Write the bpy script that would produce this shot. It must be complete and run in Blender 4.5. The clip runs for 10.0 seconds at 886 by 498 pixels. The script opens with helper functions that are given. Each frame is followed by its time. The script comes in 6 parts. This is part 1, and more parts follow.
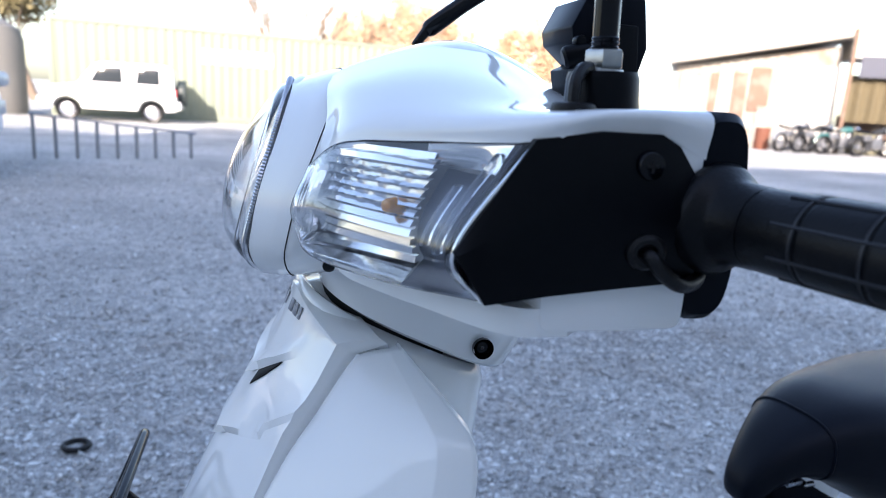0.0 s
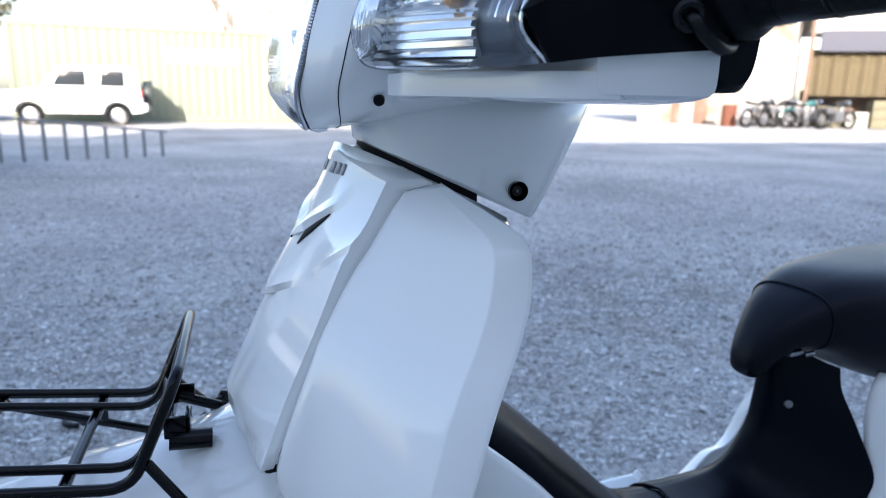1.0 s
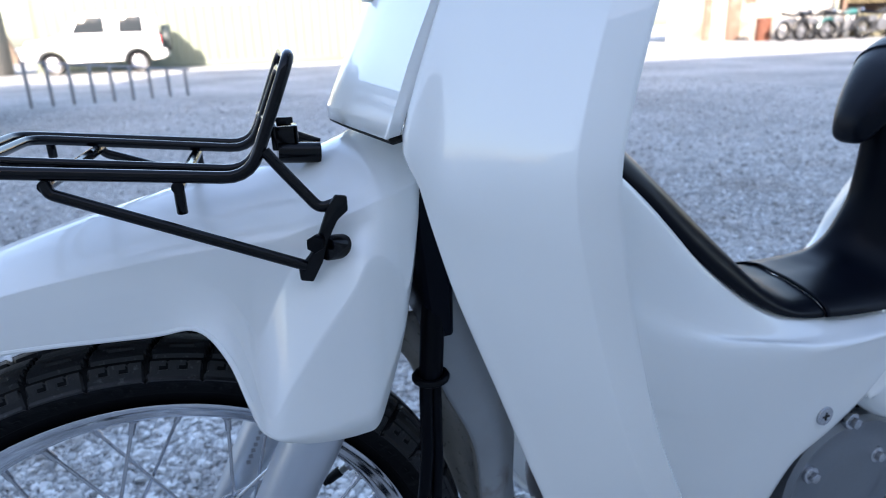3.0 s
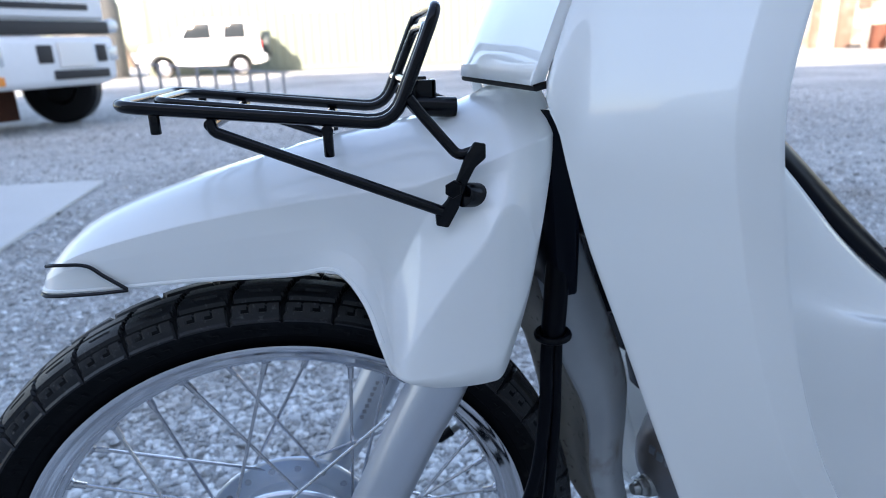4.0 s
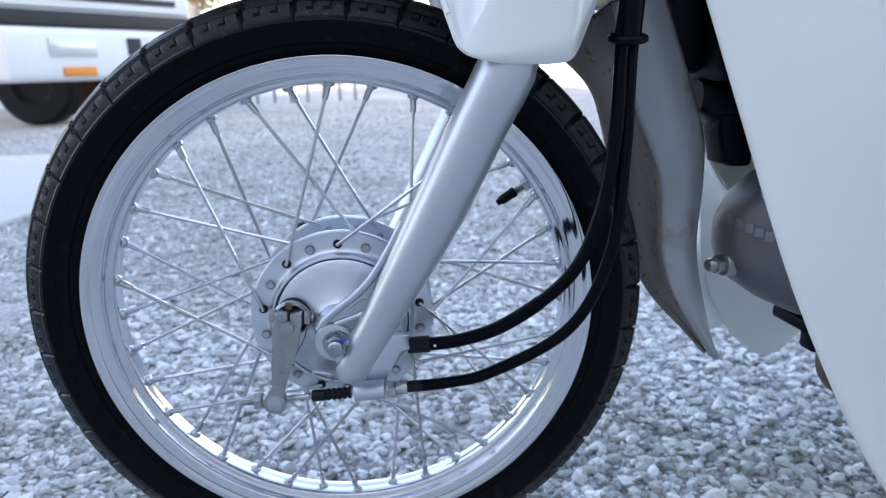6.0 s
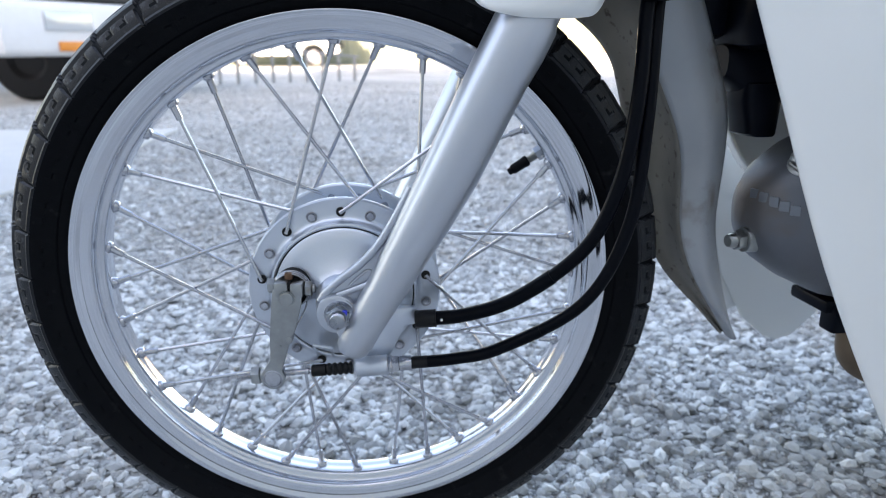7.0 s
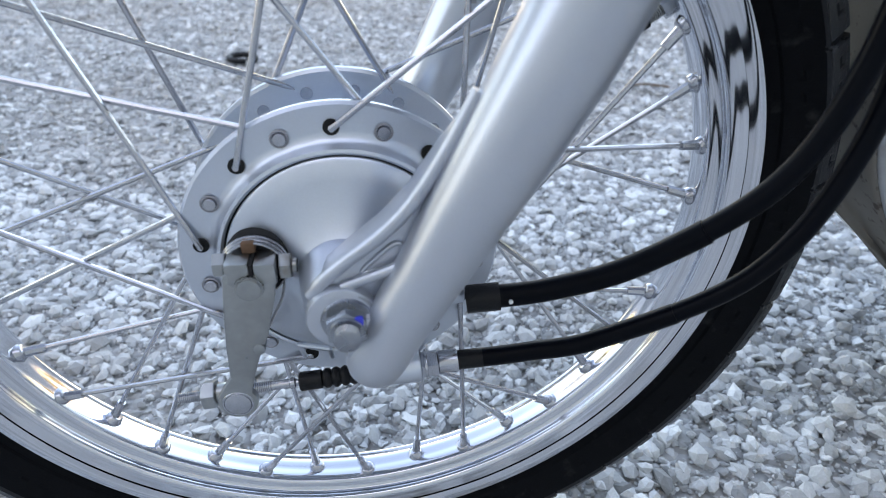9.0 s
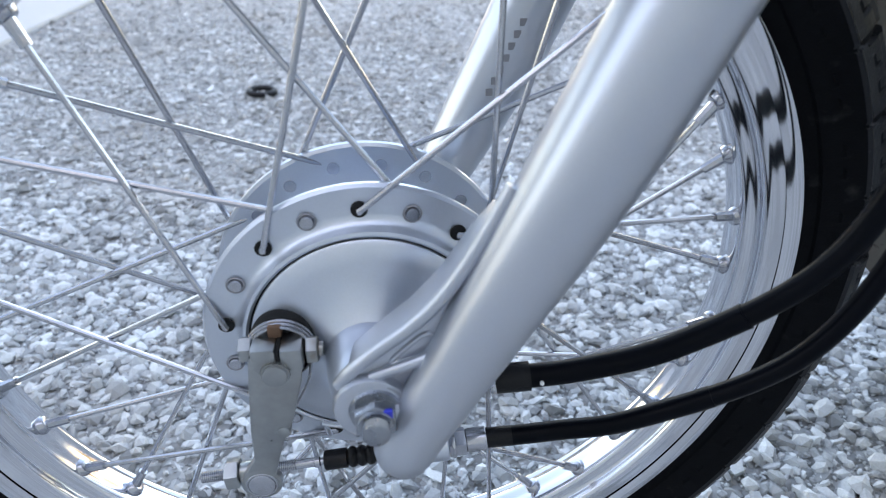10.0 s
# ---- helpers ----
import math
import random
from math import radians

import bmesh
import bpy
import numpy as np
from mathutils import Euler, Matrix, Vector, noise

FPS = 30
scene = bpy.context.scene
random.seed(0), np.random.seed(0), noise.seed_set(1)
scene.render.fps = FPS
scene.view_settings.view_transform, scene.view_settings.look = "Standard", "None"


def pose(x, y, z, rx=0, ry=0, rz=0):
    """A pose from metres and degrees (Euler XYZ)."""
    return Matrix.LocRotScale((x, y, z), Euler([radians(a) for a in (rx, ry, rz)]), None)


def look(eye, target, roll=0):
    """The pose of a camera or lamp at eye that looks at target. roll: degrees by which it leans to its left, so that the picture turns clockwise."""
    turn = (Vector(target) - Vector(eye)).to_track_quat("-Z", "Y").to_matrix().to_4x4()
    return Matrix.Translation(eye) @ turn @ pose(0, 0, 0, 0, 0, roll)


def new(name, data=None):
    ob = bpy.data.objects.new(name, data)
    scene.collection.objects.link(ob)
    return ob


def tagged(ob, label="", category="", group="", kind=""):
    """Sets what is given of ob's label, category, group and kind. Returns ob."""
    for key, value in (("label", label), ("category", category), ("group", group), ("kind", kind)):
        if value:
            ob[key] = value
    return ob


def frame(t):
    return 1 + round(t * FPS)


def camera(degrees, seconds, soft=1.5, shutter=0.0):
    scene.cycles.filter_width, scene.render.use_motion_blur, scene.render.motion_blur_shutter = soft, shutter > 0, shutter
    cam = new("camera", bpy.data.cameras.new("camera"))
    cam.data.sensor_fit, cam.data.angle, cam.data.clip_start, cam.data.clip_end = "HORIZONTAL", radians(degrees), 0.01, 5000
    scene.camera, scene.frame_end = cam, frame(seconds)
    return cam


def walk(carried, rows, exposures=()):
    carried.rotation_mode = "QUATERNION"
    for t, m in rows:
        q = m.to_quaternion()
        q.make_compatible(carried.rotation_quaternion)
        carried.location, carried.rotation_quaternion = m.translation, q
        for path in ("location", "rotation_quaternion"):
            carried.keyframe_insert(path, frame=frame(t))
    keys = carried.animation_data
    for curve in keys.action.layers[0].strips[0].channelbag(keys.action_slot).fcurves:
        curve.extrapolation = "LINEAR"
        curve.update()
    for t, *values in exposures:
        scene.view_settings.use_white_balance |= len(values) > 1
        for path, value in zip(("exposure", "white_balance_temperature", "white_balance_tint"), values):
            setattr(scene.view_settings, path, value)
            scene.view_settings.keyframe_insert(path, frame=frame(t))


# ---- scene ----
cam = camera(68.2, 10.0, soft=0.55, shutter=0.1)
PATH = [
    (0, (0.255, -0.484, 1.052), (0.756, 1.403, 0.619), 3.6),
    (0.5, (0.23, -0.505, 1.013), (0.746, 1.375, 0.564), 2.7),
    (1, (0.202, -0.525, 0.955), (0.771, 1.339, 0.503), 1.2),
    (1.5, (0.183, -0.531, 0.897), (0.759, 1.319, 0.402), 0.7),
    (2, (0.165, -0.534, 0.843), (0.775, 1.286, 0.281), 0.7),
    (2.5, (0.151, -0.534, 0.813), (0.785, 1.263, 0.205), 1.7),
    (3, (0.132, -0.528, 0.775), (0.607, 1.311, 0.146), -2.0),
    (3.2, (0.117, -0.531, 0.772), (0.526, 1.321, 0.138), -2.1),
    (4.3, (0.087, -0.544, 0.724), (0.286, 1.362, 0.15), -1.7),
    (4.5, (0.084, -0.55, 0.711), (0.261, 1.362, 0.153), -1.5),
    (5, (0.082, -0.565, 0.619), (0.188, 1.352, 0.059), -1.6),
    (5.5, (0.086, -0.559, 0.532), (0.12, 1.354, -0.053), -1.4),
    (6, (0.078, -0.588, 0.497), (0.131, 1.337, -0.042), -1.3),
    (7.5, (0.063, -0.525, 0.472), (0.127, 1.352, -0.214), 0.1),
    (8, (0.05, -0.458, 0.464), (0.155, 1.363, -0.356), 0.1),
    (8.5, (0.034, -0.373, 0.46), (0.224, 1.422, -0.401), -0.2),
    (9, (0.019, -0.326, 0.455), (0.214, 1.381, -0.569), -0.7),
    (9.5, (0.016, -0.313, 0.468), (0.246, 1.432, -0.482), -1.9),
    (10, (0.015, -0.305, 0.477), (0.168, 1.437, -0.492), -1.5),
]
walk(cam, [(t, look(eye, target, roll)) for t, eye, target, roll in PATH],
     exposures=[(0.0, 2.32, 6520, 18), (1.0, 2.32, 6500, 15), (1.5, 2.12, 6230, 13), (2.0, 2.20, 6270, 14), (2.5, 2.34, 6370, 14), (3.0, 2.54, 6540, 16), (4.5, 2.62, 6790, 16),
                (5.0, 2.74, 6930, 15), (5.5, 2.95, 7230, 17), (6.0, 3.11, 7450, 17), (7.5, 3.17, 8330, 17), (9.0, 3.17, 8400, 17), (10.0, 3.19, 8230, 17)])
cam.data.dof.use_dof, cam.data.dof.focus_distance, cam.data.dof.aperture_fstop = True, 0.42, 9.5

# ---- daylight: low winter sun behind the building at the camera's back ----
SUN_EL, SUN_AZ = radians(21), Vector((0.30, 0.954, 0)).normalized()
world = bpy.data.worlds.new("sky")
scene.world = world
world.use_nodes = True
wn = world.node_tree.nodes
sky = wn.new("ShaderNodeTexSky")
sky.sky_type, sky.sun_disc = "NISHITA", False
sky.sun_elevation, sky.sun_rotation = SUN_EL, math.atan2(-SUN_AZ.x, -SUN_AZ.y)
sky.dust_density, sky.air_density, sky.ozone_density = 2.0, 1.0, 1.0
wn["Background"].inputs["Strength"].default_value = 0.12
world.node_tree.links.new(sky.outputs[0], wn["Background"].inputs[0])
sun = new("sun", bpy.data.lights.new("sun", "SUN"))
sun.data.energy, sun.data.angle, sun.data.color = 3.0, radians(0.5), (1.0, 0.92, 0.8)
ray_way = Vector((SUN_AZ.x * math.cos(SUN_EL), SUN_AZ.y * math.cos(SUN_EL), -math.sin(SUN_EL)))
sun.matrix_world = Matrix.Translation((-20, -30, 30)) @ ray_way.to_track_quat("-Z", "Y").to_matrix().to_4x4()


# ---- materials ----
def mat(name, color, rough=0.5, metal=0.0, grain=(0, 0), stain=(0, 0), bump=(0, 0), coat=0.0, trans=0.0, ior=1.45,
        rough_var=0.0, second=None, island=0.0, obrand=0.0, spec=0.5):
    """grain, stain: (scale per metre, amount of value change); bump: (scale, metres); island, obrand: value spread by piece."""
    m = bpy.data.materials.new(name)
    m.use_nodes = True
    n, l = m.node_tree.nodes, m.node_tree.links
    b = n["Principled BSDF"]
    b.inputs["Base Color"].default_value = (*color, 1)
    b.inputs["Roughness"].default_value = rough
    b.inputs["Metallic"].default_value = metal
    b.inputs["Coat Weight"].default_value = coat
    b.inputs["Coat Roughness"].default_value = 0.045
    b.inputs["Transmission Weight"].default_value = trans
    b.inputs["IOR"].default_value = ior
    b.inputs["Specular IOR Level"].default_value = spec
    co = n.new("ShaderNodeTexCoord")
    out = None

    def noise_tex(scale, detail=4):
        t = n.new("ShaderNodeTexNoise")
        t.inputs["Scale"].default_value, t.inputs["Detail"].default_value = scale, detail
        l.new(co.outputs["Object"], t.inputs["Vector"])
        return t

    def vary(prev, fac, amount):
        r = n.new("ShaderNodeMapRange")
        r.inputs["To Min"].default_value, r.inputs["To Max"].default_value = 1 - amount, 1 + amount
        l.new(fac, r.inputs["Value"])
        h = n.new("ShaderNodeHueSaturation")
        l.new(r.outputs[0], h.inputs["Value"])
        if prev is None:
            h.inputs["Color"].default_value = (*color, 1)
        else:
            l.new(prev, h.inputs["Color"])
        return h.outputs[0]

    if second:
        t = noise_tex(second[1], 5)
        r = n.new("ShaderNodeMapRange")
        r.inputs["From Min"].default_value, r.inputs["From Max"].default_value = second[2], second[3]
        l.new(t.outputs["Fac"], r.inputs["Value"])
        mx = n.new("ShaderNodeMix")
        mx.data_type = "RGBA"
        mx.inputs["A"].default_value, mx.inputs["B"].default_value = (*color, 1), (*second[0], 1)
        l.new(r.outputs[0], mx.inputs["Factor"])
        out = mx.outputs["Result"]
    for scale, amount in (grain, stain):
        if amount:
            out = vary(out, noise_tex(scale).outputs["Fac"], amount)
    if island:
        g = n.new("ShaderNodeNewGeometry")
        out = vary(out, g.outputs["Random Per Island"], island)
    if obrand:
        g = n.new("ShaderNodeObjectInfo")
        out = vary(out, g.outputs["Random"], obrand)
    if out is not None:
        l.new(out, b.inputs["Base Color"])
    if rough_var:
        r = n.new("ShaderNodeMapRange")
        r.inputs["To Min"].default_value, r.inputs["To Max"].default_value = max(rough - rough_var, 0.02), rough + rough_var
        l.new(noise_tex(stain[0] or 30).outputs["Fac"], r.inputs["Value"])
        l.new(r.outputs[0], b.inputs["Roughness"])
    if bump[1]:
        bp = n.new("ShaderNodeBump")
        bp.inputs["Strength"].default_value, bp.inputs["Distance"].default_value = 1.0, bump[1]
        l.new(noise_tex(bump[0], 3).outputs["Fac"], bp.inputs["Height"])
        l.new(bp.outputs[0], b.inputs["Normal"])
    return m


WHITE = mat("white_paint", (0.82, 0.83, 0.82), 0.4, 0, stain=(6, 0.025), coat=1.0, rough_var=0.05)
WHITE.node_tree.nodes["Principled BSDF"].inputs["Coat Roughness"].default_value = 0.05
BLACK_GLOSS = mat("black_paint", (0.0014, 0.0018, 0.0034), 0.15, 0, spec=0.28, bump=(220, 0.0001), rough_var=0.06, stain=(40, 0.1))
BLACK_PLASTIC = mat("black_plastic", (0.0012, 0.0018, 0.0034), 0.36, 0, spec=0.13, bump=(900, 0.00008), stain=(30, 0.15), rough_var=0.08)
BLACK_SATIN = mat("black_satin_plastic", (0.0016, 0.0028, 0.0066), 0.34, 0, spec=0.11, stain=(25, 0.15), rough_var=0.08)
DARK = mat("dark_void", (0.006, 0.006, 0.006), 0.8)
RUBBER = mat("rubber", (0.005, 0.005, 0.006), 0.4, 0, spec=0.3, grain=(500, 0.2), stain=(30, 0.35), bump=(700, 0.0003), rough_var=0.1)
TYRE = mat("tyre_rubber", (0.002, 0.0025, 0.0038), 0.6, 0, spec=0.12, grain=(400, 0.25), bump=(900, 0.0003),
           second=((0.03, 0.03, 0.03), 60, 0.64, 0.85), rough_var=0.1)
TREAD = mat("dusty_tread", (0.0040, 0.0050, 0.0074), 0.40, 0, spec=0.46, grain=(500, 0.25), bump=(900, 0.0003),
            second=((0.045, 0.048, 0.055), 240, 0.60, 0.76), rough_var=0.1)
HOSE = mat("hose_rubber", (0.0012, 0.0019, 0.0042), 0.34, 0, spec=0.10, stain=(40, 0.2), rough_var=0.06)
SEAT = mat("seat_vinyl", (0.0020, 0.0036, 0.0085), 0.36, 0, spec=0.16, bump=(650, 0.0003), stain=(20, 0.15), rough_var=0.06)
CHROME = mat("chrome", (0.64, 0.66, 0.70), 0.085, 1, stain=(25, 0.05), rough_var=0.03)
SPOKE = mat("zinc_steel", (0.50, 0.51, 0.54), 0.25, 1, stain=(50, 0.12), grain=(400, 0.1))
SILVER = mat("silver_paint", (0.51, 0.54, 0.59), 0.36, 0.8, grain=(1500, 0.05), stain=(12, 0.05), rough_var=0.05)
ALU = mat("cast_aluminium", (0.60, 0.645, 0.71), 0.34, 0.85, grain=(900, 0.04), stain=(18, 0.08), bump=(900, 0.00004), rough_var=0.06)
NUT = mat("zinc_nut", (0.33, 0.35, 0.38), 0.28, 1, stain=(90, 0.2), grain=(400, 0.1), rough_var=0.08)
STEEL = mat("plated_steel", (0.37, 0.38, 0.375), 0.32, 1, stain=(55, 0.3), grain=(300, 0.1), bump=(500, 0.00008),
            second=((0.22, 0.17, 0.12), 45, 0.62, 0.8), rough_var=0.1)
DULL_ALU = mat("dull_aluminium", (0.145, 0.152, 0.168), 0.45, 0.6, stain=(25, 0.15), bump=(300, 0.0002),
               second=((0.16, 0.13, 0.11), 16, 0.58, 0.8), rough_var=0.1)
FLAP = mat("scuffed_grey_plastic", (0.31, 0.328, 0.348), 0.45, 0, stain=(18, 0.18), rough_var=0.1,
           second=((0.20, 0.185, 0.17), 26, 0.58, 0.72))
FLAP_DIRT = mat("dirty_grey_plastic", (0.20, 0.185, 0.165), 0.65, 0, stain=(40, 0.2),
                second=((0.09, 0.07, 0.055), 120, 0.60, 0.68))
CASE = mat("dull_grey_casting", (0.21, 0.225, 0.25), 0.42, 0.7, stain=(25, 0.12), grain=(400, 0.06), rough_var=0.08)
RUST_PIPE = mat("heat_browned_pipe", (0.16, 0.115, 0.08), 0.5, 0.6, stain=(50, 0.3), rough_var=0.1)
GLASS = mat("clear_plastic", (0.96, 0.97, 0.98), 0.03, 0, trans=1.0, ior=1.42)
REFLECTOR = mat("mirror_reflector", (0.88, 0.89, 0.9), 0.16, 1, stain=(60, 0.04))
LENS_GREY = mat("grey_lens_surround", (0.22, 0.24, 0.28), 0.28, 0.3, stain=(40, 0.1))
RUSTY = mat("rusted_tab", (0.16, 0.09, 0.055), 0.7, 0.3, stain=(300, 0.3))
ORANGE = mat("orange_bulb", (0.95, 0.36, 0.02), 0.2, 0, stain=(120, 0.08), coat=0.6)
BLUE_MARK = mat("blue_paint_mark", (0.03, 0.05, 0.5), 0.5)
GRIP = mat("grip_rubber", (0.0022, 0.0026, 0.004), 0.36, 0, spec=0.2, grain=(500, 0.2), stain=(30, 0.3), bump=(700, 0.0002), rough_var=0.08)
WORN_RUBBER = mat("worn_rubber", (0.012, 0.013, 0.016), 0.45, 0, stain=(40, 0.3))
GREY_PRINT = mat("grey_print", (0.3, 0.3, 0.32), 0.4)


# ---- mesh helpers ----
def finish(name, bm, material, parent=None, label="", smooth=35):
    bmesh.ops.recalc_face_normals(bm, faces=bm.faces)
    me = bpy.data.meshes.new(name)
    bm.to_mesh(me)
    bm.free()
    if smooth:
        me.polygons.foreach_set("use_smooth", [True] * len(me.polygons))
        me.set_sharp_from_angle(angle=radians(smooth))
    for m in material if isinstance(material, (list, tuple)) else (material,):
        me.materials.append(m)
    ob = new(name, me)
    if parent:
        ob.parent = parent
    if label:
        ob["label"] = label
    return ob


def part(name, bm, material, parent, label="", smooth=35):
    return finish(name, bm, material, parent, label, smooth)


def thing(name, label, category, m=None, group="", kind=""):
    e = tagged(new(name), label, category, group, kind)
    e.matrix_world = m or Matrix()
    return e


def box(bm, cx, cy, cz, sx, sy, sz, m=None, bevel=0.0):
    t = bmesh.new()
    bmesh.ops.create_cube(t, size=1, matrix=Matrix.Translation((cx, cy, cz)) @ Matrix.Diagonal((sx, sy, sz, 1)))
    if bevel:
        bmesh.ops.bevel(t, geom=t.edges[:], offset=bevel, segments=2, profile=0.6, affect="EDGES")
    return add(bm, t, m)


def add(bm, t, m=None):
    if m:
        bmesh.ops.transform(t, matrix=m, verts=t.verts)
    me = bpy.data.meshes.new("tmp")
    t.to_mesh(me)
    t.free()
    bm.from_mesh(me)
    bpy.data.meshes.remove(me)
    return bm


def cyl(bm, p, q, r, r2=None, seg=20, bevel=0.0, m=None):
    p, q = Vector(p), Vector(q)
    r2 = r if r2 is None else r2
    t = bmesh.new()
    h = (q - p).length
    bmesh.ops.create_cone(t, cap_ends=True, segments=seg, radius1=r, radius2=r2, depth=h)
    if bevel:
        es = [e for e in t.edges if abs(e.verts[0].co.z - e.verts[1].co.z) < 1e-6]
        bmesh.ops.bevel(t, geom=es, offset=bevel, segments=2, profile=0.5, affect="EDGES")
    turn = (q - p).to_track_quat("Z", "Y").to_matrix().to_4x4()
    bmesh.ops.transform(t, matrix=Matrix.Translation((p + q) / 2) @ turn, verts=t.verts)
    return add(bm, t, m)


def curve(points, n=8, closed=False):
    """Catmull-Rom through the points."""
    P = [Vector(p) for p in points]
    if len(P) < 3:
        return [P[0].lerp(P[-1], i / n) for i in range(n + 1)]
    out, k = [], len(P)
    for i in range(k if closed else k - 1):
        if closed:
            a, b, c, d = P[i - 1], P[i], P[(i + 1) % k], P[(i + 2) % k]
        else:
            b, c = P[i], P[i + 1]
            a = P[i - 1] if i else b * 2 - c
            d = P[i + 2] if i + 2 < k else c * 2 - b
        for j in range(n):
            t = j / n
            out.append(0.5 * ((2 * b) + (c - a) * t + (2 * a - 5 * b + 4 * c - d) * t * t + (3 * b - a - 3 * c + d) * t ** 3))
    if not closed:
        out.append(P[-1])
    return out


def tube(bm, pts, r, seg=10, closed=False, cap=True):
    """A round tube along pts; r: one radius or one a point."""
    k = len(pts)
    rs = r if isinstance(r, (list, tuple)) else [r] * k
    rings, side = [], None
    for i, p in enumerate(pts):
        p = Vector(p)
        a, b = Vector(pts[i - 1] if (i or closed) else p), Vector(pts[(i + 1) % k] if (i + 1 < k or closed) else p)
        d = (b - a).normalized()
        if side is None:
            side = d.orthogonal().normalized()
        side = (side - d * side.dot(d)).normalized()
        up = d.cross(side)
        rings.append([bm.verts.new(p + (side * math.cos(u) + up * math.sin(u)) * rs[i])
                      for u in (2 * math.pi * j / seg for j in range(seg))])
    for i in range(k if closed else k - 1):
        A, B = rings[i], rings[(i + 1) % k]
        for j in range(seg):
            bm.faces.new((A[j], A[(j + 1) % seg], B[(j + 1) % seg], B[j]))
    if cap and not closed:
        bm.faces.new(rings[0][::-1])
        bm.faces.new(rings[-1])
    return bm


def grid(bm, rows, wrap=False, cap=False):
    """A sheet through rows of points; wrap closes each row to a ring."""
    vs = [[bm.verts.new(p) for p in r] for r in rows]
    for A, B in zip(vs, vs[1:]):
        k = len(A)
        for j in range(k if wrap else k - 1):
            try:
                bm.faces.new((A[j], A[(j + 1) % k], B[(j + 1) % k], B[j]))
            except ValueError:
                pass
    if cap:
        bm.faces.new(vs[0])
        bm.faces.new(vs[-1][::-1])
    return bm


def sheet(rows, n=6, m=6):
    """Control rows made into a fine net, smooth both ways."""
    fine = [curve(r, n) for r in rows]
    cols = [curve([f[j] for f in fine], m) for j in range(len(fine[0]))]
    return [[c[i] for c in cols] for i in range(len(cols[0]))]


def lathe(bm, profile, seg=48, close=False):
    """Profile of (radius, y) turned round the y axis, x-z being the wheel's plane."""
    rows = []
    for r, y in profile:
        rows.append([Vector((r * math.cos(a), y, r * math.sin(a))) for a in (2 * math.pi * j / seg for j in range(seg))])
    if close:
        rows.append(rows[0])
    t = bmesh.new()
    grid(t, rows, wrap=True)
    bmesh.ops.remove_doubles(t, verts=t.verts, dist=1e-6)
    return add(bm, t)


def ring_section(x0, x1, z0, z1, k=28, power=3.2):
    """Rounded rectangle as (u, v) pairs."""
    out = []
    for j in range(k):
        a = 2 * math.pi * j / k
        c, s = math.cos(a), math.sin(a)
        out.append(((x0 + x1) / 2 + (x1 - x0) / 2 * math.copysign(abs(c) ** (2 / power), c),
                    (z0 + z1) / 2 + (z1 - z0) / 2 * math.copysign(abs(s) ** (2 / power), s)))
    return out


def prism(bm, outline, y0, y1, bevel=0.0, m=None, plane="xz"):
    """A flat outline given thickness."""
    t = bmesh.new()
    put = (lambda a, b, c: (a, c, b)) if plane == "xz" else (lambda a, b, c: (a, b, c))
    vs = [t.verts.new(put(a, b, y0)) for a, b in outline]
    f = t.faces.new(vs)
    e = bmesh.ops.extrude_face_region(t, geom=[f])
    d = Vector(put(0, 0, y1 - y0))
    bmesh.ops.translate(t, vec=d, verts=[v for v in e["geom"] if isinstance(v, bmesh.types.BMVert)])
    bmesh.ops.recalc_face_normals(t, faces=t.faces)
    if bevel:
        bmesh.ops.bevel(t, geom=t.edges[:], offset=bevel, segments=2, profile=0.5, affect="EDGES")
    return add(bm, t, m)


def solid(ob, thick, offset=-1):
    s = ob.modifiers.new("thickness", "SOLIDIFY")
    s.thickness, s.offset = thick, offset
    return ob


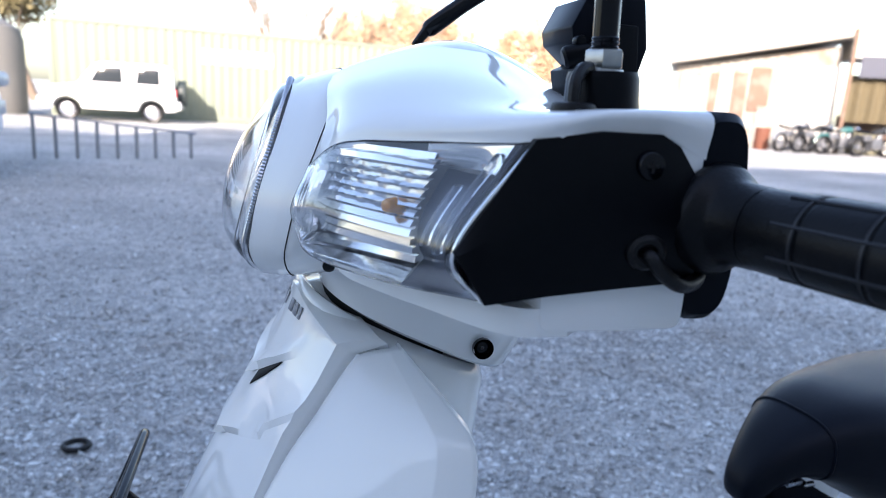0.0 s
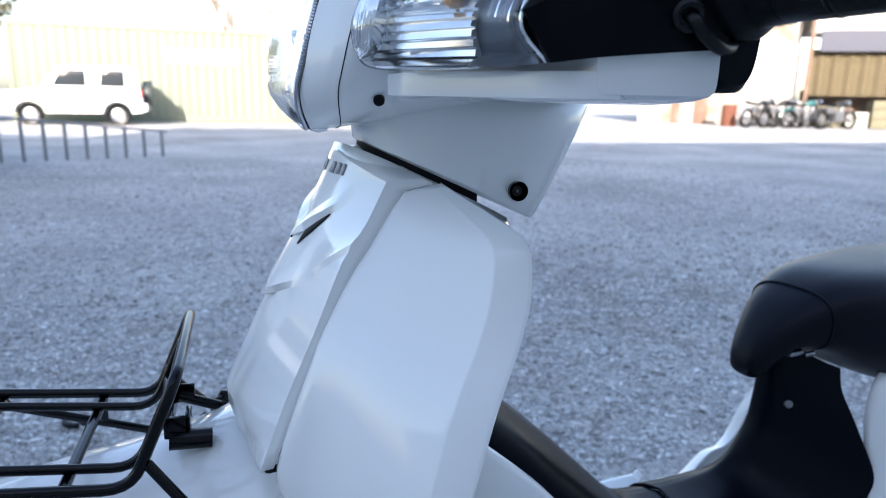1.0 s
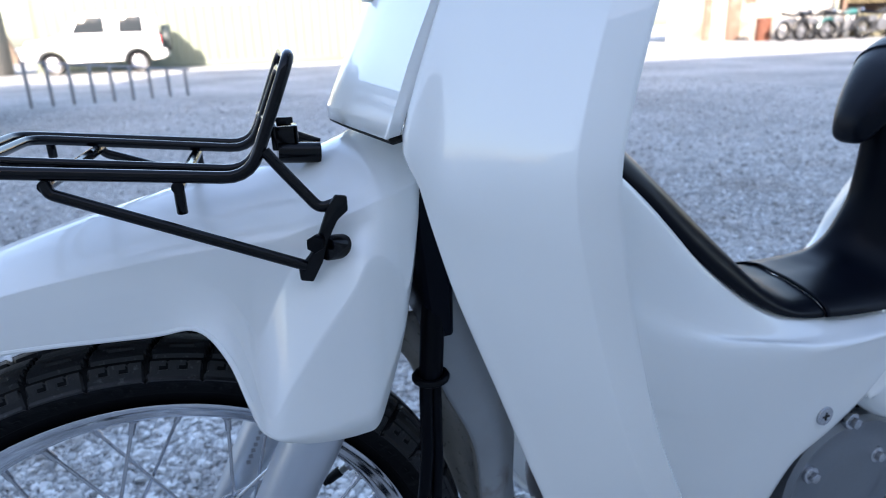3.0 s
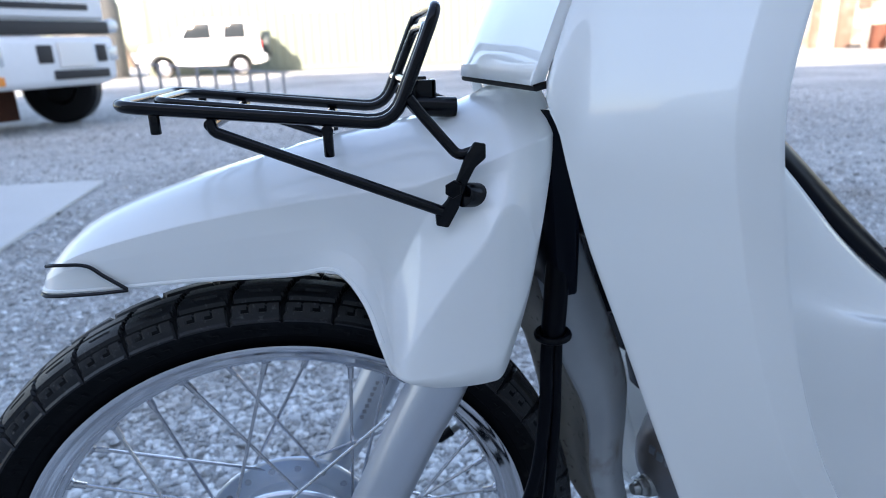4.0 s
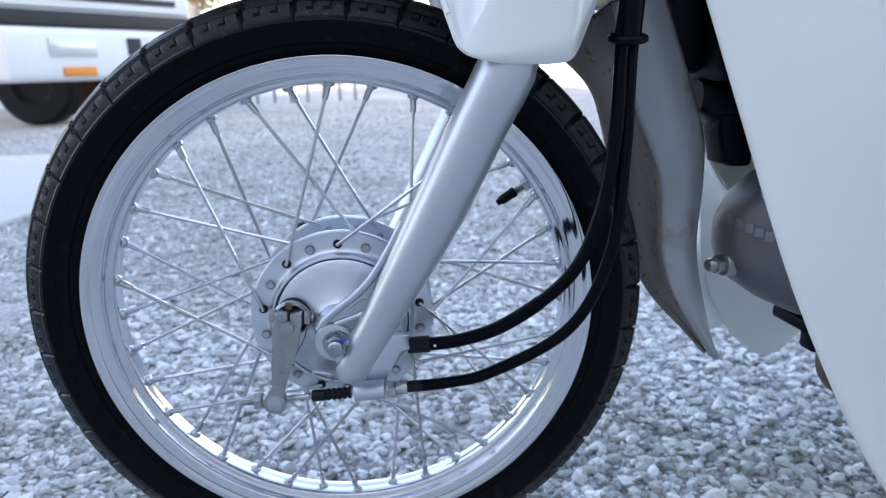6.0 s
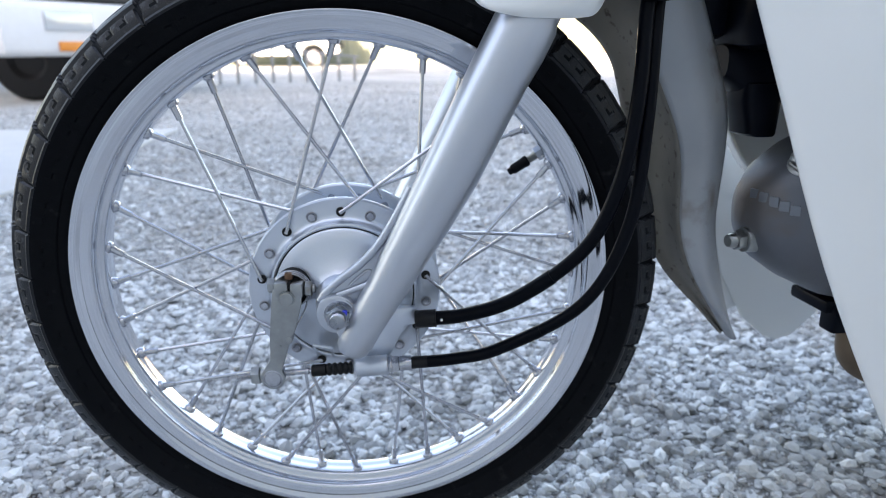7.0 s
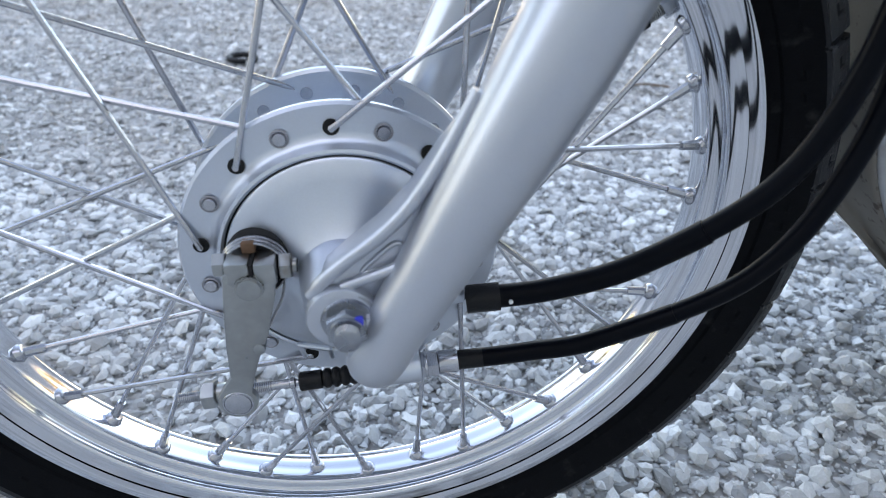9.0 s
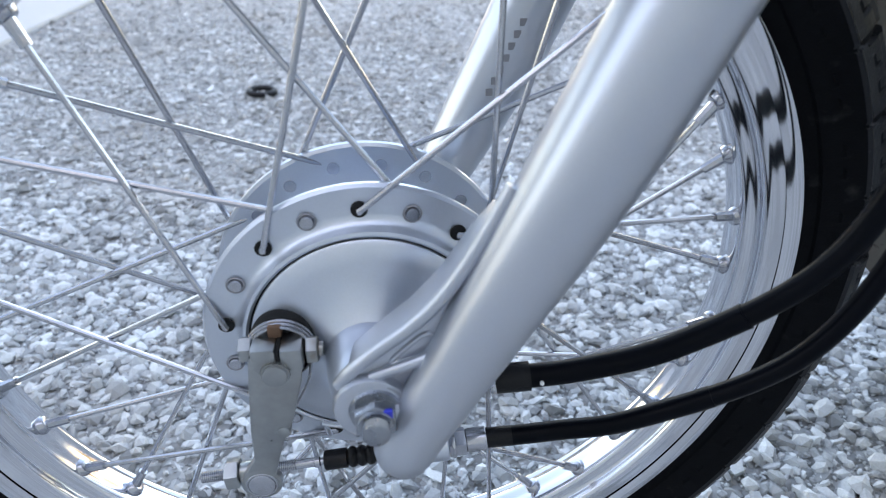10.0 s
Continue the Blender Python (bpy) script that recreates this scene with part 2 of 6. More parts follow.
# ---- the yard ----
def ground_material():
    m = bpy.data.materials.new("crushed_gravel")
    m.use_nodes = True
    n, l = m.node_tree.nodes, m.node_tree.links
    b = n["Principled BSDF"]
    b.inputs["Roughness"].default_value = 0.85
    co = n.new("ShaderNodeTexCoord")
    vor = n.new("ShaderNodeTexVoronoi")
    vor.inputs["Scale"].default_value = 75
    l.new(co.outputs["Object"], vor.inputs["Vector"])
    big = n.new("ShaderNodeTexNoise")
    big.inputs["Scale"].default_value, big.inputs["Detail"].default_value = 0.6, 6
    l.new(co.outputs["Object"], big.inputs["Vector"])
    ramp = n.new("ShaderNodeValToRGB")
    ramp.color_ramp.elements[0].color, ramp.color_ramp.elements[1].color = (0.28, 0.277, 0.27, 1), (0.60, 0.595, 0.58, 1)
    l.new(vor.outputs["Color"], ramp.inputs["Fac"])
    mx = n.new("ShaderNodeMix")
    mx.data_type, mx.blend_type = "RGBA", "MULTIPLY"
    mx.inputs["Factor"].default_value = 1.0
    r2 = n.new("ShaderNodeMapRange")
    r2.inputs["From Min"].default_value, r2.inputs["From Max"].default_value = 0.3, 0.7
    r2.inputs["To Min"].default_value, r2.inputs["To Max"].default_value = 0.66, 1.15
    l.new(big.outputs["Fac"], r2.inputs["Value"])
    mid = n.new("ShaderNodeTexNoise")
    mid.inputs["Scale"].default_value, mid.inputs["Detail"].default_value = 13, 5
    l.new(co.outputs["Object"], mid.inputs["Vector"])
    r3 = n.new("ShaderNodeMapRange")
    r3.inputs["From Min"].default_value, r3.inputs["From Max"].default_value = 0.3, 0.7
    r3.inputs["To Min"].default_value, r3.inputs["To Max"].default_value = 0.74, 1.26
    l.new(mid.outputs["Fac"], r3.inputs["Value"])
    both = n.new("ShaderNodeMath")
    both.operation = "MULTIPLY"
    l.new(r2.outputs[0], both.inputs[0])
    l.new(r3.outputs[0], both.inputs[1])
    l.new(ramp.outputs[0], mx.inputs["A"])
    l.new(both.outputs[0], mx.inputs["B"])
    l.new(mx.outputs["Result"], b.inputs["Base Color"])
    bp = n.new("ShaderNodeBump")
    bp.inputs["Strength"].default_value, bp.inputs["Distance"].default_value, bp.invert = 1.0, 0.012, True
    l.new(vor.outputs["Distance"], bp.inputs["Height"])
    l.new(bp.outputs[0], b.inputs["Normal"])
    return m


GRAVEL = ground_material()
bm = bmesh.new()
bmesh.ops.create_grid(bm, x_segments=24, y_segments=24, size=600)
ground = tagged(finish("ground", bm, GRAVEL, smooth=0), "grey crushed-gravel yard reaching the far fence", "ground", kind="structure")


def pebbles(name, x0, x1, y0, y1, count, smin, smax, seed, label, fine=False):
    rng = np.random.default_rng(seed)
    t = bmesh.new()
    if fine:
        bmesh.ops.create_icosphere(t, subdivisions=1, radius=0.80)
    else:
        bmesh.ops.create_cube(t, size=1.35)
    bmesh.ops.triangulate(t, faces=t.faces)
    v0 = np.array([v.co[:] for v in t.verts])
    f0 = np.array([[v.index for v in f.verts] for f in t.faces])
    t.free()
    k = len(v0)
    size = rng.uniform(0, 1, count) ** 4.4 * (smax - smin) + smin
    pos = np.stack([rng.uniform(x0, x1, count), y0 + (y1 - y0) * rng.uniform(0, 1, count) ** (1.7 if y1 > 5 else 1.0), np.zeros(count)], 1)
    pos[:, 2] = size * rng.uniform(-0.3, 0.36, count) + rng.uniform(0, 0.8, count) * smin
    shape = rng.uniform(0.72 if fine else 0.6, 1.22, (count, k, 1)) * v0[None] * np.stack(
        [rng.uniform(0.75, 1.6, count), rng.uniform(0.6, 1.15, count), rng.uniform(0.35, 0.8, count)], 1)[:, None]
    for _ in range(3):                                   # broken flat faces
        nrm = rng.normal(size=(count, 3))
        nrm /= np.linalg.norm(nrm, axis=1)[:, None]
        over = np.maximum((shape * nrm[:, None]).sum(2) - rng.uniform(0.35, 0.75, count)[:, None], 0)
        shape = shape - over[..., None] * nrm[:, None]
    ang = rng.uniform(0, 2 * np.pi, count)
    tip = rng.uniform(-0.8, 0.8, count)
    c, s = np.cos(tip)[:, None], np.sin(tip)[:, None]
    y, z = shape[..., 1] * c - shape[..., 2] * s, shape[..., 1] * s + shape[..., 2] * c
    c, s = np.cos(ang)[:, None], np.sin(ang)[:, None]
    xyz = np.stack([shape[..., 0] * c - y * s, shape[..., 0] * s + y * c, z], 2)
    xyz = xyz * size[:, None, None] + pos[:, None]
    faces = (f0[None] + (np.arange(count) * k)[:, None, None]).reshape(-1, 3)
    me = bpy.data.meshes.new(name)
    me.vertices.add(count * k)
    me.vertices.foreach_set("co", xyz.reshape(-1))
    me.loops.add(len(faces) * 3)
    me.loops.foreach_set("vertex_index", faces.reshape(-1).astype(np.int32))
    me.polygons.add(len(faces))
    me.polygons.foreach_set("loop_start", np.arange(0, len(faces) * 3, 3, dtype=np.int32))
    me.update()
    me.shade_flat()
    me.materials.append(STONES)
    return tagged(new(name, me), label, "gravel", kind="stuff")


STONES = mat("crushed_stone", (0.495, 0.512, 0.517), 0.9, 0, grain=(500, 0.2), island=0.48, bump=(600, 0.0003),
             second=((0.36, 0.345, 0.325), 3.0, 0.45, 0.75))
pebbles("gravel_near_wheel", -0.8, 1.05, -0.3, 0.85, 88000, 0.0022, 0.0150, 1, "pale grey angular gravel stones round the wheel", True)
pebbles("gravel_behind_wheel", -1.6, 3.6, 0.85, 2.4, 60000, 0.0036, 0.0142, 2, "pale grey gravel stones beyond the moped")
pebbles("gravel_farther", -3.5, 6.5, 2.4, 9.0, 42000, 0.0065, 0.017, 3, "loose grey gravel farther out in the yard")

CONCRETE = mat("worn_concrete", (0.50, 0.495, 0.485), 0.85, 0, grain=(60, 0.08), stain=(1.5, 0.15), bump=(120, 0.001))
bm = bmesh.new()
prism(bm, [(-9, 0.6), (-1.40, 0.9), (-1.33, 2.0), (-1.42, 3.55), (-9, 3.6)], 0.0, 0.022, bevel=0.006, plane="xy")
tagged(finish("pavement", bm, CONCRETE), "worn grey concrete strip set flush in the gravel", "pavement", kind="structure")

# the building behind the camera, whose shade covers the near yard
PLASTER = mat("grey_siding", (0.40, 0.40, 0.395), 0.7, 0, stain=(0.8, 0.1), grain=(40, 0.05))
shed = thing("building", "tall grey corrugated workshop that shades the near yard", "building", kind="structure")
bm = bmesh.new()
box(bm, 0, -11.0, 3.5, 120, 12, 7.0)
part("wall", bm, PLASTER, shed)
bm = bmesh.new()
box(bm, 0, -11.0, 7.08, 120.6, 12.6, 0.16)
part("roof", bm, mat("grey_roof", (0.2, 0.2, 0.21), 0.6, 0, stain=(0.5, 0.15)), shed)
bm = bmesh.new()
box(bm, -6.5, -7.5, 8.3, 5.0, 5.0, 2.3)
part("stair_tower", bm, PLASTER, shed)

# shipping container
CONTAINER = mat("faded_green_paint", (0.158, 0.180, 0.137), 0.55, 0, stain=(1.2, 0.12), grain=(30, 0.05),
                second=((0.14, 0.11, 0.075), 2.5, 0.66, 0.8))
WHITE_PRINT = mat("white_print", (0.60, 0.61, 0.58), 0.6, 0, stain=(5, 0.08))


def container(m, length=12.2, height=2.6, depth=2.44):
    e = thing("shipping_container", "long faded green corrugated steel shipping container", "container", m)
    bm = bmesh.new()
    pitch, rows_lo, x = 0.278, [], 0.08
    while x < length - 0.1:
        for dx, dy in ((0, 0.0), (0.07, 0.0), (0.139, 0.036), (0.209, 0.036)):
            rows_lo.append((x + dx, dy))
        x += pitch
    rows = [[Vector((a, b, z)) for a, b in rows_lo] for z in (0.15, height - 0.12)]
    grid(bm, rows)
    box(bm, length / 2, depth / 2 + 0.06, height / 2, length - 0.04, depth - 0.1, height - 0.1)
    part("corrugated_wall", bm, CONTAINER, e)
    for z in (0.09, height - 0.06):
        bm = bmesh.new()
        box(bm, length / 2, 0.03, z, length, 0.1, 0.16 if z < 1 else 0.12, bevel=0.01)
        part("rail", bm, CONTAINER, e)
    for x in (0.05, length - 0.05):
        bm = bmesh.new()
        box(bm, x, 0.03, height / 2, 0.14, 0.12, height, bevel=0.01)
        part("corner_post", bm, CONTAINER, e)
    # a run of plain blocks where the owner's name stands
    x = 4.30
    for w in (0.32, 0.34, 0.32, 0.12, 0.32, 0.34, 0.30):
        bm = bmesh.new()
        box(bm, x + w / 2, -0.012, 2.06, w - 0.05, 0.012, 0.46, bevel=0.003)
        part("letter_block", bm, WHITE_PRINT, e)
        x += w + 0.03
    return e


container(pose(-6.3, 22.2, 0, 0, 0, 4), height=2.9)

# white kei estate car parked before the container
CAR_WHITE = mat("car_white", (0.8, 0.8, 0.79), 0.3, 0, stain=(2, 0.04), coat=0.6)
CAR_GLASS = mat("car_glass", (0.03, 0.035, 0.04), 0.06, 0)
WHEEL_ALLOY = mat("wheel_alloy", (0.4, 0.4, 0.42), 0.35, 0.9)
LAMP_RED = mat("red_lamp", (0.5, 0.02, 0.02), 0.2)
COVER_DARK = mat("dark_cover", (0.03, 0.04, 0.04), 0.5)


def small_car(m):
    e = thing("parked_car", "small boxy white estate car parked by the container", "car", m)
    L, W = 3.4, 1.45
    lower = [(0, 0.32), (0, 0.75), (0.08, 0.88), (0.85, 0.98), (3.3, 1.0), (3.4, 0.9), (3.4, 0.35)]
    arch = []
    for cx in (2.75, 0.62):
        arch += [(cx + 0.36 * math.cos(a), 0.32 + 0.33 * math.sin(a)) for a in np.linspace(0, math.pi, 9)]
    bm = bmesh.new()
    prism(bm, lower + arch, 0, W, bevel=0.03)
    part("body", bm, CAR_WHITE, e)
    bm = bmesh.new()
    prism(bm, [(0.85, 0.97), (1.3, 1.52), (1.5, 1.6), (3.15, 1.6), (3.3, 1.5), (3.36, 0.97)], 0.06, W - 0.06, bevel=0.04)
    part("cabin", bm, CAR_WHITE, e)
    for x0, x1, s0 in ((1.20, 2.02, 0.24), (2.36, 2.98, 0.06)):
        bm = bmesh.new()
        prism(bm, [(x0, 1.05), (x0 + s0, 1.48), (x1, 1.48), (x1, 1.05)], 0.045, 0.075, bevel=0.01)
        part("side_window", bm, CAR_GLASS, e)
    for cx in (0.62, 2.75):
        w = new("wheel")
        w.parent = e
        bm = bmesh.new()
        lathe(bm, [(0.19, 0.02), (0.27, 0.0), (0.3, 0.03), (0.3, 0.15), (0.27, 0.18), (0.19, 0.16)], 28)
        bmesh.ops.translate(bm, vec=(cx, 0.03, 0.3), verts=bm.verts)
        part("tyre", bm, RUBBER, w)
        bm = bmesh.new()
        lathe(bm, [(0.001, 0.05), (0.05, 0.03), (0.15, 0.05), (0.195, 0.02)], 24)
        bmesh.ops.translate(bm, vec=(cx, 0.03, 0.3), verts=bm.verts)
        part("rim", bm, WHEEL_ALLOY, w)
    bm = bmesh.new()
    box(bm, 3.44, W / 2, 0.5, 0.14, W - 0.1, 0.22, bevel=0.03)
    part("rear_bumper", bm, CAR_WHITE, e)
    bm = bmesh.new()
    box(bm, -0.03, W / 2, 0.47, 0.16, W - 0.1, 0.24, bevel=0.03)
    part("front_bumper", bm, CAR_WHITE, e)
    sp = new("spare_wheel")
    sp.parent = e
    bm = bmesh.new()
    cyl(bm, (3.4, W / 2, 0.88), (3.64, W / 2, 0.88), 0.36, seg=28, bevel=0.03)
    part("cover", bm, COVER_DARK, sp, "dark spare wheel cover")
    bm = bmesh.new()
    box(bm, 3.39, 0.06, 0.86, 0.05, 0.12, 0.22, bevel=0.01)
    part("tail_lamp", bm, LAMP_RED, e)
    return e


small_car(pose(-5.85, 19.7, 0, 0, 0, 3))

# steel cycle rack
GALV = mat("galvanised_steel", (0.28, 0.29, 0.31), 0.45, 0.8, stain=(8, 0.15))
rack = thing("cycle_stand", "galvanised steel cycle stand of upright hoops", "cycle stand", pose(-2.85, 9.4, 0, 0, 0, 0))
for i in range(9):
    bm = bmesh.new()
    h = 0.60 - 0.028 * i
    cyl(bm, (0.235 * i, 0.1 * i, 0), (0.235 * i, 0.1 * i, h), 0.024, seg=10)
    part("post", bm, GALV, rack)
for dz in (0.0,):
    bm = bmesh.new()
    tube(bm, [(-0.05, 0, 0.595), (1.95, 0.82, 0.37)], 0.014, 10)
    part("rail", bm, GALV, rack)

# corrugated shed on the far side
TIN = mat("weathered_cream_tin", (0.26, 0.24, 0.215), 0.7, 0, stain=(0.9, 0.15), second=((0.185, 0.13, 0.095), 0.9, 0.5, 0.7))
TIN_ROOF = mat("beige_tin_roof", (0.30, 0.28, 0.25), 0.5, 0.2, stain=(0.7, 0.15))
PLAIN_WALL = mat("white_board_wall", (0.74, 0.73, 0.70), 0.7, 0, stain=(0.8, 0.08))
TARP = mat("blue_tarpaulin", (0.008, 0.014, 0.04), 0.5, 0, stain=(3, 0.2))
RUST = mat("rusty_steel", (0.12, 0.042, 0.024), 0.8, 0, stain=(6, 0.3), grain=(60, 0.2))
PALE_BOARD = mat("pale_board", (0.36, 0.345, 0.325), 0.7, 0, stain=(0.8, 0.08))
RUSTY_TIN = mat("faded_rust_tin", (0.145, 0.092, 0.067), 0.8, 0, stain=(1.5, 0.2), second=((0.18, 0.145, 0.12), 1.3, 0.5, 0.65))
CURTAIN = mat("ochre_sheet", (0.075, 0.058, 0.028), 0.7, 0, stain=(4, 0.2))
far = thing("shed_building", "weathered cream corrugated shed with a low tin roof", "shed", pose(17.6, 27.2, 0, 0, 0, -34))
bm = bmesh.new()
rows = []
for k, z in enumerate((0, 3.4)):
    rows.append([Vector((0.5 + 0.1 * i, 0.03 * math.sin(i * 1.6), z + (k * 0.016 * i if k else 0))) for i in range(66)])
grid(bm, rows)
prism(bm, [(0.5, 0), (7.0, 0), (7.0, 4.4), (0.5, 3.4)], 0.06, 5.0)
part("wall", bm, TIN, far)
for x, w, z, h, m in ((1.15, 0.7, 1.5, 2.9, PALE_BOARD), (2.15, 0.32, 1.6, 3.1, RUSTY_TIN), (2.62, 0.5, 1.7, 3.3, PALE_BOARD), (3.25, 0.55, 1.6, 3.2, RUSTY_TIN), (4.05, 0.8, 2.5, 1.9, RUSTY_TIN), (4.3, 0.5, 1.0, 1.6, TIN),
                      (5.95, 2.2, 1.8, 3.5, PALE_BOARD)):
    bm = bmesh.new()
    box(bm, x, -0.06, z, w, 0.05, h, bevel=0.01)
    part("panel", bm, m, far)
bm = bmesh.new()
prism(bm, [(0.2, 3.42), (7.3, 4.75), (7.3, 5.15), (1.35, 4.15), (0.2, 3.55)], -0.9, 5.2, bevel=0.02)
part("roof", bm, TIN_ROOF, far)
bm = bmesh.new()
box(bm, 1.30, -0.60, 4.10, 0.5, 0.5, 0.7, bevel=0.02)
part("gable_cap", bm, TIN_ROOF, far)
bm = bmesh.new()
box(bm, 7.25, -0.95, 2.5, 0.14, 0.14, 5.1, bevel=0.01)
part("red_post", bm, RUSTY_TIN, far, "red-brown roof post")
bm = bmesh.new()
box(bm, 10.6, -0.3, 3.6, 5.8, 0.06, 0.85)
part("awning", bm, TARP, far, "dark blue tarpaulin awning")
bm = bmesh.new()
rows = [[Vector((7.5 + 0.1 * i, 0.1 + 0.05 * math.sin(i * 1.1), z)) for i in range(67)] for z in (1.35, 3.3)]
grid(bm, rows)
part("curtain", bm, CURTAIN, far, "ochre corrugated sheet", smooth=0)
bm = bmesh.new()
box(bm, 10.8, 1.6, 4.6, 6.8, 2.6, 1.2)
part("fascia", bm, PALE_BOARD, far)
bm = bmesh.new()
box(bm, 10.8, 1.4, 0.8, 6.6, 0.1, 1.6)
part("back_wall", bm, RUSTY_TIN, far)
KHAKI = mat("khaki_board", (0.14, 0.13, 0.085), 0.8, 0, stain=(3, 0.25))
STUFF_PALE = mat("pale_junk", (0.34, 0.33, 0.30), 0.7, 0, stain=(3, 0.25))


def crate(m, w, d, h, material, label):
    e = thing("crate", label, "crate", m, "crates stacked by the shed")
    for k in range(3):
        for y in (0, d):
            bm = bmesh.new()
            box(bm, 0, y, h * (k + 0.5) / 3, w, 0.03, h / 3 - 0.03, bevel=0.005)
            part("slat", bm, material, e)
        for x in (-w / 2, w / 2):
            bm = bmesh.new()
            box(bm, x, d / 2, h * (k + 0.5) / 3, 0.03, d, h / 3 - 0.03, bevel=0.005)
            part("slat", bm, material, e)
    bm = bmesh.new()
    box(bm, 0, d / 2, h * 0.45, w - 0.06, d - 0.06, h * 0.85, bevel=0.02)
    part("contents", bm, material, e)


for x, y, w, h, rz, k in ((24.6, 22.4, 1.0, 1.0, -30, 0), (25.6, 21.9, 0.8, 0.7, -40, 1), (26.4, 21.2, 1.1, 1.2, -28, 0), (23.6, 23.1, 0.9, 1.1, -36, 1), (27.4, 20.7, 0.9, 0.8, -34, 1)):
    crate(pose(x, y, 0, 0, 0, rz), w, 0.7, h, (KHAKI, STUFF_PALE)[k], ("weathered khaki wooden crate by the shed", "pale wooden crate full of junk by the shed")[k])
drum = thing("oil_drum", "rusty red-brown steel drum on the gravel", "drum", pose(19.95, 23.1, 0))
bm = bmesh.new()
lathe(bm, [(0.001, 0), (0.29, 0), (0.29, 0.3), (0.30, 0.31), (0.29, 0.33), (0.29, 0.6), (0.30, 0.61), (0.29, 0.63), (0.29, 0.9), (0.001, 0.9)], 28)
bmesh.ops.transform(bm, matrix=Matrix.Rotation(radians(90), 4, "X"), verts=bm.verts)
part("barrel", bm, RUST, drum)


def parked_motorcycle(m, paint, label):
    e = thing("motorcycle", label, "motorcycle", m, "motorcycles along the shed")
    for x in (0.0, 1.28):
        w = new("wheel")
        w.parent = e
        bm = bmesh.new()
        tube(bm, [(x + 0.27 * math.cos(a), 0, 0.3 + 0.27 * math.sin(a)) for a in np.linspace(0, 2 * math.pi, 25)[:-1]], 0.055, 8, closed=True)
        part("tyre", bm, RUBBER, w)
        bm = bmesh.new()
        for a in np.linspace(0, 2 * math.pi, 9)[:-1]:
            cyl(bm, (x, 0, 0.3), (x + 0.24 * math.cos(a), 0, 0.3 + 0.24 * math.sin(a)), 0.006, seg=6)
        cyl(bm, (x, -0.06, 0.3), (x, 0.06, 0.3), 0.06, seg=14)
        part("rim", bm, WHEEL_ALLOY, w)
    bm = bmesh.new()
    grid(bm, [[(x, u, v) for u, v in ring_section(-w, w, zb, zt, 16, 2.6)] for x, w, zb, zt in
              ((0.33, 0.05, 0.78, 0.86), (0.42, 0.13, 0.72, 0.94), (0.62, 0.13, 0.72, 0.93), (0.78, 0.08, 0.72, 0.82))], True, True)
    part("fuel_tank", bm, paint, e)
    bm = bmesh.new()
    grid(bm, [[(x, u, v) for u, v in ring_section(-w, w, zb, zt, 14, 3)] for x, w, zb, zt in
              ((0.74, 0.09, 0.73, 0.8), (0.95, 0.12, 0.73, 0.81), (1.3, 0.1, 0.77, 0.86), (1.42, 0.07, 0.82, 0.88))], True, True)
    part("seat", bm, SEAT, e)
    bm = bmesh.new()
    box(bm, 0.58, 0, 0.42, 0.42, 0.28, 0.34, bevel=0.05)
    box(bm, 0.98, 0, 0.60, 0.34, 0.22, 0.20, bevel=0.04)
    cyl(bm, (0.5, 0, 0.5), (0.42, 0, 0.7), 0.09, seg=14)
    part("engine", bm, DULL_ALU, e)
    bm = bmesh.new()
    for y in (-0.09, 0.09):
        cyl(bm, (0, y, 0.3), (0.3, y, 0.95), 0.022, seg=10)
    part("fork", bm, SPOKE, e)
    bm = bmesh.new()
    tube(bm, curve([(0.42, -0.34, 1.02), (0.33, -0.2, 1.05), (0.3, 0, 0.97), (0.33, 0.2, 1.05), (0.42, 0.34, 1.02)], 5), 0.014, 8)
    part("handlebar", bm, BLACK_GLOSS, e)
    bm = bmesh.new()
    cyl(bm, (0.12, 0, 0.88), (0.26, 0, 0.86), 0.09, seg=16, bevel=0.01)
    part("headlight", bm, SPOKE, e)
    bm = bmesh.new()
    tube(bm, curve([(0.5, -0.12, 0.45), (0.55, -0.14, 0.25), (0.9, -0.15, 0.24), (1.4, -0.15, 0.34)], 5), 0.035, 8)
    part("exhaust", bm, CHROME, e)
    bm = bmesh.new()
    tube(bm, [(1.28 + 0.34 * math.cos(a), 0, 0.3 + 0.34 * math.sin(a)) for a in np.linspace(0.2, 2.2, 9)], 0.05, 8)
    part("mudguard", bm, paint, e)
    return e


P_TEAL = mat("teal_tank", (0.02, 0.09, 0.09), 0.3, coat=0.5)
P_SILVER = mat("silver_tank", (0.25, 0.26, 0.28), 0.3, 0.5)
P_BLACK = mat("black_tank", (0.015, 0.015, 0.015), 0.3, coat=0.5)
for i, (x, y, rz, p, lab) in enumerate((
        (21.55, 22.3, 188, P_SILVER, "silver motorcycle parked by the shed wall"),
        (22.35, 21.9, 178, P_BLACK, "black motorcycle parked by the shed wall"),
        (23.3, 21.5, 172, P_TEAL, "dark teal motorcycle parked before the ochre sheet"),
        (24.4, 21.2, 183, P_BLACK, "black motorcycle at the end of the row"))):
    parked_motorcycle(pose(x, y, 0, 0, 0, rz) @ Matrix.Scale(1.22, 4), p, lab)

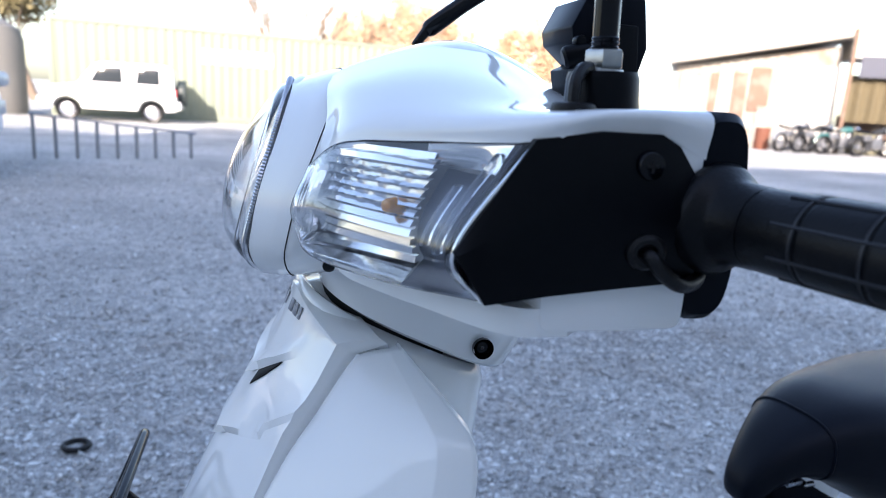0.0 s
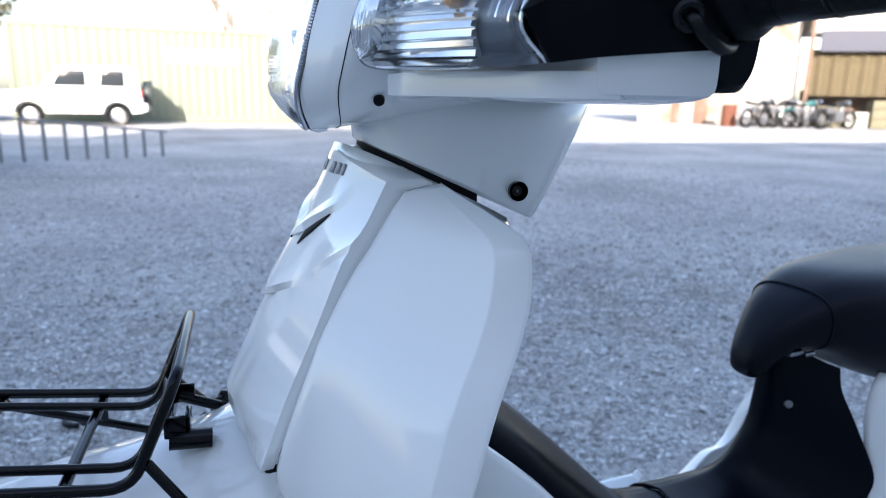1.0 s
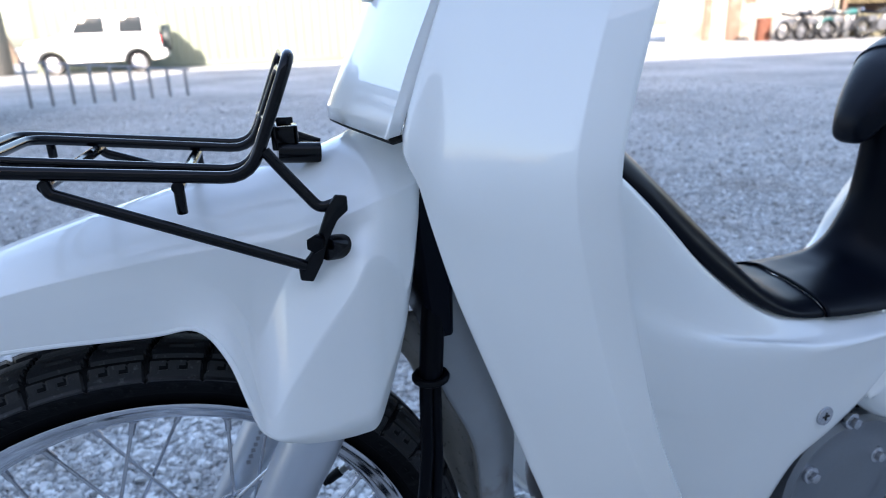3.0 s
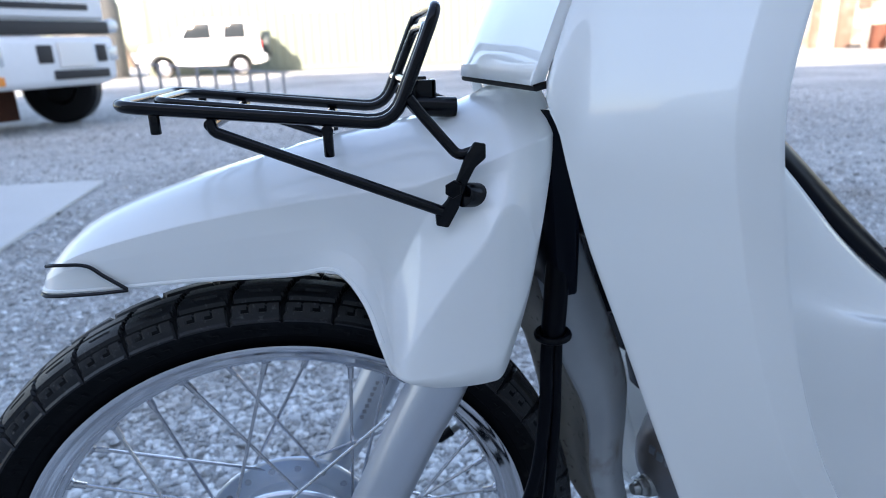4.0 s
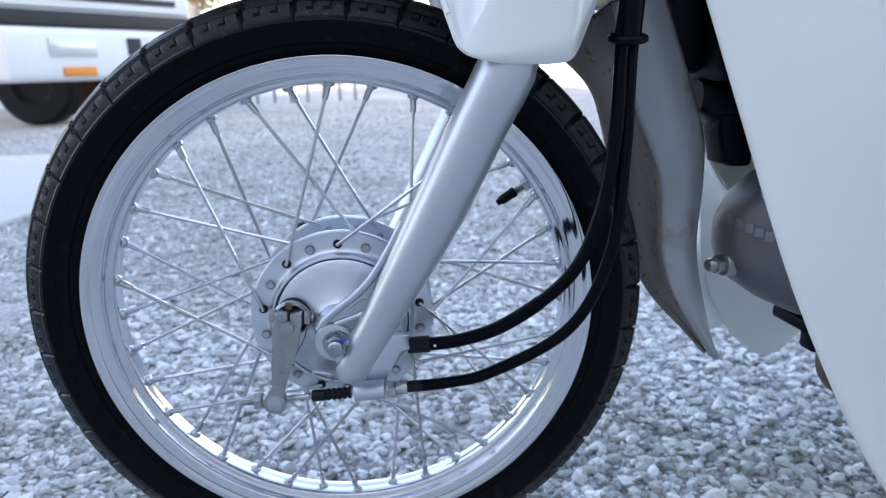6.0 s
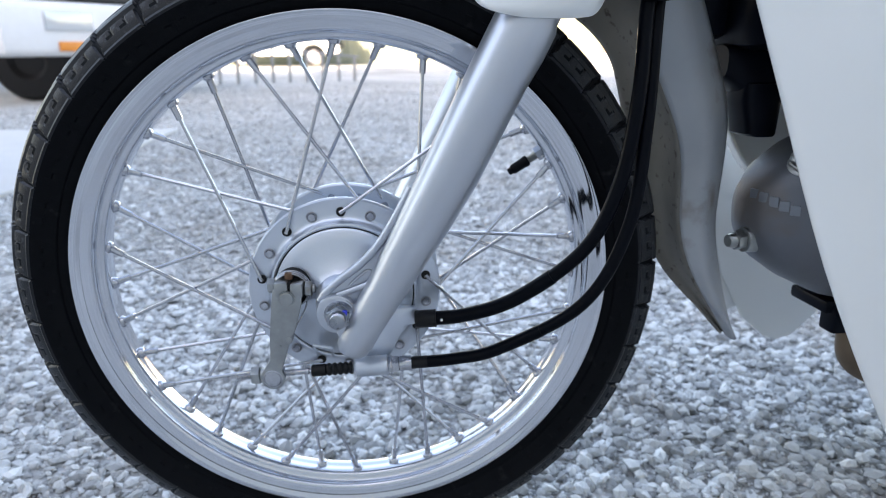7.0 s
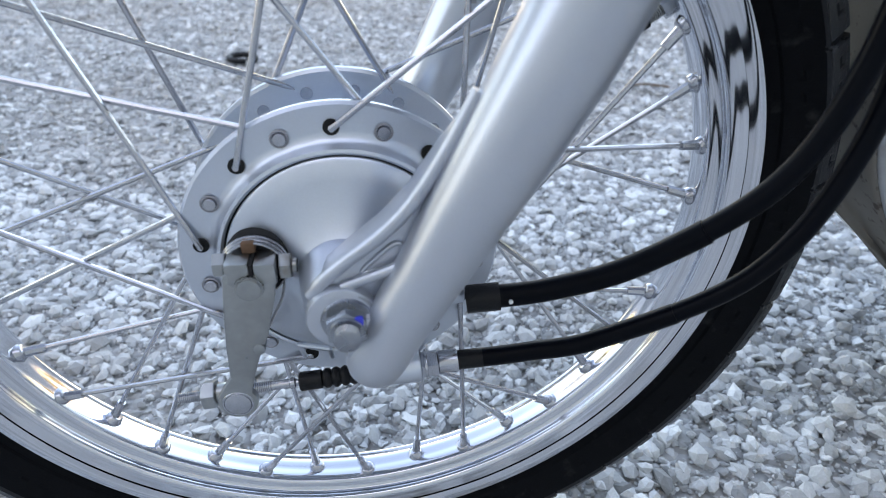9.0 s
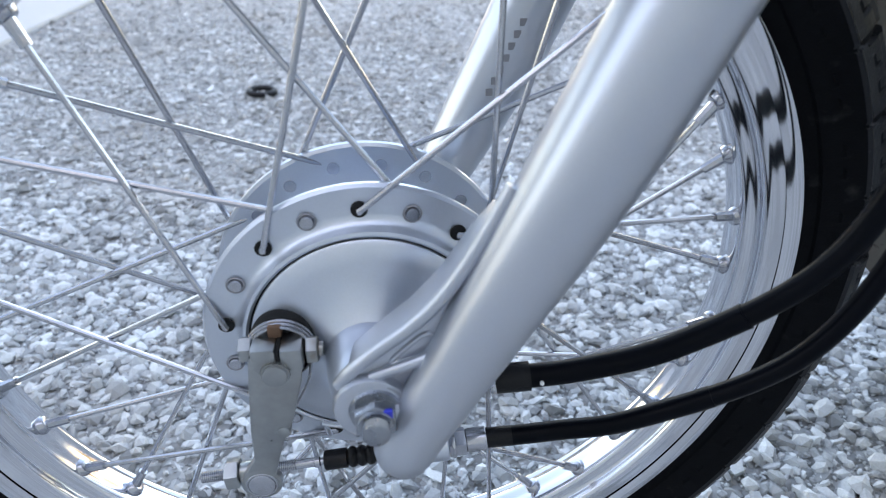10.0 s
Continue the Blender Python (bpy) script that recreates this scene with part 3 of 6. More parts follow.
# lorry at the yard's left side
TRUCK_WHITE = mat("truck_white", (0.72, 0.73, 0.74), 0.4, 0, stain=(1.5, 0.08), grain=(20, 0.04))
TRUCK_DARK = mat("truck_black", (0.02, 0.02, 0.022), 0.55, 0, stain=(6, 0.2))
AMBER = mat("amber_lens", (0.75, 0.25, 0.04), 0.3)
LAMP = mat("lamp_glass", (0.55, 0.58, 0.6), 0.12, 0.3)


def lorry(m):
    """x runs along the front from its near end, y is backwards into the cab."""
    e = thing("lorry", "white lorry cab with a black slatted grille", "lorry", m)
    W = 2.14
    bm = bmesh.new()
    prism(bm, [(0, 0.95), (W, 0.95), (W, 2.4), (0, 2.4)], 0.0, 1.7, bevel=0.05)
    part("cab", bm, TRUCK_WHITE, e)
    bm = bmesh.new()
    box(bm, W / 2, 3.4, 1.7, W + 0.1, 3.2, 1.3, bevel=0.03)
    part("bed", bm, TRUCK_WHITE, e)
    bm = bmesh.new()
    box(bm, W / 2, 2.4, 0.75, 0.9, 4.4, 0.3, bevel=0.02)
    part("chassis", bm, TRUCK_DARK, e)
    bm = bmesh.new()
    box(bm, W / 2, -0.02, 1.4, W - 0.1, 0.05, 0.6, bevel=0.01)
    part("grille_panel", bm, TRUCK_WHITE, e)
    for z in (1.2, 1.34, 1.48, 1.62):
        bm = bmesh.new()
        box(bm, W / 2 - 0.05, -0.045, z, W - 0.35, 0.02, 0.06, bevel=0.005)
        part("grille_slot", bm, TRUCK_DARK, e)
    bm = bmesh.new()
    box(bm, W / 2, 0.05, 1.0, W - 0.02, 0.2, 0.13, bevel=0.01)
    part("gap_strip", bm, TRUCK_DARK, e)
    bp = new("bumper")
    bp.parent = e
    bm = bmesh.new()
    grid(bm, [[(x, u, v) for u, v in ring_section(y0, 0.3, zb, 0.92, 20, 6)] for x, y0, zb in
              ((-0.04, 0.02, 0.44), (0.03, -0.10, 0.43), (0.22, -0.13, 0.43), (W - 0.22, -0.13, 0.43), (W - 0.04, -0.10, 0.47), (W + 0.04, 0.02, 0.56))], True, True)
    part("bar", bm, TRUCK_WHITE, bp)
    bm = bmesh.new()
    box(bm, 0.62, -0.135, 0.74, 0.46, 0.03, 0.17, bevel=0.012)
    part("headlamp", bm, LAMP, bp)
    for x, w, z, h in ((1.28, 0.16, 0.75, 0.17), (1.92, 0.12, 0.75, 0.17), (1.66, 0.64, 0.55, 0.09)):
        bm = bmesh.new()
        box(bm, x, -0.133, z, w, 0.02, h, bevel=0.01)
        part("dark_inset", bm, TRUCK_DARK, bp)
    bm = bmesh.new()
    box(bm, 1.62, -0.140, 0.74, 0.40, 0.02, 0.24, bevel=0.01)
    part("number_plate", bm, PLAIN_WALL, bp, "blank white plate")
    for x in (0.66, W - 0.06):
        bm = bmesh.new()
        box(bm, x, -0.135 if x < 1 else -0.10, 0.52 if x < 1 else 0.74, 0.33 if x < 1 else 0.12, 0.03, 0.085 if x < 1 else 0.14, bevel=0.01)
        part("indicator", bm, AMBER if x < 1 else LAMP, bp)
    for x in (0.60, 1.90):
        bm = bmesh.new()
        lathe(bm, [(0.001, 0.05), (0.15, 0.05), (0.2, 0.0), (0.36, 0.0), (0.40, 0.04), (0.40, 0.2), (0.36, 0.24), (0.2, 0.24)], 32)
        bmesh.ops.transform(bm, matrix=Matrix.Translation((x, 0.62, 0.40)) @ Matrix.Rotation(radians(-60), 4, "Z"), verts=bm.verts)
        part("wheel", bm, RUBBER, e)
    for x, r in ((W + 0.06, 0.075), (W - 0.10, 0.04)):
        bm = bmesh.new()
        cyl(bm, (x, -0.04, 1.02), (x, 0.06, 1.02), r, seg=20, bevel=0.02)
        part("round_mirror", bm, LAMP, e)
    bm = bmesh.new()
    prism(bm, [(0.15, 1.75), (W - 0.15, 1.75), (W - 0.2, 2.3), (0.2, 2.3)], -0.02, 0.05, bevel=0.01)
    part("windscreen", bm, CAR_GLASS, e)
    for x in (0.95, 1.5):
        bm = bmesh.new()
        box(bm, x, 1.1, 0.3, 0.45, 0.03, 0.5, bevel=0.005)
        part("mud_flap", bm, RUST if x > 1 else TRUCK_DARK, e)
    return e


lorry(pose(-3.60, 5.47, 0, 0, 0, 59))

# low tank at the far left and bare winter trees
TANK = mat("grey_tank", (0.14, 0.135, 0.125), 0.6, 0, stain=(1, 0.2))
tk = thing("storage_tank", "round-topped grey storage tank beside the container", "tank", pose(-7.7, 21.5, 0))
bm = bmesh.new()
lathe(bm, [(0.001, 2.7), (0.5, 2.62), (0.85, 2.4), (0.95, 2.1), (0.95, 0.0)], 28)
bmesh.ops.transform(bm, matrix=Matrix.Rotation(radians(90), 4, "X"), verts=bm.verts)
part("shell", bm, TANK, tk)

BARK = mat("winter_bark", (0.17, 0.13, 0.10), 0.9, 0, stain=(2, 0.2))
LEAF_BROWN = mat("russet_leaves", (0.48, 0.33, 0.22), 0.8, 0, island=0.3)
LEAF_OLIVE = mat("olive_leaves", (0.14, 0.12, 0.06), 0.8, 0, island=0.4)


def tree(m, height, leaves, leaf_mat, label, seed, leaf=0.2, spread=0.55):
    rng = random.Random(seed)
    e = thing("tree", label, "tree", m, "winter trees beyond the yard")
    bm = bmesh.new()
    tips = []

    def limb(p, d, length, r, level):
        pts = [p]
        for i in range(4):
            d = (d + Vector((rng.uniform(-.25, .25), rng.uniform(-.25, .25), rng.uniform(-.05, .18)))).normalized()
            pts.append(pts[-1] + d * length / 4)
        tube(bm, pts, [r * (1 - 0.16 * i) for i in range(5)], 5 if level else 8, cap=False)
        if level == 3:
            tips.extend(pts[2:])
            return
        for i in range(4 if level else 6):
            q = pts[2 + i % 3]
            nd = (d + Vector((rng.uniform(-1, 1), rng.uniform(-1, 1), rng.uniform(-.1, .7))) * spread * 1.6).normalized()
            limb(q, nd, length * rng.uniform(.5, .75), r * 0.45, level + 1)

    limb(Vector((0, 0, 0)), Vector((0, 0, 1)), height * 0.45, height * 0.025, 0)
    part("trunk", bm, BARK, e)
    if leaves:
        bm = bmesh.new()
        for _ in range(leaves):
            p = rng.choice(tips) + Vector([rng.gauss(0, height * 0.035) for _ in range(3)])
            a, b = Vector([rng.gauss(0, 1) for _ in range(3)]).normalized(), Vector([rng.gauss(0, 1) for _ in range(3)]).normalized()
            s = leaf * rng.uniform(.5, 1.2)
            bm.faces.new([bm.verts.new(p + v) for v in (a * s, b * s * .6, -a * s, -b * s * .6)])
        part("crown", bm, leaf_mat, e, smooth=0)
    return e


tree(pose(4.0, 46, 0, 0, 0, 20), 10, 0, LEAF_BROWN, "tall bare winter tree behind the container", 3)
tree(pose(0.5, 52, 0), 11, 0, LEAF_BROWN, "bare winter tree behind the container", 4)
for i, (x, y, h) in enumerate(((10, 60, 12.5), (13, 62, 13.5), (16.5, 60, 11.5), (20, 58, 9.5), (23.5, 57, 10.5), (26.5, 55, 9), (7, 62, 11), (29.5, 60, 9), (33, 60, 8))):
    tree(pose(x, y, 0, 0, 0, 40 * i), h * 0.86, 6500, LEAF_BROWN, "russet-brown winter tree in the far hedge", 10 + i, 0.15)
tree(pose(-11.0, 36, 0), 8.6, 6000, LEAF_OLIVE, "dark olive evergreen tree behind the tank", 31, 0.17)
tree(pose(-14.0, 37, 0), 8.6, 6000, LEAF_OLIVE, "dark olive evergreen tree behind the tank", 32, 0.22)

# small litter on the gravel
ringy = thing("rubber_ring", "small black rubber ring lying on the gravel", "rubber ring", pose(-0.30, 1.45, 0.014, 6, 4, 20))
bm = bmesh.new()
tube(bm, [(0.034 * math.cos(a), 0.026 * math.sin(a), 0) for a in np.linspace(0, 2 * math.pi, 25)[:-1]], 0.008, 10, closed=True)
part("band", bm, RUBBER, ringy)
twig = thing("twig", "short dark twig lying on the gravel", "twig", pose(0.64, 1.06, 0.012, 0, 0, -12))
bm = bmesh.new()
tube(bm, curve([(-0.045, 0, 0), (0, 0.004, 0.003), (0.05, -0.003, 0)], 5), 0.003, 6)
part("stick", bm, BARK, twig)

# ---- the moped: wheel, fork, head and rack are steered straight, the rest turned seven degrees ----
moped = thing("moped", "white step-through moped with a black front carrier", "moped")
BODY = Matrix.Translation((0.25, 0, 0)) @ Matrix.Rotation(radians(7), 4, "Z") @ Matrix.Translation((-0.25, 0, 0))
HUB = Vector((0, 0, 0.279))


def bpart(name, bm, material, parent=None, label="", smooth=35):
    bmesh.ops.transform(bm, matrix=BODY, verts=bm.verts)
    return part(name, bm, material, parent or moped, label, smooth)


def group(name, parent, label=""):
    e = new(name)
    e.parent = parent
    if label:
        e["label"] = label
    return e


WHEEL = Matrix.Translation(HUB) @ Matrix.Rotation(radians(1.75), 4, "Z") @ Matrix.Rotation(radians(3.0), 4, "X")


def at_hub(bm):
    """The wheel leans with the moped on its side stand and is steered a little."""
    bmesh.ops.transform(bm, matrix=WHEEL, verts=bm.verts)
    return bm


def polar(r, deg, y):
    a = radians(deg)
    return Vector((r * math.cos(a), y, r * math.sin(a)))


# front wheel
wheel = group("front_wheel", moped)


def tyre_mesh():
    bm = bmesh.new()
    N, M, prof = 1080, 76, []
    for i in range(M + 1):
        a = math.pi * (-0.98 + 1.96 * i / M)             # round the section, tread in the middle
        c, s = math.cos(a / 2 * 1.02), math.sin(a / 2 * 1.02)
        prof.append((0.2262 + 0.0546 * abs(c) ** 0.58, 0.0365 * math.copysign(abs(s) ** 0.70, s) if abs(a) < 2.2 else
                     0.0365 * math.copysign(1, s) * (1 - 0.45 * ((abs(a) - 2.2) / 0.88) ** 1.3)))
    cuts = []
    rows = []
    for r, y in prof:
        row, crow = [], []
        ay, side = abs(y) * 0.945, 1 if y > 0 else -1
        for j in range(N):
            deg = 360 * j / N
            cut = 0.0
            if r > 0.2420:
                q = (deg + (4.5 if side > 0 else 0)) % 9.0
                bow = 1.6 + 4.4 * (ay / 0.03) - 1.6 * (ay / 0.03) ** 2      # curved cross groove
                h = (q - bow) % 9.0
                if (h < 0.42 or h > 8.58) and 0.003 < ay:
                    cut = 0.0034 if r > 0.2640 else 0.0034 * max(0.0, (r - 0.2540) / 0.0100)
                if 0.0115 < ay < 0.0140 or 0.0236 < ay < 0.0268:
                    cut = max(cut, 0.0024)
                if 0.0175 < ay < 0.0192 and 2.4 < h < 6.0:
                    cut = max(cut, 0.002)
                if 0.0268 < ay < 0.0300 and (abs(h - 2.6) < 0.2 or abs(h - 5.6) < 0.2):
                    cut = max(cut, 0.0015)
                if 0.0285 < ay < 0.0302 and (2.6 < h < 4.2 or 5.6 < h < 7.2):
                    cut = max(cut, 0.0015)
                if ay < 0.0022:
                    cut = 0.0035
            row.append(polar(r - cut, deg, y))
            crow.append(cut)
        rows.append(row)
        cuts.append(crow)
    grid(bm, rows, wrap=True)
    bm.faces.ensure_lookup_table()
    for i in range(M):
        top = prof[i][0] > 0.2560 and prof[i + 1][0] > 0.2560
        if top:
            for j in range(N):
                k = (j + 1) % N
                if sum(1 for c in (cuts[i][j], cuts[i][k], cuts[i + 1][j], cuts[i + 1][k]) if c) < 3:
                    bm.faces[i * N + j].material_index = 1
    return at_hub(bm)


part("tyre", tyre_mesh(), [TYRE, TREAD], wheel, "black tyre with dusty grooved tread", smooth=24)
bm = bmesh.new()
half = [(0.2070, 0.0), (0.2066, 0.0060), (0.2082, 0.0102), (0.2122, 0.0122), (0.2140, 0.0142), (0.2136, 0.0172), (0.2152, 0.0200), (0.2190, 0.0216),
        (0.2230, 0.0231), (0.2262, 0.0245), (0.2288, 0.0255), (0.2303, 0.0258), (0.2300, 0.0266), (0.2270, 0.0262), (0.2225, 0.0240)]
half = [(p.x, p.y) for p in curve([Vector((r, y, 0)) for r, y in half], 5)]
prof = [(r, -y) for r, y in half[::-1]] + half[1:]
lathe(bm, prof, 240)
part("rim", at_hub(bm), CHROME, wheel, "polished chrome rim", smooth=70)
for k in range(36):
    deg = 10 * k
    near = (k % 2 == 1)
    y0 = -0.0035 if near else 0.0035
    # dimple plate and nipple
    bm = bmesh.new()
    side = -1 if near else 1
    # the spoke crosses four flange holes on its way in
    first = deg % 40 in (0, 10)
    hole = deg + (40 if first else -40)
    h = polar(0.0712, hole, side * (0.0302 if first else 0.0235))
    elbow = polar(0.0712, hole, side * 0.0262)
    a = polar(0.2080, deg, y0 * 0.8)
    d = (h - a).normalized()
    b = a + d * 0.0155
    cyl(bm, a, polar(0.2035, deg, y0), 0.0062, 0.0042, seg=12, bevel=0.0008)
    cyl(bm, a + d * 0.003, b, 0.0031, 0.0027, seg=8)
    part("nipple", at_hub(bm), SPOKE, wheel)
    bm = bmesh.new()
    tube(bm, [elbow, h, h - d * 0.004, b - d * 0.002], [0.0018, 0.0018, 0.00155, 0.00155], 8)
    part("spoke", at_hub(bm), SPOKE, wheel)
hub = group("hub", wheel)
for s, name in ((-1, "near_flange"), (1, "far_flange")):
    bm = bmesh.new()
    lathe(bm, [(0.057, s * 0.0205), (0.0812, s * 0.0215), (0.0828, s * 0.0228), (0.0830, s * 0.0250), (0.0816, s * 0.0268), (0.0690, s * 0.0274),
               (0.0662, s * 0.0284), (0.0640, s * 0.0312), (0.0628, s * 0.0345), (0.0612, s * 0.0352), (0.0600, s * 0.0345), (0.0596, s * 0.028)], 96)
    part("flange", at_hub(bm), ALU, hub)
bm = bmesh.new()
lathe(bm, [(0.0575, -0.024), (0.060, -0.012), (0.060, 0.012), (0.0575, 0.024)], 64)
part("drum", at_hub(bm), ALU, hub)
for j in range(18):
    deg = 90 + 20 * j
    bm = bmesh.new()
    if j % 2:
        c = polar(0.0712, deg, -0.0279)
        cyl(bm, c, c + Vector((0, -0.0018, 0)), 0.0036, 0.003, seg=14)
        part("spoke_head", at_hub(bm), SPOKE, hub)
        bm = bmesh.new()
        tube(bm, [polar(0.0712, deg, -0.0283) + Vector((0.0042 * math.cos(a), 0, 0.0042 * math.sin(a))) for a in np.linspace(0, 6.283, 15)[:-1]], 0.0005, 6, closed=True)
        part("hole_rim", at_hub(bm), GREY_PRINT, hub)
    else:
        cyl(bm, polar(0.0712, deg, -0.0272), polar(0.0712, deg, -0.0286), 0.0040, seg=14)
        part("spoke_hole", at_hub(bm), DARK, hub)
    bm = bmesh.new()
    c = polar(0.0712, deg + 10, 0.022)
    cyl(bm, c, c + Vector((0, -0.0014, 0)), 0.0034, seg=12)
    part("spoke_head", at_hub(bm), SPOKE, hub)

# brake panel: dished plate with webs round the axle
panel = group("brake_panel", moped)
bm = bmesh.new()
lathe(bm, [(0.0588, -0.026), (0.0588, -0.0345), (0.0572, -0.0362), (0.049, -0.0385), (0.038, -0.0420), (0.029, -0.0465), (0.023, -0.052), (0.018, -0.058), (0.001, -0.060)], 72)
lathe(bm, [(0.0200, -0.050), (0.0195, -0.064), (0.001, -0.065)], 40)
part("plate", at_hub(bm), ALU, panel)
bm = bmesh.new()
lathe(bm, [(0.0600, -0.0300), (0.0600, -0.0330), (0.0586, -0.0330), (0.0586, -0.030)], 72)
part("gap_ring", at_hub(bm), DARK, panel)
bm = bmesh.new()
prism(bm, [(0.036, 0.2665), (0.0625, 0.2665), (0.0625, 0.2515), (0.053, 0.2500), (0.047, 0.238), (0.040, 0.224), (0.030, 0.206), (0.016, 0.206), (0.010, 0.224), (0.002, 0.236), (0.020, 0.252)],
      -0.0445, -0.036, bevel=0.0016)
part("cable_bracket", bm, ALU, panel)
bm = bmesh.new()
tube(bm, [(-0.027, -0.046, 0.2345), (-0.0105, -0.0485, 0.2320)], 0.0016, 8)
tube(bm, [(-0.0265, -0.046, 0.2345), (-0.0245, -0.044, 0.2245)], 0.0014, 8)
tube(bm, [(-0.0105, -0.0485, 0.2320), (-0.0100, -0.046, 0.2240)], 0.0014, 8)
part("cast_rib", bm, ALU, panel)
# brake arm with clamp
arm = group("brake_arm", moped)
bm = bmesh.new()
eye = [(-0.0597 + 0.0104 * math.cos(a), 0.2112 + 0.0104 * math.sin(a)) for a in np.linspace(radians(140), radians(400), 15)]
outline = [(-0.0298, 0.2905), (-0.0300, 0.2868), (-0.0310, 0.2790), (-0.0375, 0.2560), (-0.0438, 0.2420), (-0.0462, 0.2350)] + eye[::-1] + [(-0.0605, 0.2290), (-0.0590, 0.2500), (-0.0555, 0.2760), (-0.0530, 0.2930)]
prism(bm, outline, -0.0655, -0.0605, bevel=0.0007)
for v in bm.verts:
    v.co.y += max(0.0, 0.285 - v.co.z) * 0.05
part("lever", bm, STEEL, arm)
bm = bmesh.new()
box(bm, -0.0464, -0.0574, 0.2918, 0.0116, 0.0166, 0.0128, bevel=0.0024)
box(bm, -0.0340, -0.0574, 0.2910, 0.0104, 0.0166, 0.0124, bevel=0.0024)
part("clamp", bm, STEEL, arm)
bm = bmesh.new()
box(bm, -0.0399, -0.0574, 0.2925, 0.0016, 0.0164, 0.0090)
part("clamp_slit", bm, DARK, arm)
bm = bmesh.new()
n = 44
ring = [(-0.0419 + (0.0069 if i % 2 else 0.0063) * math.cos(2 * math.pi * i / n), 0.2852 + (0.0069 if i % 2 else 0.0063) * math.sin(2 * math.pi * i / n)) for i in range(n)]
prism(bm, ring, -0.0672, -0.048)
cyl(bm, (-0.0419, -0.066, 0.2852), (-0.0419, -0.0685, 0.2852), 0.0058, seg=24, bevel=0.0008)
part("serrated_pin", bm, STEEL, arm)
# dark cap behind the spring, widened so its black rim draws the shade ring
bm = bmesh.new()
lathe(bm, [(0.0150, 0.006), (0.0160, 0.0), (0.0160, -0.0055), (0.0130, -0.0085), (0.001, -0.0085)], 32)
bmesh.ops.translate(bm, vec=(-0.0400, -0.0425, 0.2880), verts=bm.verts)
part("spring_cap", bm, DARK, arm)
bm = bmesh.new()
for y, r in ((-0.0505, 0.0156), (-0.0525, 0.0150), (-0.0545, 0.0143)):
    tube(bm, [(-0.0402 + r * math.cos(a), y, 0.2882 + r * math.sin(a)) for a in np.linspace(0, 6.283, 33)[:-1]], 0.0008, 7, closed=True)
tube(bm, curve([(-0.0262, -0.0545, 0.2860), (-0.0290, -0.0560, 0.2730), (-0.0360, -0.0580, 0.2600), (-0.0420, -0.0600, 0.2490)], 6), 0.0008, 7)
part("return_spring", bm, SPOKE, arm)
bm = bmesh.new()
box(bm, -0.0415, -0.0525, 0.3005, 0.0066, 0.0070, 0.0060, bevel=0.0016)
part("spring_tab", bm, RUSTY, arm, "rusted spring tab")
for x0, x1, r in ((-0.0580, -0.0520, 0.0062), (-0.0280, -0.0225, 0.0066)):
    bm = bmesh.new()
    cyl(bm, (x0, -0.0560, 0.2930 if x0 < -0.05 else 0.2900), (x1, -0.0560, 0.2930 if x0 < -0.05 else 0.2900), r, seg=6, bevel=0.0007)
    if x0 > -0.05:
        cyl(bm, (x1, -0.0560, 0.2900), (x1 + 0.0025, -0.0560, 0.2900), 0.0035, seg=14, bevel=0.0004)
    part("clamp_bolt", bm, STEEL, arm)
bm = bmesh.new()
cyl(bm, (-0.0432, -0.0560, 0.2475), (-0.0432, -0.0645, 0.2475), 0.0032, seg=14, bevel=0.0006)
part("spring_pin", bm, STEEL, arm)
bm = bmesh.new()
cyl(bm, (-0.0597, -0.044, 0.2112), (-0.0597, -0.0628, 0.2112), 0.0070, seg=28, bevel=0.001)
ring = [(-0.0597 + 0.0076 * math.cos(a), -0.0617, 0.2112 + 0.0076 * math.sin(a)) for a in np.linspace(0, 6.283, 25)[:-1]]
tube(bm, ring, 0.0007, 6, closed=True)
part("joint_pin", bm, SPOKE, arm)


def on_cable(x):
    return (x, -0.0502, 0.2100 + 0.068 * (x + 0.06))


bm = bmesh.new()
k = 100
tube(bm, [on_cable(-0.0930 + 0.0005 * i) for i in range(k)], [0.0026 + (0.0004 if i % 2 else 0) for i in range(k)], 12)
tube(bm, [on_cable(x) for x in (-0.046, -0.0455, -0.034, -0.0335, -0.031, -0.0305, -0.027)], [0.002, 0.0025, 0.0025, 0.0031, 0.0031, 0.0019, 0.0019], 12)
part("threaded_rod", bm, SPOKE, arm)
bm = bmesh.new()
cyl(bm, on_cable(-0.0800), on_cable(-0.0725), 0.0080, seg=6, bevel=0.0009)
cyl(bm, on_cable(-0.0725), on_cable(-0.0660), 0.0056, seg=18, bevel=0.0008)
part("adjuster_nut", bm, STEEL, arm)
bm = bmesh.new()
tube(bm, [on_cable(-0.0285 + 0.0006 * i) for i in range(60)],
     [(0.0046 if i < 1 else 0.0052) if i < 21 else 0.0043 + 0.0013 * abs(math.sin((i - 21) * math.pi / 8)) for i in range(60)], 18)
part("rubber_boot", bm, RUBBER, arm)
bm = bmesh.new()
cyl(bm, on_cable(0.010), on_cable(0.0375), 0.0088, seg=24, bevel=0.001)
part("cable_holder", bm, ALU, arm)
bm = bmesh.new()
cyl(bm, on_cable(0.0375), on_cable(0.0470), 0.0074, seg=6, bevel=0.0006)
cyl(bm, on_cable(0.0470), on_cable(0.0580), 0.0064, seg=20, bevel=0.001)
cyl(bm, on_cable(0.0395), on_cable(0.0410), 0.0082, seg=24, bevel=0.0004)
part("cable_ferrule", bm, SPOKE, arm)

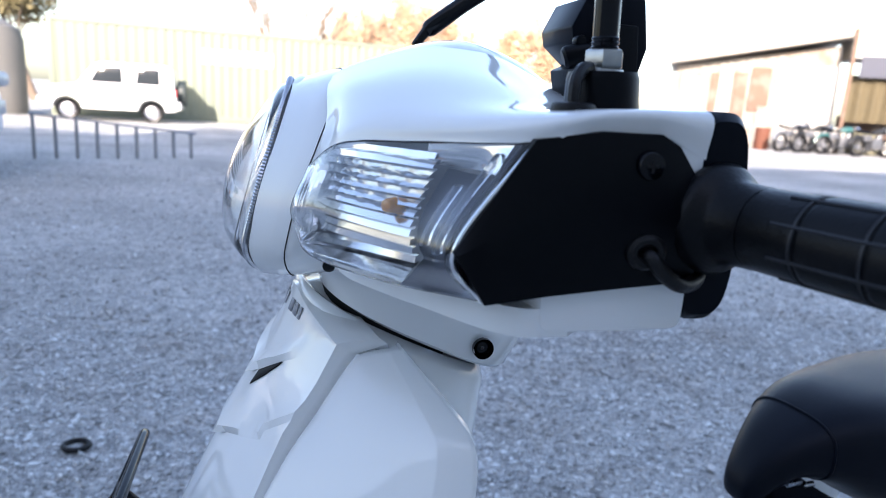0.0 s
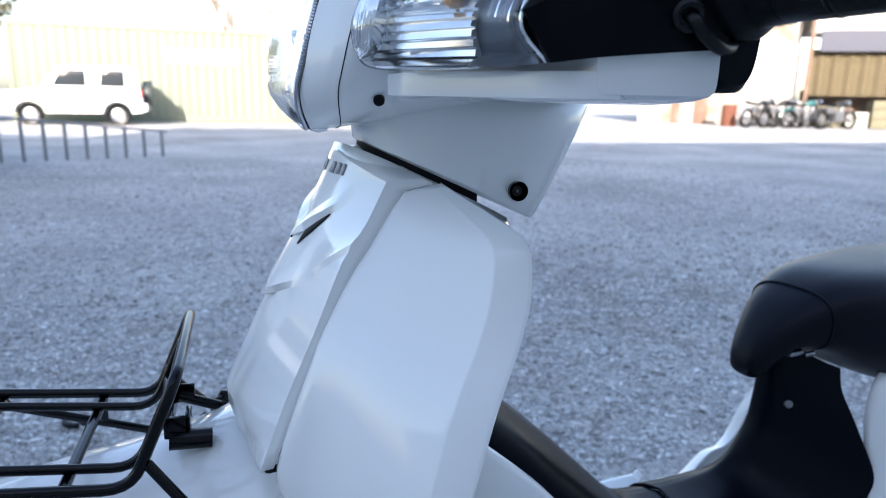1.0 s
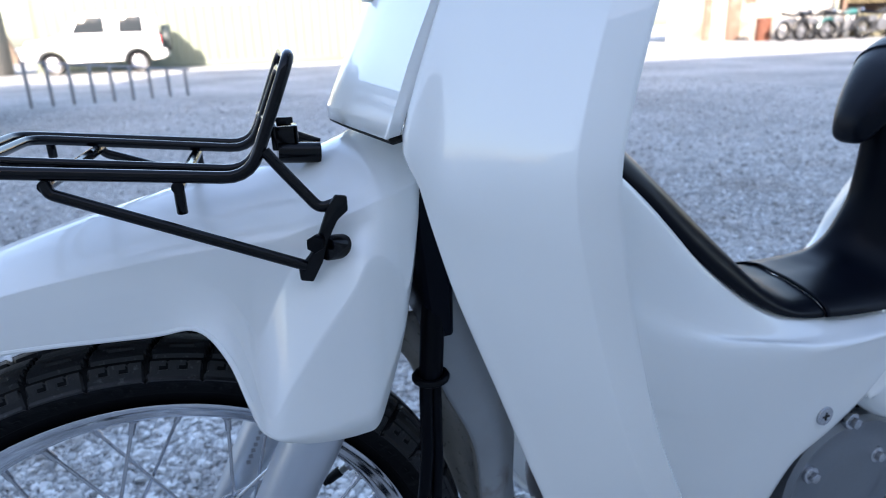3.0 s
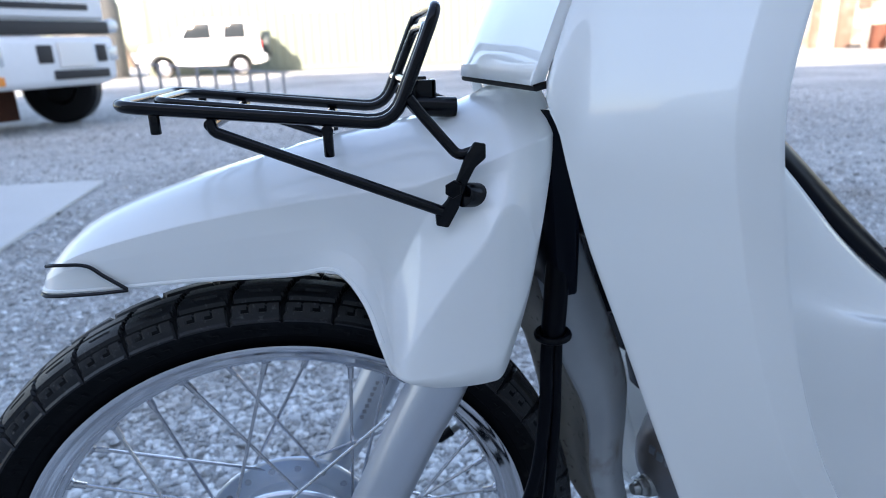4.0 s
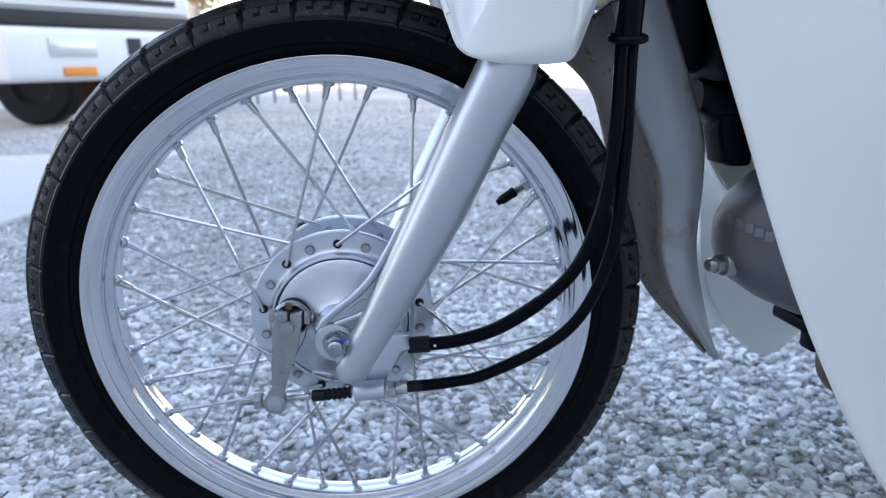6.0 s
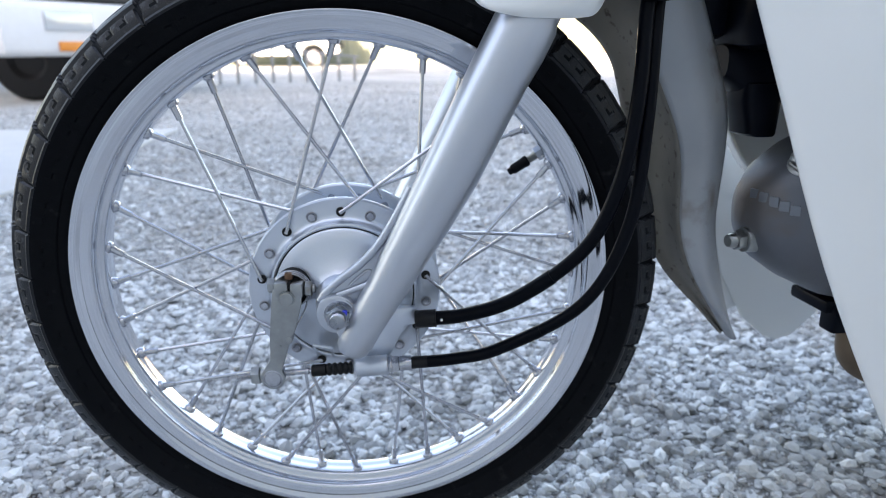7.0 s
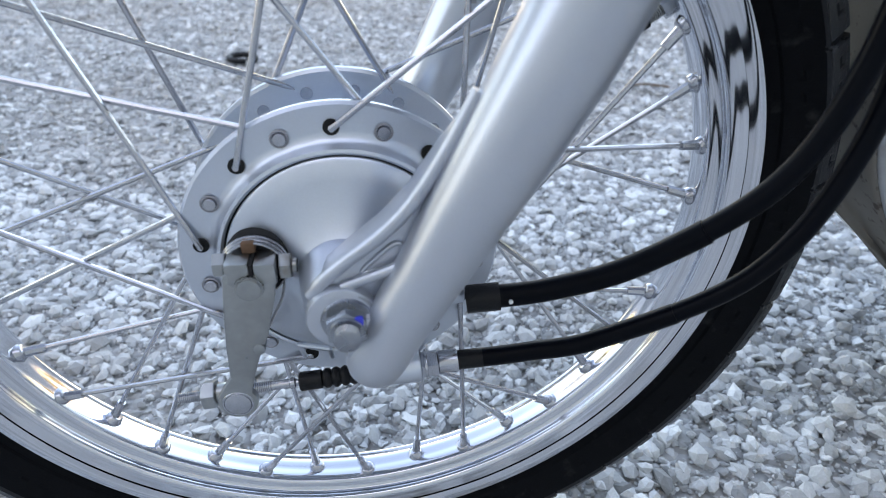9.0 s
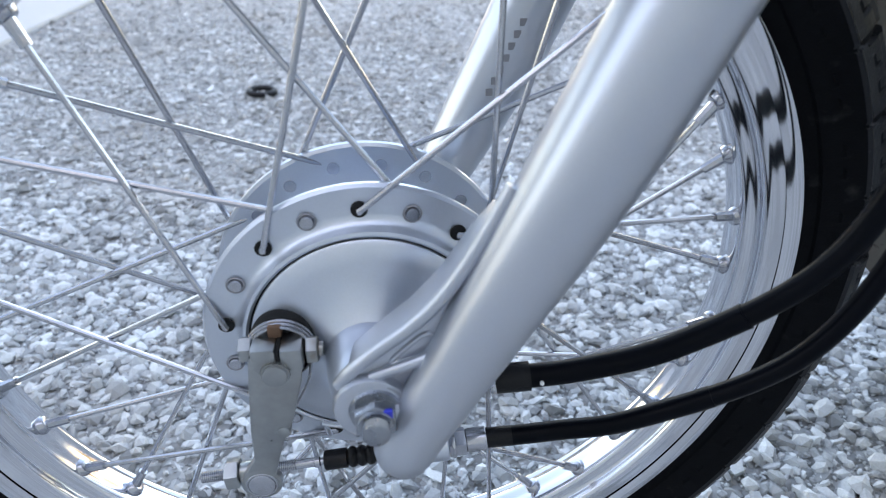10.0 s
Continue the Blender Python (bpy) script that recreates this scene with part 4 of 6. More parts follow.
# axle nut and washer on the near fork lug
ax = group("axle", moped)
bm = bmesh.new()
cyl(bm, (0.003, -0.06, 0.280), (0.003, -0.0898, 0.280), 0.0138, seg=36, bevel=0.0008)
part("washer", bm, NUT, ax)
bm = bmesh.new()
cyl(bm, (0.003, -0.0890, 0.280), (0.003, -0.0915, 0.280), 0.0122, 0.0112, seg=36)
cyl(bm, (0.003, -0.0905, 0.280), (0.003, -0.0985, 0.280), 0.0098, seg=6, bevel=0.0010)
cyl(bm, (0.003, -0.0980, 0.280), (0.003, -0.0998, 0.280), 0.0080, 0.0074, seg=28)
part("nut", bm, NUT, ax)
bm = bmesh.new()
k = 16
tube(bm, [(0.003, -0.0990 - 0.0004 * i, 0.280) for i in range(k)] + [(0.003, -0.1058, 0.280)], [0.0054 + (0.0004 if i % 2 else 0) for i in range(k)] + [0.0044], 20)
part("thread_end", bm, NUT, ax)
bm = bmesh.new()
box(bm, 0.0084, -0.0978, 0.2850, 0.0040, 0.0022, 0.0046, Matrix(), 0.0008)
part("paint_mark", bm, BLUE_MARK, ax, "blue inspection paint mark")

# fork legs
FD = Vector((0.443, 0, 0.8965)).normalized()


def fork_leg(y):
    s = -1 if y < 0 else 1
    e = group("fork_leg", moped, "silver painted lower fork leg")
    base = Vector((0.0372, y, 0.284))
    bm = bmesh.new()
    leg = ((-0.0415, 0.0060, -0.0085), (-0.040, 0.0105, -0.0085), (-0.036, 0.0130, -0.0090), (-0.028, 0.0142, -0.0090), (-0.012, 0.0146, -0.0085), (0.02, 0.0158, -0.0055),
           (0.05, 0.0176, -0.0038), (0.08, 0.0196, -0.0017), (0.12, 0.0214, 0), (0.195, 0.0218, 0), (0.218, 0.0226, 0.001), (0.236, 0.0224, 0.001), (0.242, 0.0212, 0), (0.262, 0.0205, 0))
    pts = [base + FD * d + Vector((o, 0, 0)) for d, _, o in leg]
    tube(bm, pts, [r for _, r, _ in leg], 36)
    part("tube", bm, SILVER, e)
    bm = bmesh.new()
    tube(bm, [base + FD * d for d in (0.255, 0.30)], 0.0145, 24)
    part("stanchion", bm, CHROME, e)
    bm = bmesh.new()
    cyl(bm, (0.001, y + s * 0.001, 0.280), (0.001, y - s * 0.034, 0.280), 0.0165, seg=36, bevel=0.003)
    box(bm, 0.013, y - s * 0.003, 0.272, 0.026, 0.020, 0.026, bevel=0.008)
    part("axle_lug", bm, SILVER, e)
    if s < 0:
        bm = bmesh.new()
        for pts, r in (([(-0.0120, -0.083, 0.2900), (-0.0058, -0.0845, 0.2985), (0.0058, -0.0850, 0.3085), (0.0209, -0.0860, 0.3205), (0.0344, -0.0870, 0.3350), (0.0480, -0.0875, 0.3560), (0.0610, -0.0870, 0.3800)], 0.0032),
                       ([(0.0020, -0.0855, 0.2950), (0.0146, -0.0865, 0.2998), (0.0262, -0.0880, 0.3050), (0.0330, -0.0900, 0.3110)], 0.0026)):
            tube(bm, curve(pts, 6), r, 12)
        pk = [(0.0112, 0.3015), (0.0220, 0.3120), (0.0262, 0.3146), (0.0290, 0.3135), (0.0288, 0.3085), (0.0230, 0.3030)]
        tube(bm, curve([(x, -0.0842, z) for x, z in pk], 6, closed=True), 0.0013, 8, closed=True)
        part("web", bm, SILVER, e)
        bm = bmesh.new()
        prism(bm, [(-0.0130, 0.288), (0.020, 0.284), (0.045, 0.308), (0.058, 0.366), (0.0480, 0.3545), (0.0344, 0.3350), (0.0209, 0.3205), (0.0058, 0.3085), (-0.0058, 0.2985)], -0.0842, -0.064, bevel=0.0015)
        part("gusset", bm, SILVER, e)
        bm = bmesh.new()
        lathe(bm, [(0.0215, 0.010), (0.0200, -0.002), (0.0180, -0.012), (0.0160, -0.018)], 40)
        bmesh.ops.translate(bm, vec=(0.001, -0.0640, 0.280), verts=bm.verts)
        part("boss", bm, ALU, e)
    return e


fork_leg(-0.089)
fork_leg(0.0815)
bm = bmesh.new()
for i in range(7):
    q = Vector((0.0345, 0.0815, 0.284)) + FD * (0.10 + 0.007 * i)
    box(bm, q.x - 0.003, q.y - 0.0208, q.z, 0.004, 0.0006, 0.004)
part("stamp_bar", bm, GREY_PRINT, moped)

# valve
valve = group("tyre_valve", moped)
bm = bmesh.new()
cyl(bm, polar(0.2075, 33, 0.0045), polar(0.2015, 33, 0.005), 0.0064, seg=6, bevel=0.0006)
part("nut", at_hub(bm), NUT, valve)
bm = bmesh.new()
tube(bm, [polar(0.213 - 0.0006 * i, 33, 0.005) for i in range(34)], [0.0038 if i % 2 else 0.0033 for i in range(34)], 14)
part("stem", at_hub(bm), STEEL, valve)
bm = bmesh.new()
tube(bm, [polar(r, 33, 0.0052) for r in (0.1935, 0.1930, 0.1895, 0.1885, 0.1790, 0.1775, 0.1765, 0.1735, 0.1730)], [0.0040, 0.0049, 0.0050, 0.0046, 0.0045, 0.0042, 0.0032, 0.0030, 0.0015], 16)
part("cap", at_hub(bm), BLACK_PLASTIC, valve)

# cables down the leg
for pts, r in (([(0.225, -0.035, 0.66), (0.240, -0.055, 0.60), (0.238, -0.066, 0.563), (0.231, -0.075, 0.504), (0.227, -0.084, 0.444), (0.2165, -0.088, 0.381),
                 (0.194, -0.084, 0.329), (0.147, -0.067, 0.284), (0.105, -0.056, 0.2645), (0.062, -0.0515, 0.2590)], 0.0055),
               ([(0.233, -0.033, 0.66), (0.248, -0.050, 0.60), (0.2460, -0.060, 0.562), (0.2395, -0.072, 0.504), (0.2350, -0.083, 0.423), (0.2255, -0.089, 0.348),
                 (0.195, -0.085, 0.284), (0.133, -0.066, 0.238), (0.095, -0.055, 0.2235), (0.056, -0.0502, 0.2178)], 0.0050)):
    c = group("control_cable", moped, "black rubber-sheathed control cable")
    bm = bmesh.new()
    tube(bm, curve(pts, 10), r, 14)
    part("sheath", bm, HOSE, c)
    bm = bmesh.new()
    e = curve(pts, 10)
    tube(bm, e[-26:-4], [r + 0.0006] * 22 if r > 0.0052 else [r + 0.0003] * 22, 14)
    part("sleeve", bm, HOSE, c)
    bm = bmesh.new()
    tube(bm, e[-5:], r + (0.002 if r > 0.0052 else 0.0004), 14)
    part("end_ferrule", bm, RUBBER, c)
    if r > 0.0052:
        bm = bmesh.new()
        q = e[-6] + Vector((0, -0.0072, 0.0012))
        cyl(bm, q, q + Vector((0, -0.0012, 0.0002)), 0.0011, seg=10)
        part("white_dot", bm, WHITE, c)
bm = bmesh.new()
tube(bm, curve([(0.236, -0.046, 0.640), (0.2435, -0.058, 0.590), (0.2400, -0.066, 0.550), (0.2355, -0.0730, 0.512)], 6), [0.0085] * 6 + [0.0098] * 12 + [0.0092], 16)
part("cable_sleeve", bm, HOSE, moped)
bm = bmesh.new()
ringp = [(0.2355 + 0.0125 * math.cos(a), -0.0740 + 0.010 * math.sin(a), 0.514 + 0.002 * math.sin(a)) for a in np.linspace(0, 6.283, 19)[:-1]]
tube(bm, ringp, 0.0032, 8, closed=True)
part("cable_clip", bm, BLACK_PLASTIC, moped)

# front mudguard
def fender_rows():
    st = [  # x, crest z, then (y, z) of shoulder, bend, ridge and lower edge
        (-0.1535, 0.575, 0.020, 0.5735, 0.0230, 0.5725, 0.0245, 0.5715, 0.026, 0.5700),
        (-0.1475, 0.591, 0.036, 0.5830, 0.0400, 0.5790, 0.0420, 0.5740, 0.044, 0.5695),
        (-0.1130, 0.6185, 0.050, 0.6010, 0.0520, 0.5920, 0.0530, 0.5820, 0.053, 0.5715),
        (-0.0400, 0.6440, 0.056, 0.6185, 0.0575, 0.6020, 0.0580, 0.5880, 0.058, 0.5750),
        (0.0340, 0.6640, 0.060, 0.6300, 0.0630, 0.6100, 0.0640, 0.5920, 0.064, 0.5760),
        (0.0680, 0.6715, 0.063, 0.6340, 0.0670, 0.6120, 0.0700, 0.5960, 0.074, 0.5800),
        (0.0880, 0.6750, 0.065, 0.6360, 0.0700, 0.6050, 0.0760, 0.5840, 0.090, 0.5600),
        (0.1000, 0.6770, 0.067, 0.6370, 0.0730, 0.5850, 0.0840, 0.5550, 0.105, 0.5270),
        (0.1100, 0.6790, 0.069, 0.6380, 0.0750, 0.5700, 0.1035, 0.5180, 0.110, 0.5060),
        (0.1310, 0.6830, 0.073, 0.6410, 0.0780, 0.6100, 0.1085, 0.5480, 0.112, 0.4985),
        (0.1510, 0.6870, 0.078, 0.6480, 0.0810, 0.6360, 0.1090, 0.5760, 0.113, 0.4970),
        (0.1740, 0.6950, 0.083, 0.6550, 0.0860, 0.6470, 0.1090, 0.6060, 0.111, 0.4970),
        (0.1870, 0.7000, 0.086, 0.6600, 0.0900, 0.6510, 0.1085, 0.6280, 0.1085, 0.5010),
        (0.1985, 0.7050, 0.088, 0.6650, 0.0940, 0.6540, 0.1045, 0.6300, 0.098, 0.5210),
        (0.2095, 0.7075, 0.087, 0.6680, 0.0915, 0.6500, 0.0975, 0.6160, 0.089, 0.5470),
        (0.2185, 0.7090, 0.0835, 0.6710, 0.0865, 0.6420, 0.0890, 0.5980, 0.081, 0.5750),
        (0.2300, 0.7090, 0.0745, 0.6730, 0.0760, 0.6550, 0.0755, 0.6400, 0.068, 0.6210),
        (0.2385, 0.7060, 0.058, 0.6740, 0.0585, 0.6700, 0.0575, 0.6670, 0.052, 0.6620)]
    rows = []
    for x, zc, *k in st:
        half = [Vector((x, -k[0] * f, zc - (zc - k[1]) * f * f)) for f in (0, 0.3, 0.55, 0.72, 0.84, 0.92)]
        corner = [Vector((x, -k[i], k[i + 1])) for i in (0, 2, 4, 6)]
        last = half[-1]
        for i, p in enumerate(corner[:3]):
            q = corner[i + 1]
            half += [p.lerp(last, 0.05) if i else p.lerp(last, 0.15), p.lerp((last + q) / 2, 0.012), p.lerp(q, 0.05), p.lerp(q, 0.5)]
            last = p
        half += [corner[2].lerp(corner[3], 0.85), corner[3]]
        rows.append(half[::-1] + [Vector((p.x, -p.y, p.z)) for p in half[1:]])
    cols = [curve([r[j] for r in rows], 7) for j in range(len(rows[0]))]
    return [[c[i] for c in cols] for i in range(len(cols[0]))]


bm = bmesh.new()
grid(bm, fender_rows())
fender = solid(part("front_mudguard", bm, WHITE, moped, "glossy white front mudguard with fork shrouds", smooth=80), 0.003)
bm = bmesh.new()
tube(bm, curve([(-0.1425, -0.0475, 0.5918), (-0.132, -0.053, 0.5935), (-0.112, -0.0555, 0.5925), (-0.100, -0.0570, 0.584), (-0.085, -0.0590, 0.5735)], 6), 0.0015, 6)
tube(bm, curve([(-0.085, -0.0590, 0.5725), (-0.113, -0.0560, 0.5705), (-0.148, -0.0465, 0.5685), (-0.1535, -0.026, 0.569)], 6), 0.0015, 6)
part("tip_trim", bm, BLACK_GLOSS, fender, "thin black outline of the mudguard tip")
bm = bmesh.new()
edge = [r[0] for r in fender_rows()]
edge = [p + Vector((0, 0.0012, 0.0010)) for p in edge if p.x < 0.1]
tube(bm, edge, 0.0022, 8)
part("rolled_edge", bm, WHITE, fender)

# ---- front cover, leg shields and body, turned with the body ----
def along(table, z):
    """Values of a table of rows (z, ...) at a height, row by row from the top down."""
    if z >= table[0][0]:
        return table[0][1:]
    for p, q in zip(table, table[1:]):
        if z >= q[0]:
            f = (p[0] - z) / (p[0] - q[0])
            return tuple(a + (b - a) * f for a, b in zip(p[1:], q[1:]))
    return table[-1][1:]


NOSE = [(0.9125, 0.2715), (0.887, 0.2610), (0.860, 0.2478), (0.829, 0.2330), (0.800, 0.2182), (0.771, 0.2035), (0.7395, 0.1880), (0.722, 0.1795), (0.7165, 0.1785), (0.712, 0.1810)]
EDGE_A = [(0.8975, 0.2835, 0.0910), (0.8654, 0.2651, 0.0965), (0.8527, 0.2542, 0.0990), (0.8439, 0.2474, 0.1015), (0.8047, 0.2290, 0.1085), (0.7618, 0.2078, 0.1125), (0.7199, 0.1907, 0.1150), (0.711, 0.1870, 0.1155)]
EDGE_B = [(0.8913, 0.2965, 0.0938), (0.8525, 0.2680, 0.1012), (0.8292, 0.2503, 0.1056), (0.7865, 0.2277, 0.1122), (0.747, 0.2103, 0.1162), (0.7164, 0.1966, 0.1187), (0.711, 0.1945, 0.1187)]


def lip_high(y):
    """Height of the upper brow's lip at a distance from the middle."""
    return 0.8455 + 0.030 * y / 0.052


def lip_low(y):
    return 0.7985 + 0.030 * y / 0.065 if y < 0.065 else 0.8285 + 0.0240 * (y - 0.065) / 0.034


def cover_at(u, z):
    """Point of the cover at a share of the way to its side edge and a height, with the two brows proud of it."""
    xa, ya = along(EDGE_A, z)
    y = u * ya
    xn = along(NOSE, z)[0]
    f = 0.20 * min(1.0, u / 0.33) + 0.80 * max(0.0, (u - 0.33) / 0.67) ** 1.05
    x = xn + (xa - xn) * f
    up = z - lip_low(y)
    long = 0.048 - 0.030 * min(1.0, max(0.0, (y - 0.020) / 0.035))
    lift = 0.0
    if 0 <= up < long:
        lift = (0.0085 * max(0.0, 1 - y / 0.046) ** 0.8 + 0.0006 + 0.0044 * min(1.0, max(0.0, (y - 0.056) / 0.026))) * (1 - up / long) ** 0.9
    up = z - lip_high(y)
    if 0 <= up < 0.015 and y < 0.054:
        lift = max(lift, 0.0078 * (1 - (y / 0.054) ** 3) * (1 - up / 0.015) ** 0.8 + 0.0006)
    return Vector((x - 0.85 * lift, -y - 0.45 * lift * (u > 0.3), z))


def swept(bm):
    """The far half of the front falls back a little more than the near half."""
    for v in bm.verts:
        v.co.x += 0.22 * max(0.0, min(v.co.y, 0.12) - 0.02)
    return bm


US = (0.0, 0.08, 0.16, 0.24, 0.32, 0.36, 0.44, 0.52, 0.565, 0.60, 0.68, 0.72, 0.80, 0.90, 0.97, 1.0)
cols = []
for u in US:
    zt = 0.9125 - 0.0150 * u ** 1.15
    zb = 0.7135 - 0.001 * u
    y = u * 0.09
    hi, lo = lip_high(y), lip_low(y)
    zs = [zt + (hi + 0.034 - zt) * k / 3 for k in range(3)]
    if hi + 0.034 > zt:
        zs = [zt, zt - 0.001, zt - 0.002]
    top_ = zs[-1]
    zs += [z for z in (min(hi + 0.018, top_ - 0.0005), min(hi + 0.0150, top_ - 0.001), min(hi + 0.007, top_ - 0.0015), min(hi + 0.0004, top_ - 0.002), min(hi - 0.0004, top_ - 0.003))]
    n = zs[-1]
    zs += [n + (lo + 0.018 - n) * k / 3 for k in range(1, 4)] + [lo + 0.012, lo + 0.006, lo + 0.0004, lo - 0.0004]
    zs += [lo - 0.0004 + (zb - lo + 0.0004) * k / 9 for k in range(1, 10)]
    inner = Vector((0.2935 + 0.0195 * u ** 1.2, -0.088 * u, 0.9168 - 0.0185 * u ** 1.25))
    body = [cover_at(u, z) for z in zs]
    drop = inner + Vector((0.004, 0.03 * u * 0.1, -0.012))
    cols.append([drop, inner, inner.lerp(body[0], 0.5) + Vector((0, 0, 0.0008)), inner.lerp(body[0], 0.92) + Vector((0, 0, 0.0006))] + body)
side = cols[-1]
for f in (0.06, 0.5, 1.0):
    line = []
    for k, p in enumerate(side):
        if k < 4:
            a, b = p, Vector((0.3175, -0.0920, 0.8958)) if k == 1 else Vector((0.3215, -0.086, 0.884))
            if k == 2:
                b = Vector((0.3070, -0.0930, 0.8938))
            if k == 3:
                b = Vector((0.2980, -0.0937, 0.8918))
        else:
            zz = 0.8913 + (p.z - 0.8975) * (0.8913 - 0.7150) / (0.8975 - 0.7125)
            xb, yb = along(EDGE_B, zz)
            a, b = p, Vector((xb, -yb, zz))
        line.append(a.lerp(b, f))
    cols.append(line)
half = [list(r) for r in zip(*cols)]
cover_net = [[Vector((p.x, -p.y, p.z)) for p in r[:0:-1]] + r for r in half]
bm = bmesh.new()
grid(bm, cover_net)
cover = solid(bpart("front_cover", swept(bm), WHITE, None, "glossy white tapering front cover with two sculpted brows", smooth=22), 0.0028)
bm = bmesh.new()
tube(bm, [v + Vector((0.006, 0.004, -0.0022)) for v in cover_net[-1][len(US) - 1:]], 0.0024, 8)
bpart("cover_gap", bm, DARK, cover, "dark joint under the front cover")
for sy in (-1, 1):
    bm = bmesh.new()
    lowr, topr = [], []
    for k in range(9):
        t = k / 8
        y = 0.012 + 0.030 * t
        z1 = lip_high(y) - 0.0010
        z0 = z1 - 0.0100 * (1 - t) ** 0.7 - 0.0004
        for z, row in ((z0, lowr), (z1, topr)):
            p = cover_at(y / along(EDGE_A, z)[1], z) + Vector((-0.0007, -0.0005, 0))
            row.append(Vector((p.x, -sy * p.y, p.z)))
    grid(bm, [lowr, topr])
    solid(bpart("air_slot", swept(bm), DARK, cover), 0.0010, 0)
    for k, w in enumerate((0.0075, 0.0070, 0.0040)):
        bm = bmesh.new()
        y0 = 0.006 + 0.0105 * k
        rows = []
        for z in (0.8960, 0.9045):
            rows.append([Vector((q.x - 0.0006, -sy * q.y, q.z)) for q in (cover_at(y / 0.082, z) for y in (y0, y0 + w))])
        grid(bm, rows)
        solid(bpart("emblem_bar", swept(bm), GREY_PRINT, cover), 0.0005, 0)


def shield(s):
    # z, front edge (x, y), outer edge (x, y)
    st = [(0.8905, 0.8945, 0.2975, 0.0938, 0.3205, 0.0965), (0.8800, 0.8880, 0.2885, 0.0960, 0.3255, 0.1230), (0.8660, 0.8795, 0.2782, 0.0988, 0.3325, 0.1570), (0.8520, 0.8690, 0.2680, 0.1013, 0.3385, 0.1835),
          (0.8360, 0.8450, 0.2555, 0.1043, 0.3350, 0.1960), (0.8120, 0.8190, 0.2405, 0.1080, 0.3250, 0.2045), (0.784, 0.777, 0.2262, 0.1125, 0.2988, 0.2215), (0.7140, 0.7130, 0.2000, 0.1187, 0.2765, 0.2323),
          (0.680, 0.672, 0.2085, 0.1203, 0.2787, 0.2330), (0.650, 0.640, 0.216, 0.122, 0.2855, 0.2325), (0.600, 0.600, 0.230, 0.127, 0.2955, 0.231),
          (0.530, 0.530, 0.254, 0.138, 0.3165, 0.231), (0.450, 0.455, 0.281, 0.150, 0.352, 0.230), (0.334, 0.340, 0.326, 0.160, 0.430, 0.226),
          (0.215, 0.225, 0.387, 0.168, 0.540, 0.218), (0.150, 0.160, 0.430, 0.172, 0.570, 0.212)]
    rows = []
    for za, zb, xa, ya, xb, yb in st:
        back = (xa + 0.008, s * (ya - 0.008), za + 0.001)
        a, b = Vector((xa, s * ya, za)), Vector((xb, s * yb, zb))
        n = Vector((-0.6, s * 0.8, 0))
        w = (b - a).length
        c = Vector((0.2110, a.y, a.z)) if za == 0.714 else a          # the front corner alone runs forward
        p1, p2, p3 = c.lerp(b, 0.38) + n * 0.042 * w, c.lerp(b, 0.78) + n * 0.062 * w, c.lerp(b, 0.86) + n * 0.056 * w
        roll1 = b + Vector((0.0018, -s * 0.0006, 0))
        roll2 = b + Vector((0.0040, -s * 0.008, 0))
        p0 = c.lerp(b, 0.14) + n * 0.018 * w
        rows.append([back, tuple(a), tuple(p0), tuple(p1), tuple(p2), tuple(p3), tuple(b), tuple(roll1), tuple(roll2)])
    bm = bmesh.new()
    grid(bm, sheet(rows, 5, 4))
    return solid(bpart("leg_shield", swept(bm), WHITE, None, "large glossy white leg shield panel", smooth=50), 0.003, 0)


shield(-1)
shield(1)

# inner cover round the steering head
bm = bmesh.new()
grid(bm, [[(u + 0.02 * (z - 0.86), v, z - (u - 0.33) * 0.47) for u, v in ring_section(x0, x1, -w, w, 32, 2.6)] for z, x0, x1, w in
          ((0.8925, 0.275, 0.414, 0.074), (0.882, 0.272, 0.418, 0.078), (0.80, 0.268, 0.412, 0.080), (0.70, 0.268, 0.410, 0.080), (0.62, 0.275, 0.415, 0.08))], True)
solid(bpart("inner_cover", bm, WHITE), 0.003)
bm = bmesh.new()
grid(bm, [[(u, v, z) for u, v in ring_section(0.290, 0.385, -0.060, 0.060, 24, 2.4)] for z in (0.80, 0.95)], True, True)
part("steering_gap", bm, DARK, moped)
# down tube and dark parts behind the shield
bm = bmesh.new()
tube(bm, curve([(0.33, 0, 0.80), (0.40, 0, 0.645), (0.50, 0, 0.53), (0.66, 0, 0.455)], 6), 0.035, 16)
bpart("frame_tube", bm, BLACK_SATIN)
bm = bmesh.new()
tube(bm, [(0.240, 0, 0.660), (0.17, 0, 0.52)], 0.03, 20)
box(bm, 0.240, 0, 0.645, 0.05, 0.14, 0.035, bevel=0.008)
part("steering_yoke", bm, BLACK_SATIN, moped)
bm = bmesh.new()
grid(bm, [[(u, v, z) for u, v in ring_section(x0, x1, -w, w, 24, 3.5)] for z, x0, x1, w in
          ((0.545, 0.236, 0.262, 0.070), (0.58, 0.228, 0.262, 0.076), (0.64, 0.222, 0.262, 0.076), (0.69, 0.222, 0.262, 0.062))], True, True)
part("splash_flap", bm, BLACK_SATIN, moped, "black flap behind the mudguard")
bm = bmesh.new()
grid(bm, [[(u, v, z) for u, v in ring_section(x0, x1, -w, w, 24, 3)] for z, x0, x1, w in
          ((0.560, 0.300, 0.34, 0.030), (0.585, 0.268, 0.34, 0.060), (0.64, 0.246, 0.34, 0.080), (0.690, 0.250, 0.34, 0.070))], True, True)
bpart("under_cover", bm, BLACK_SATIN, None, "black plastic cover behind the mudguard")

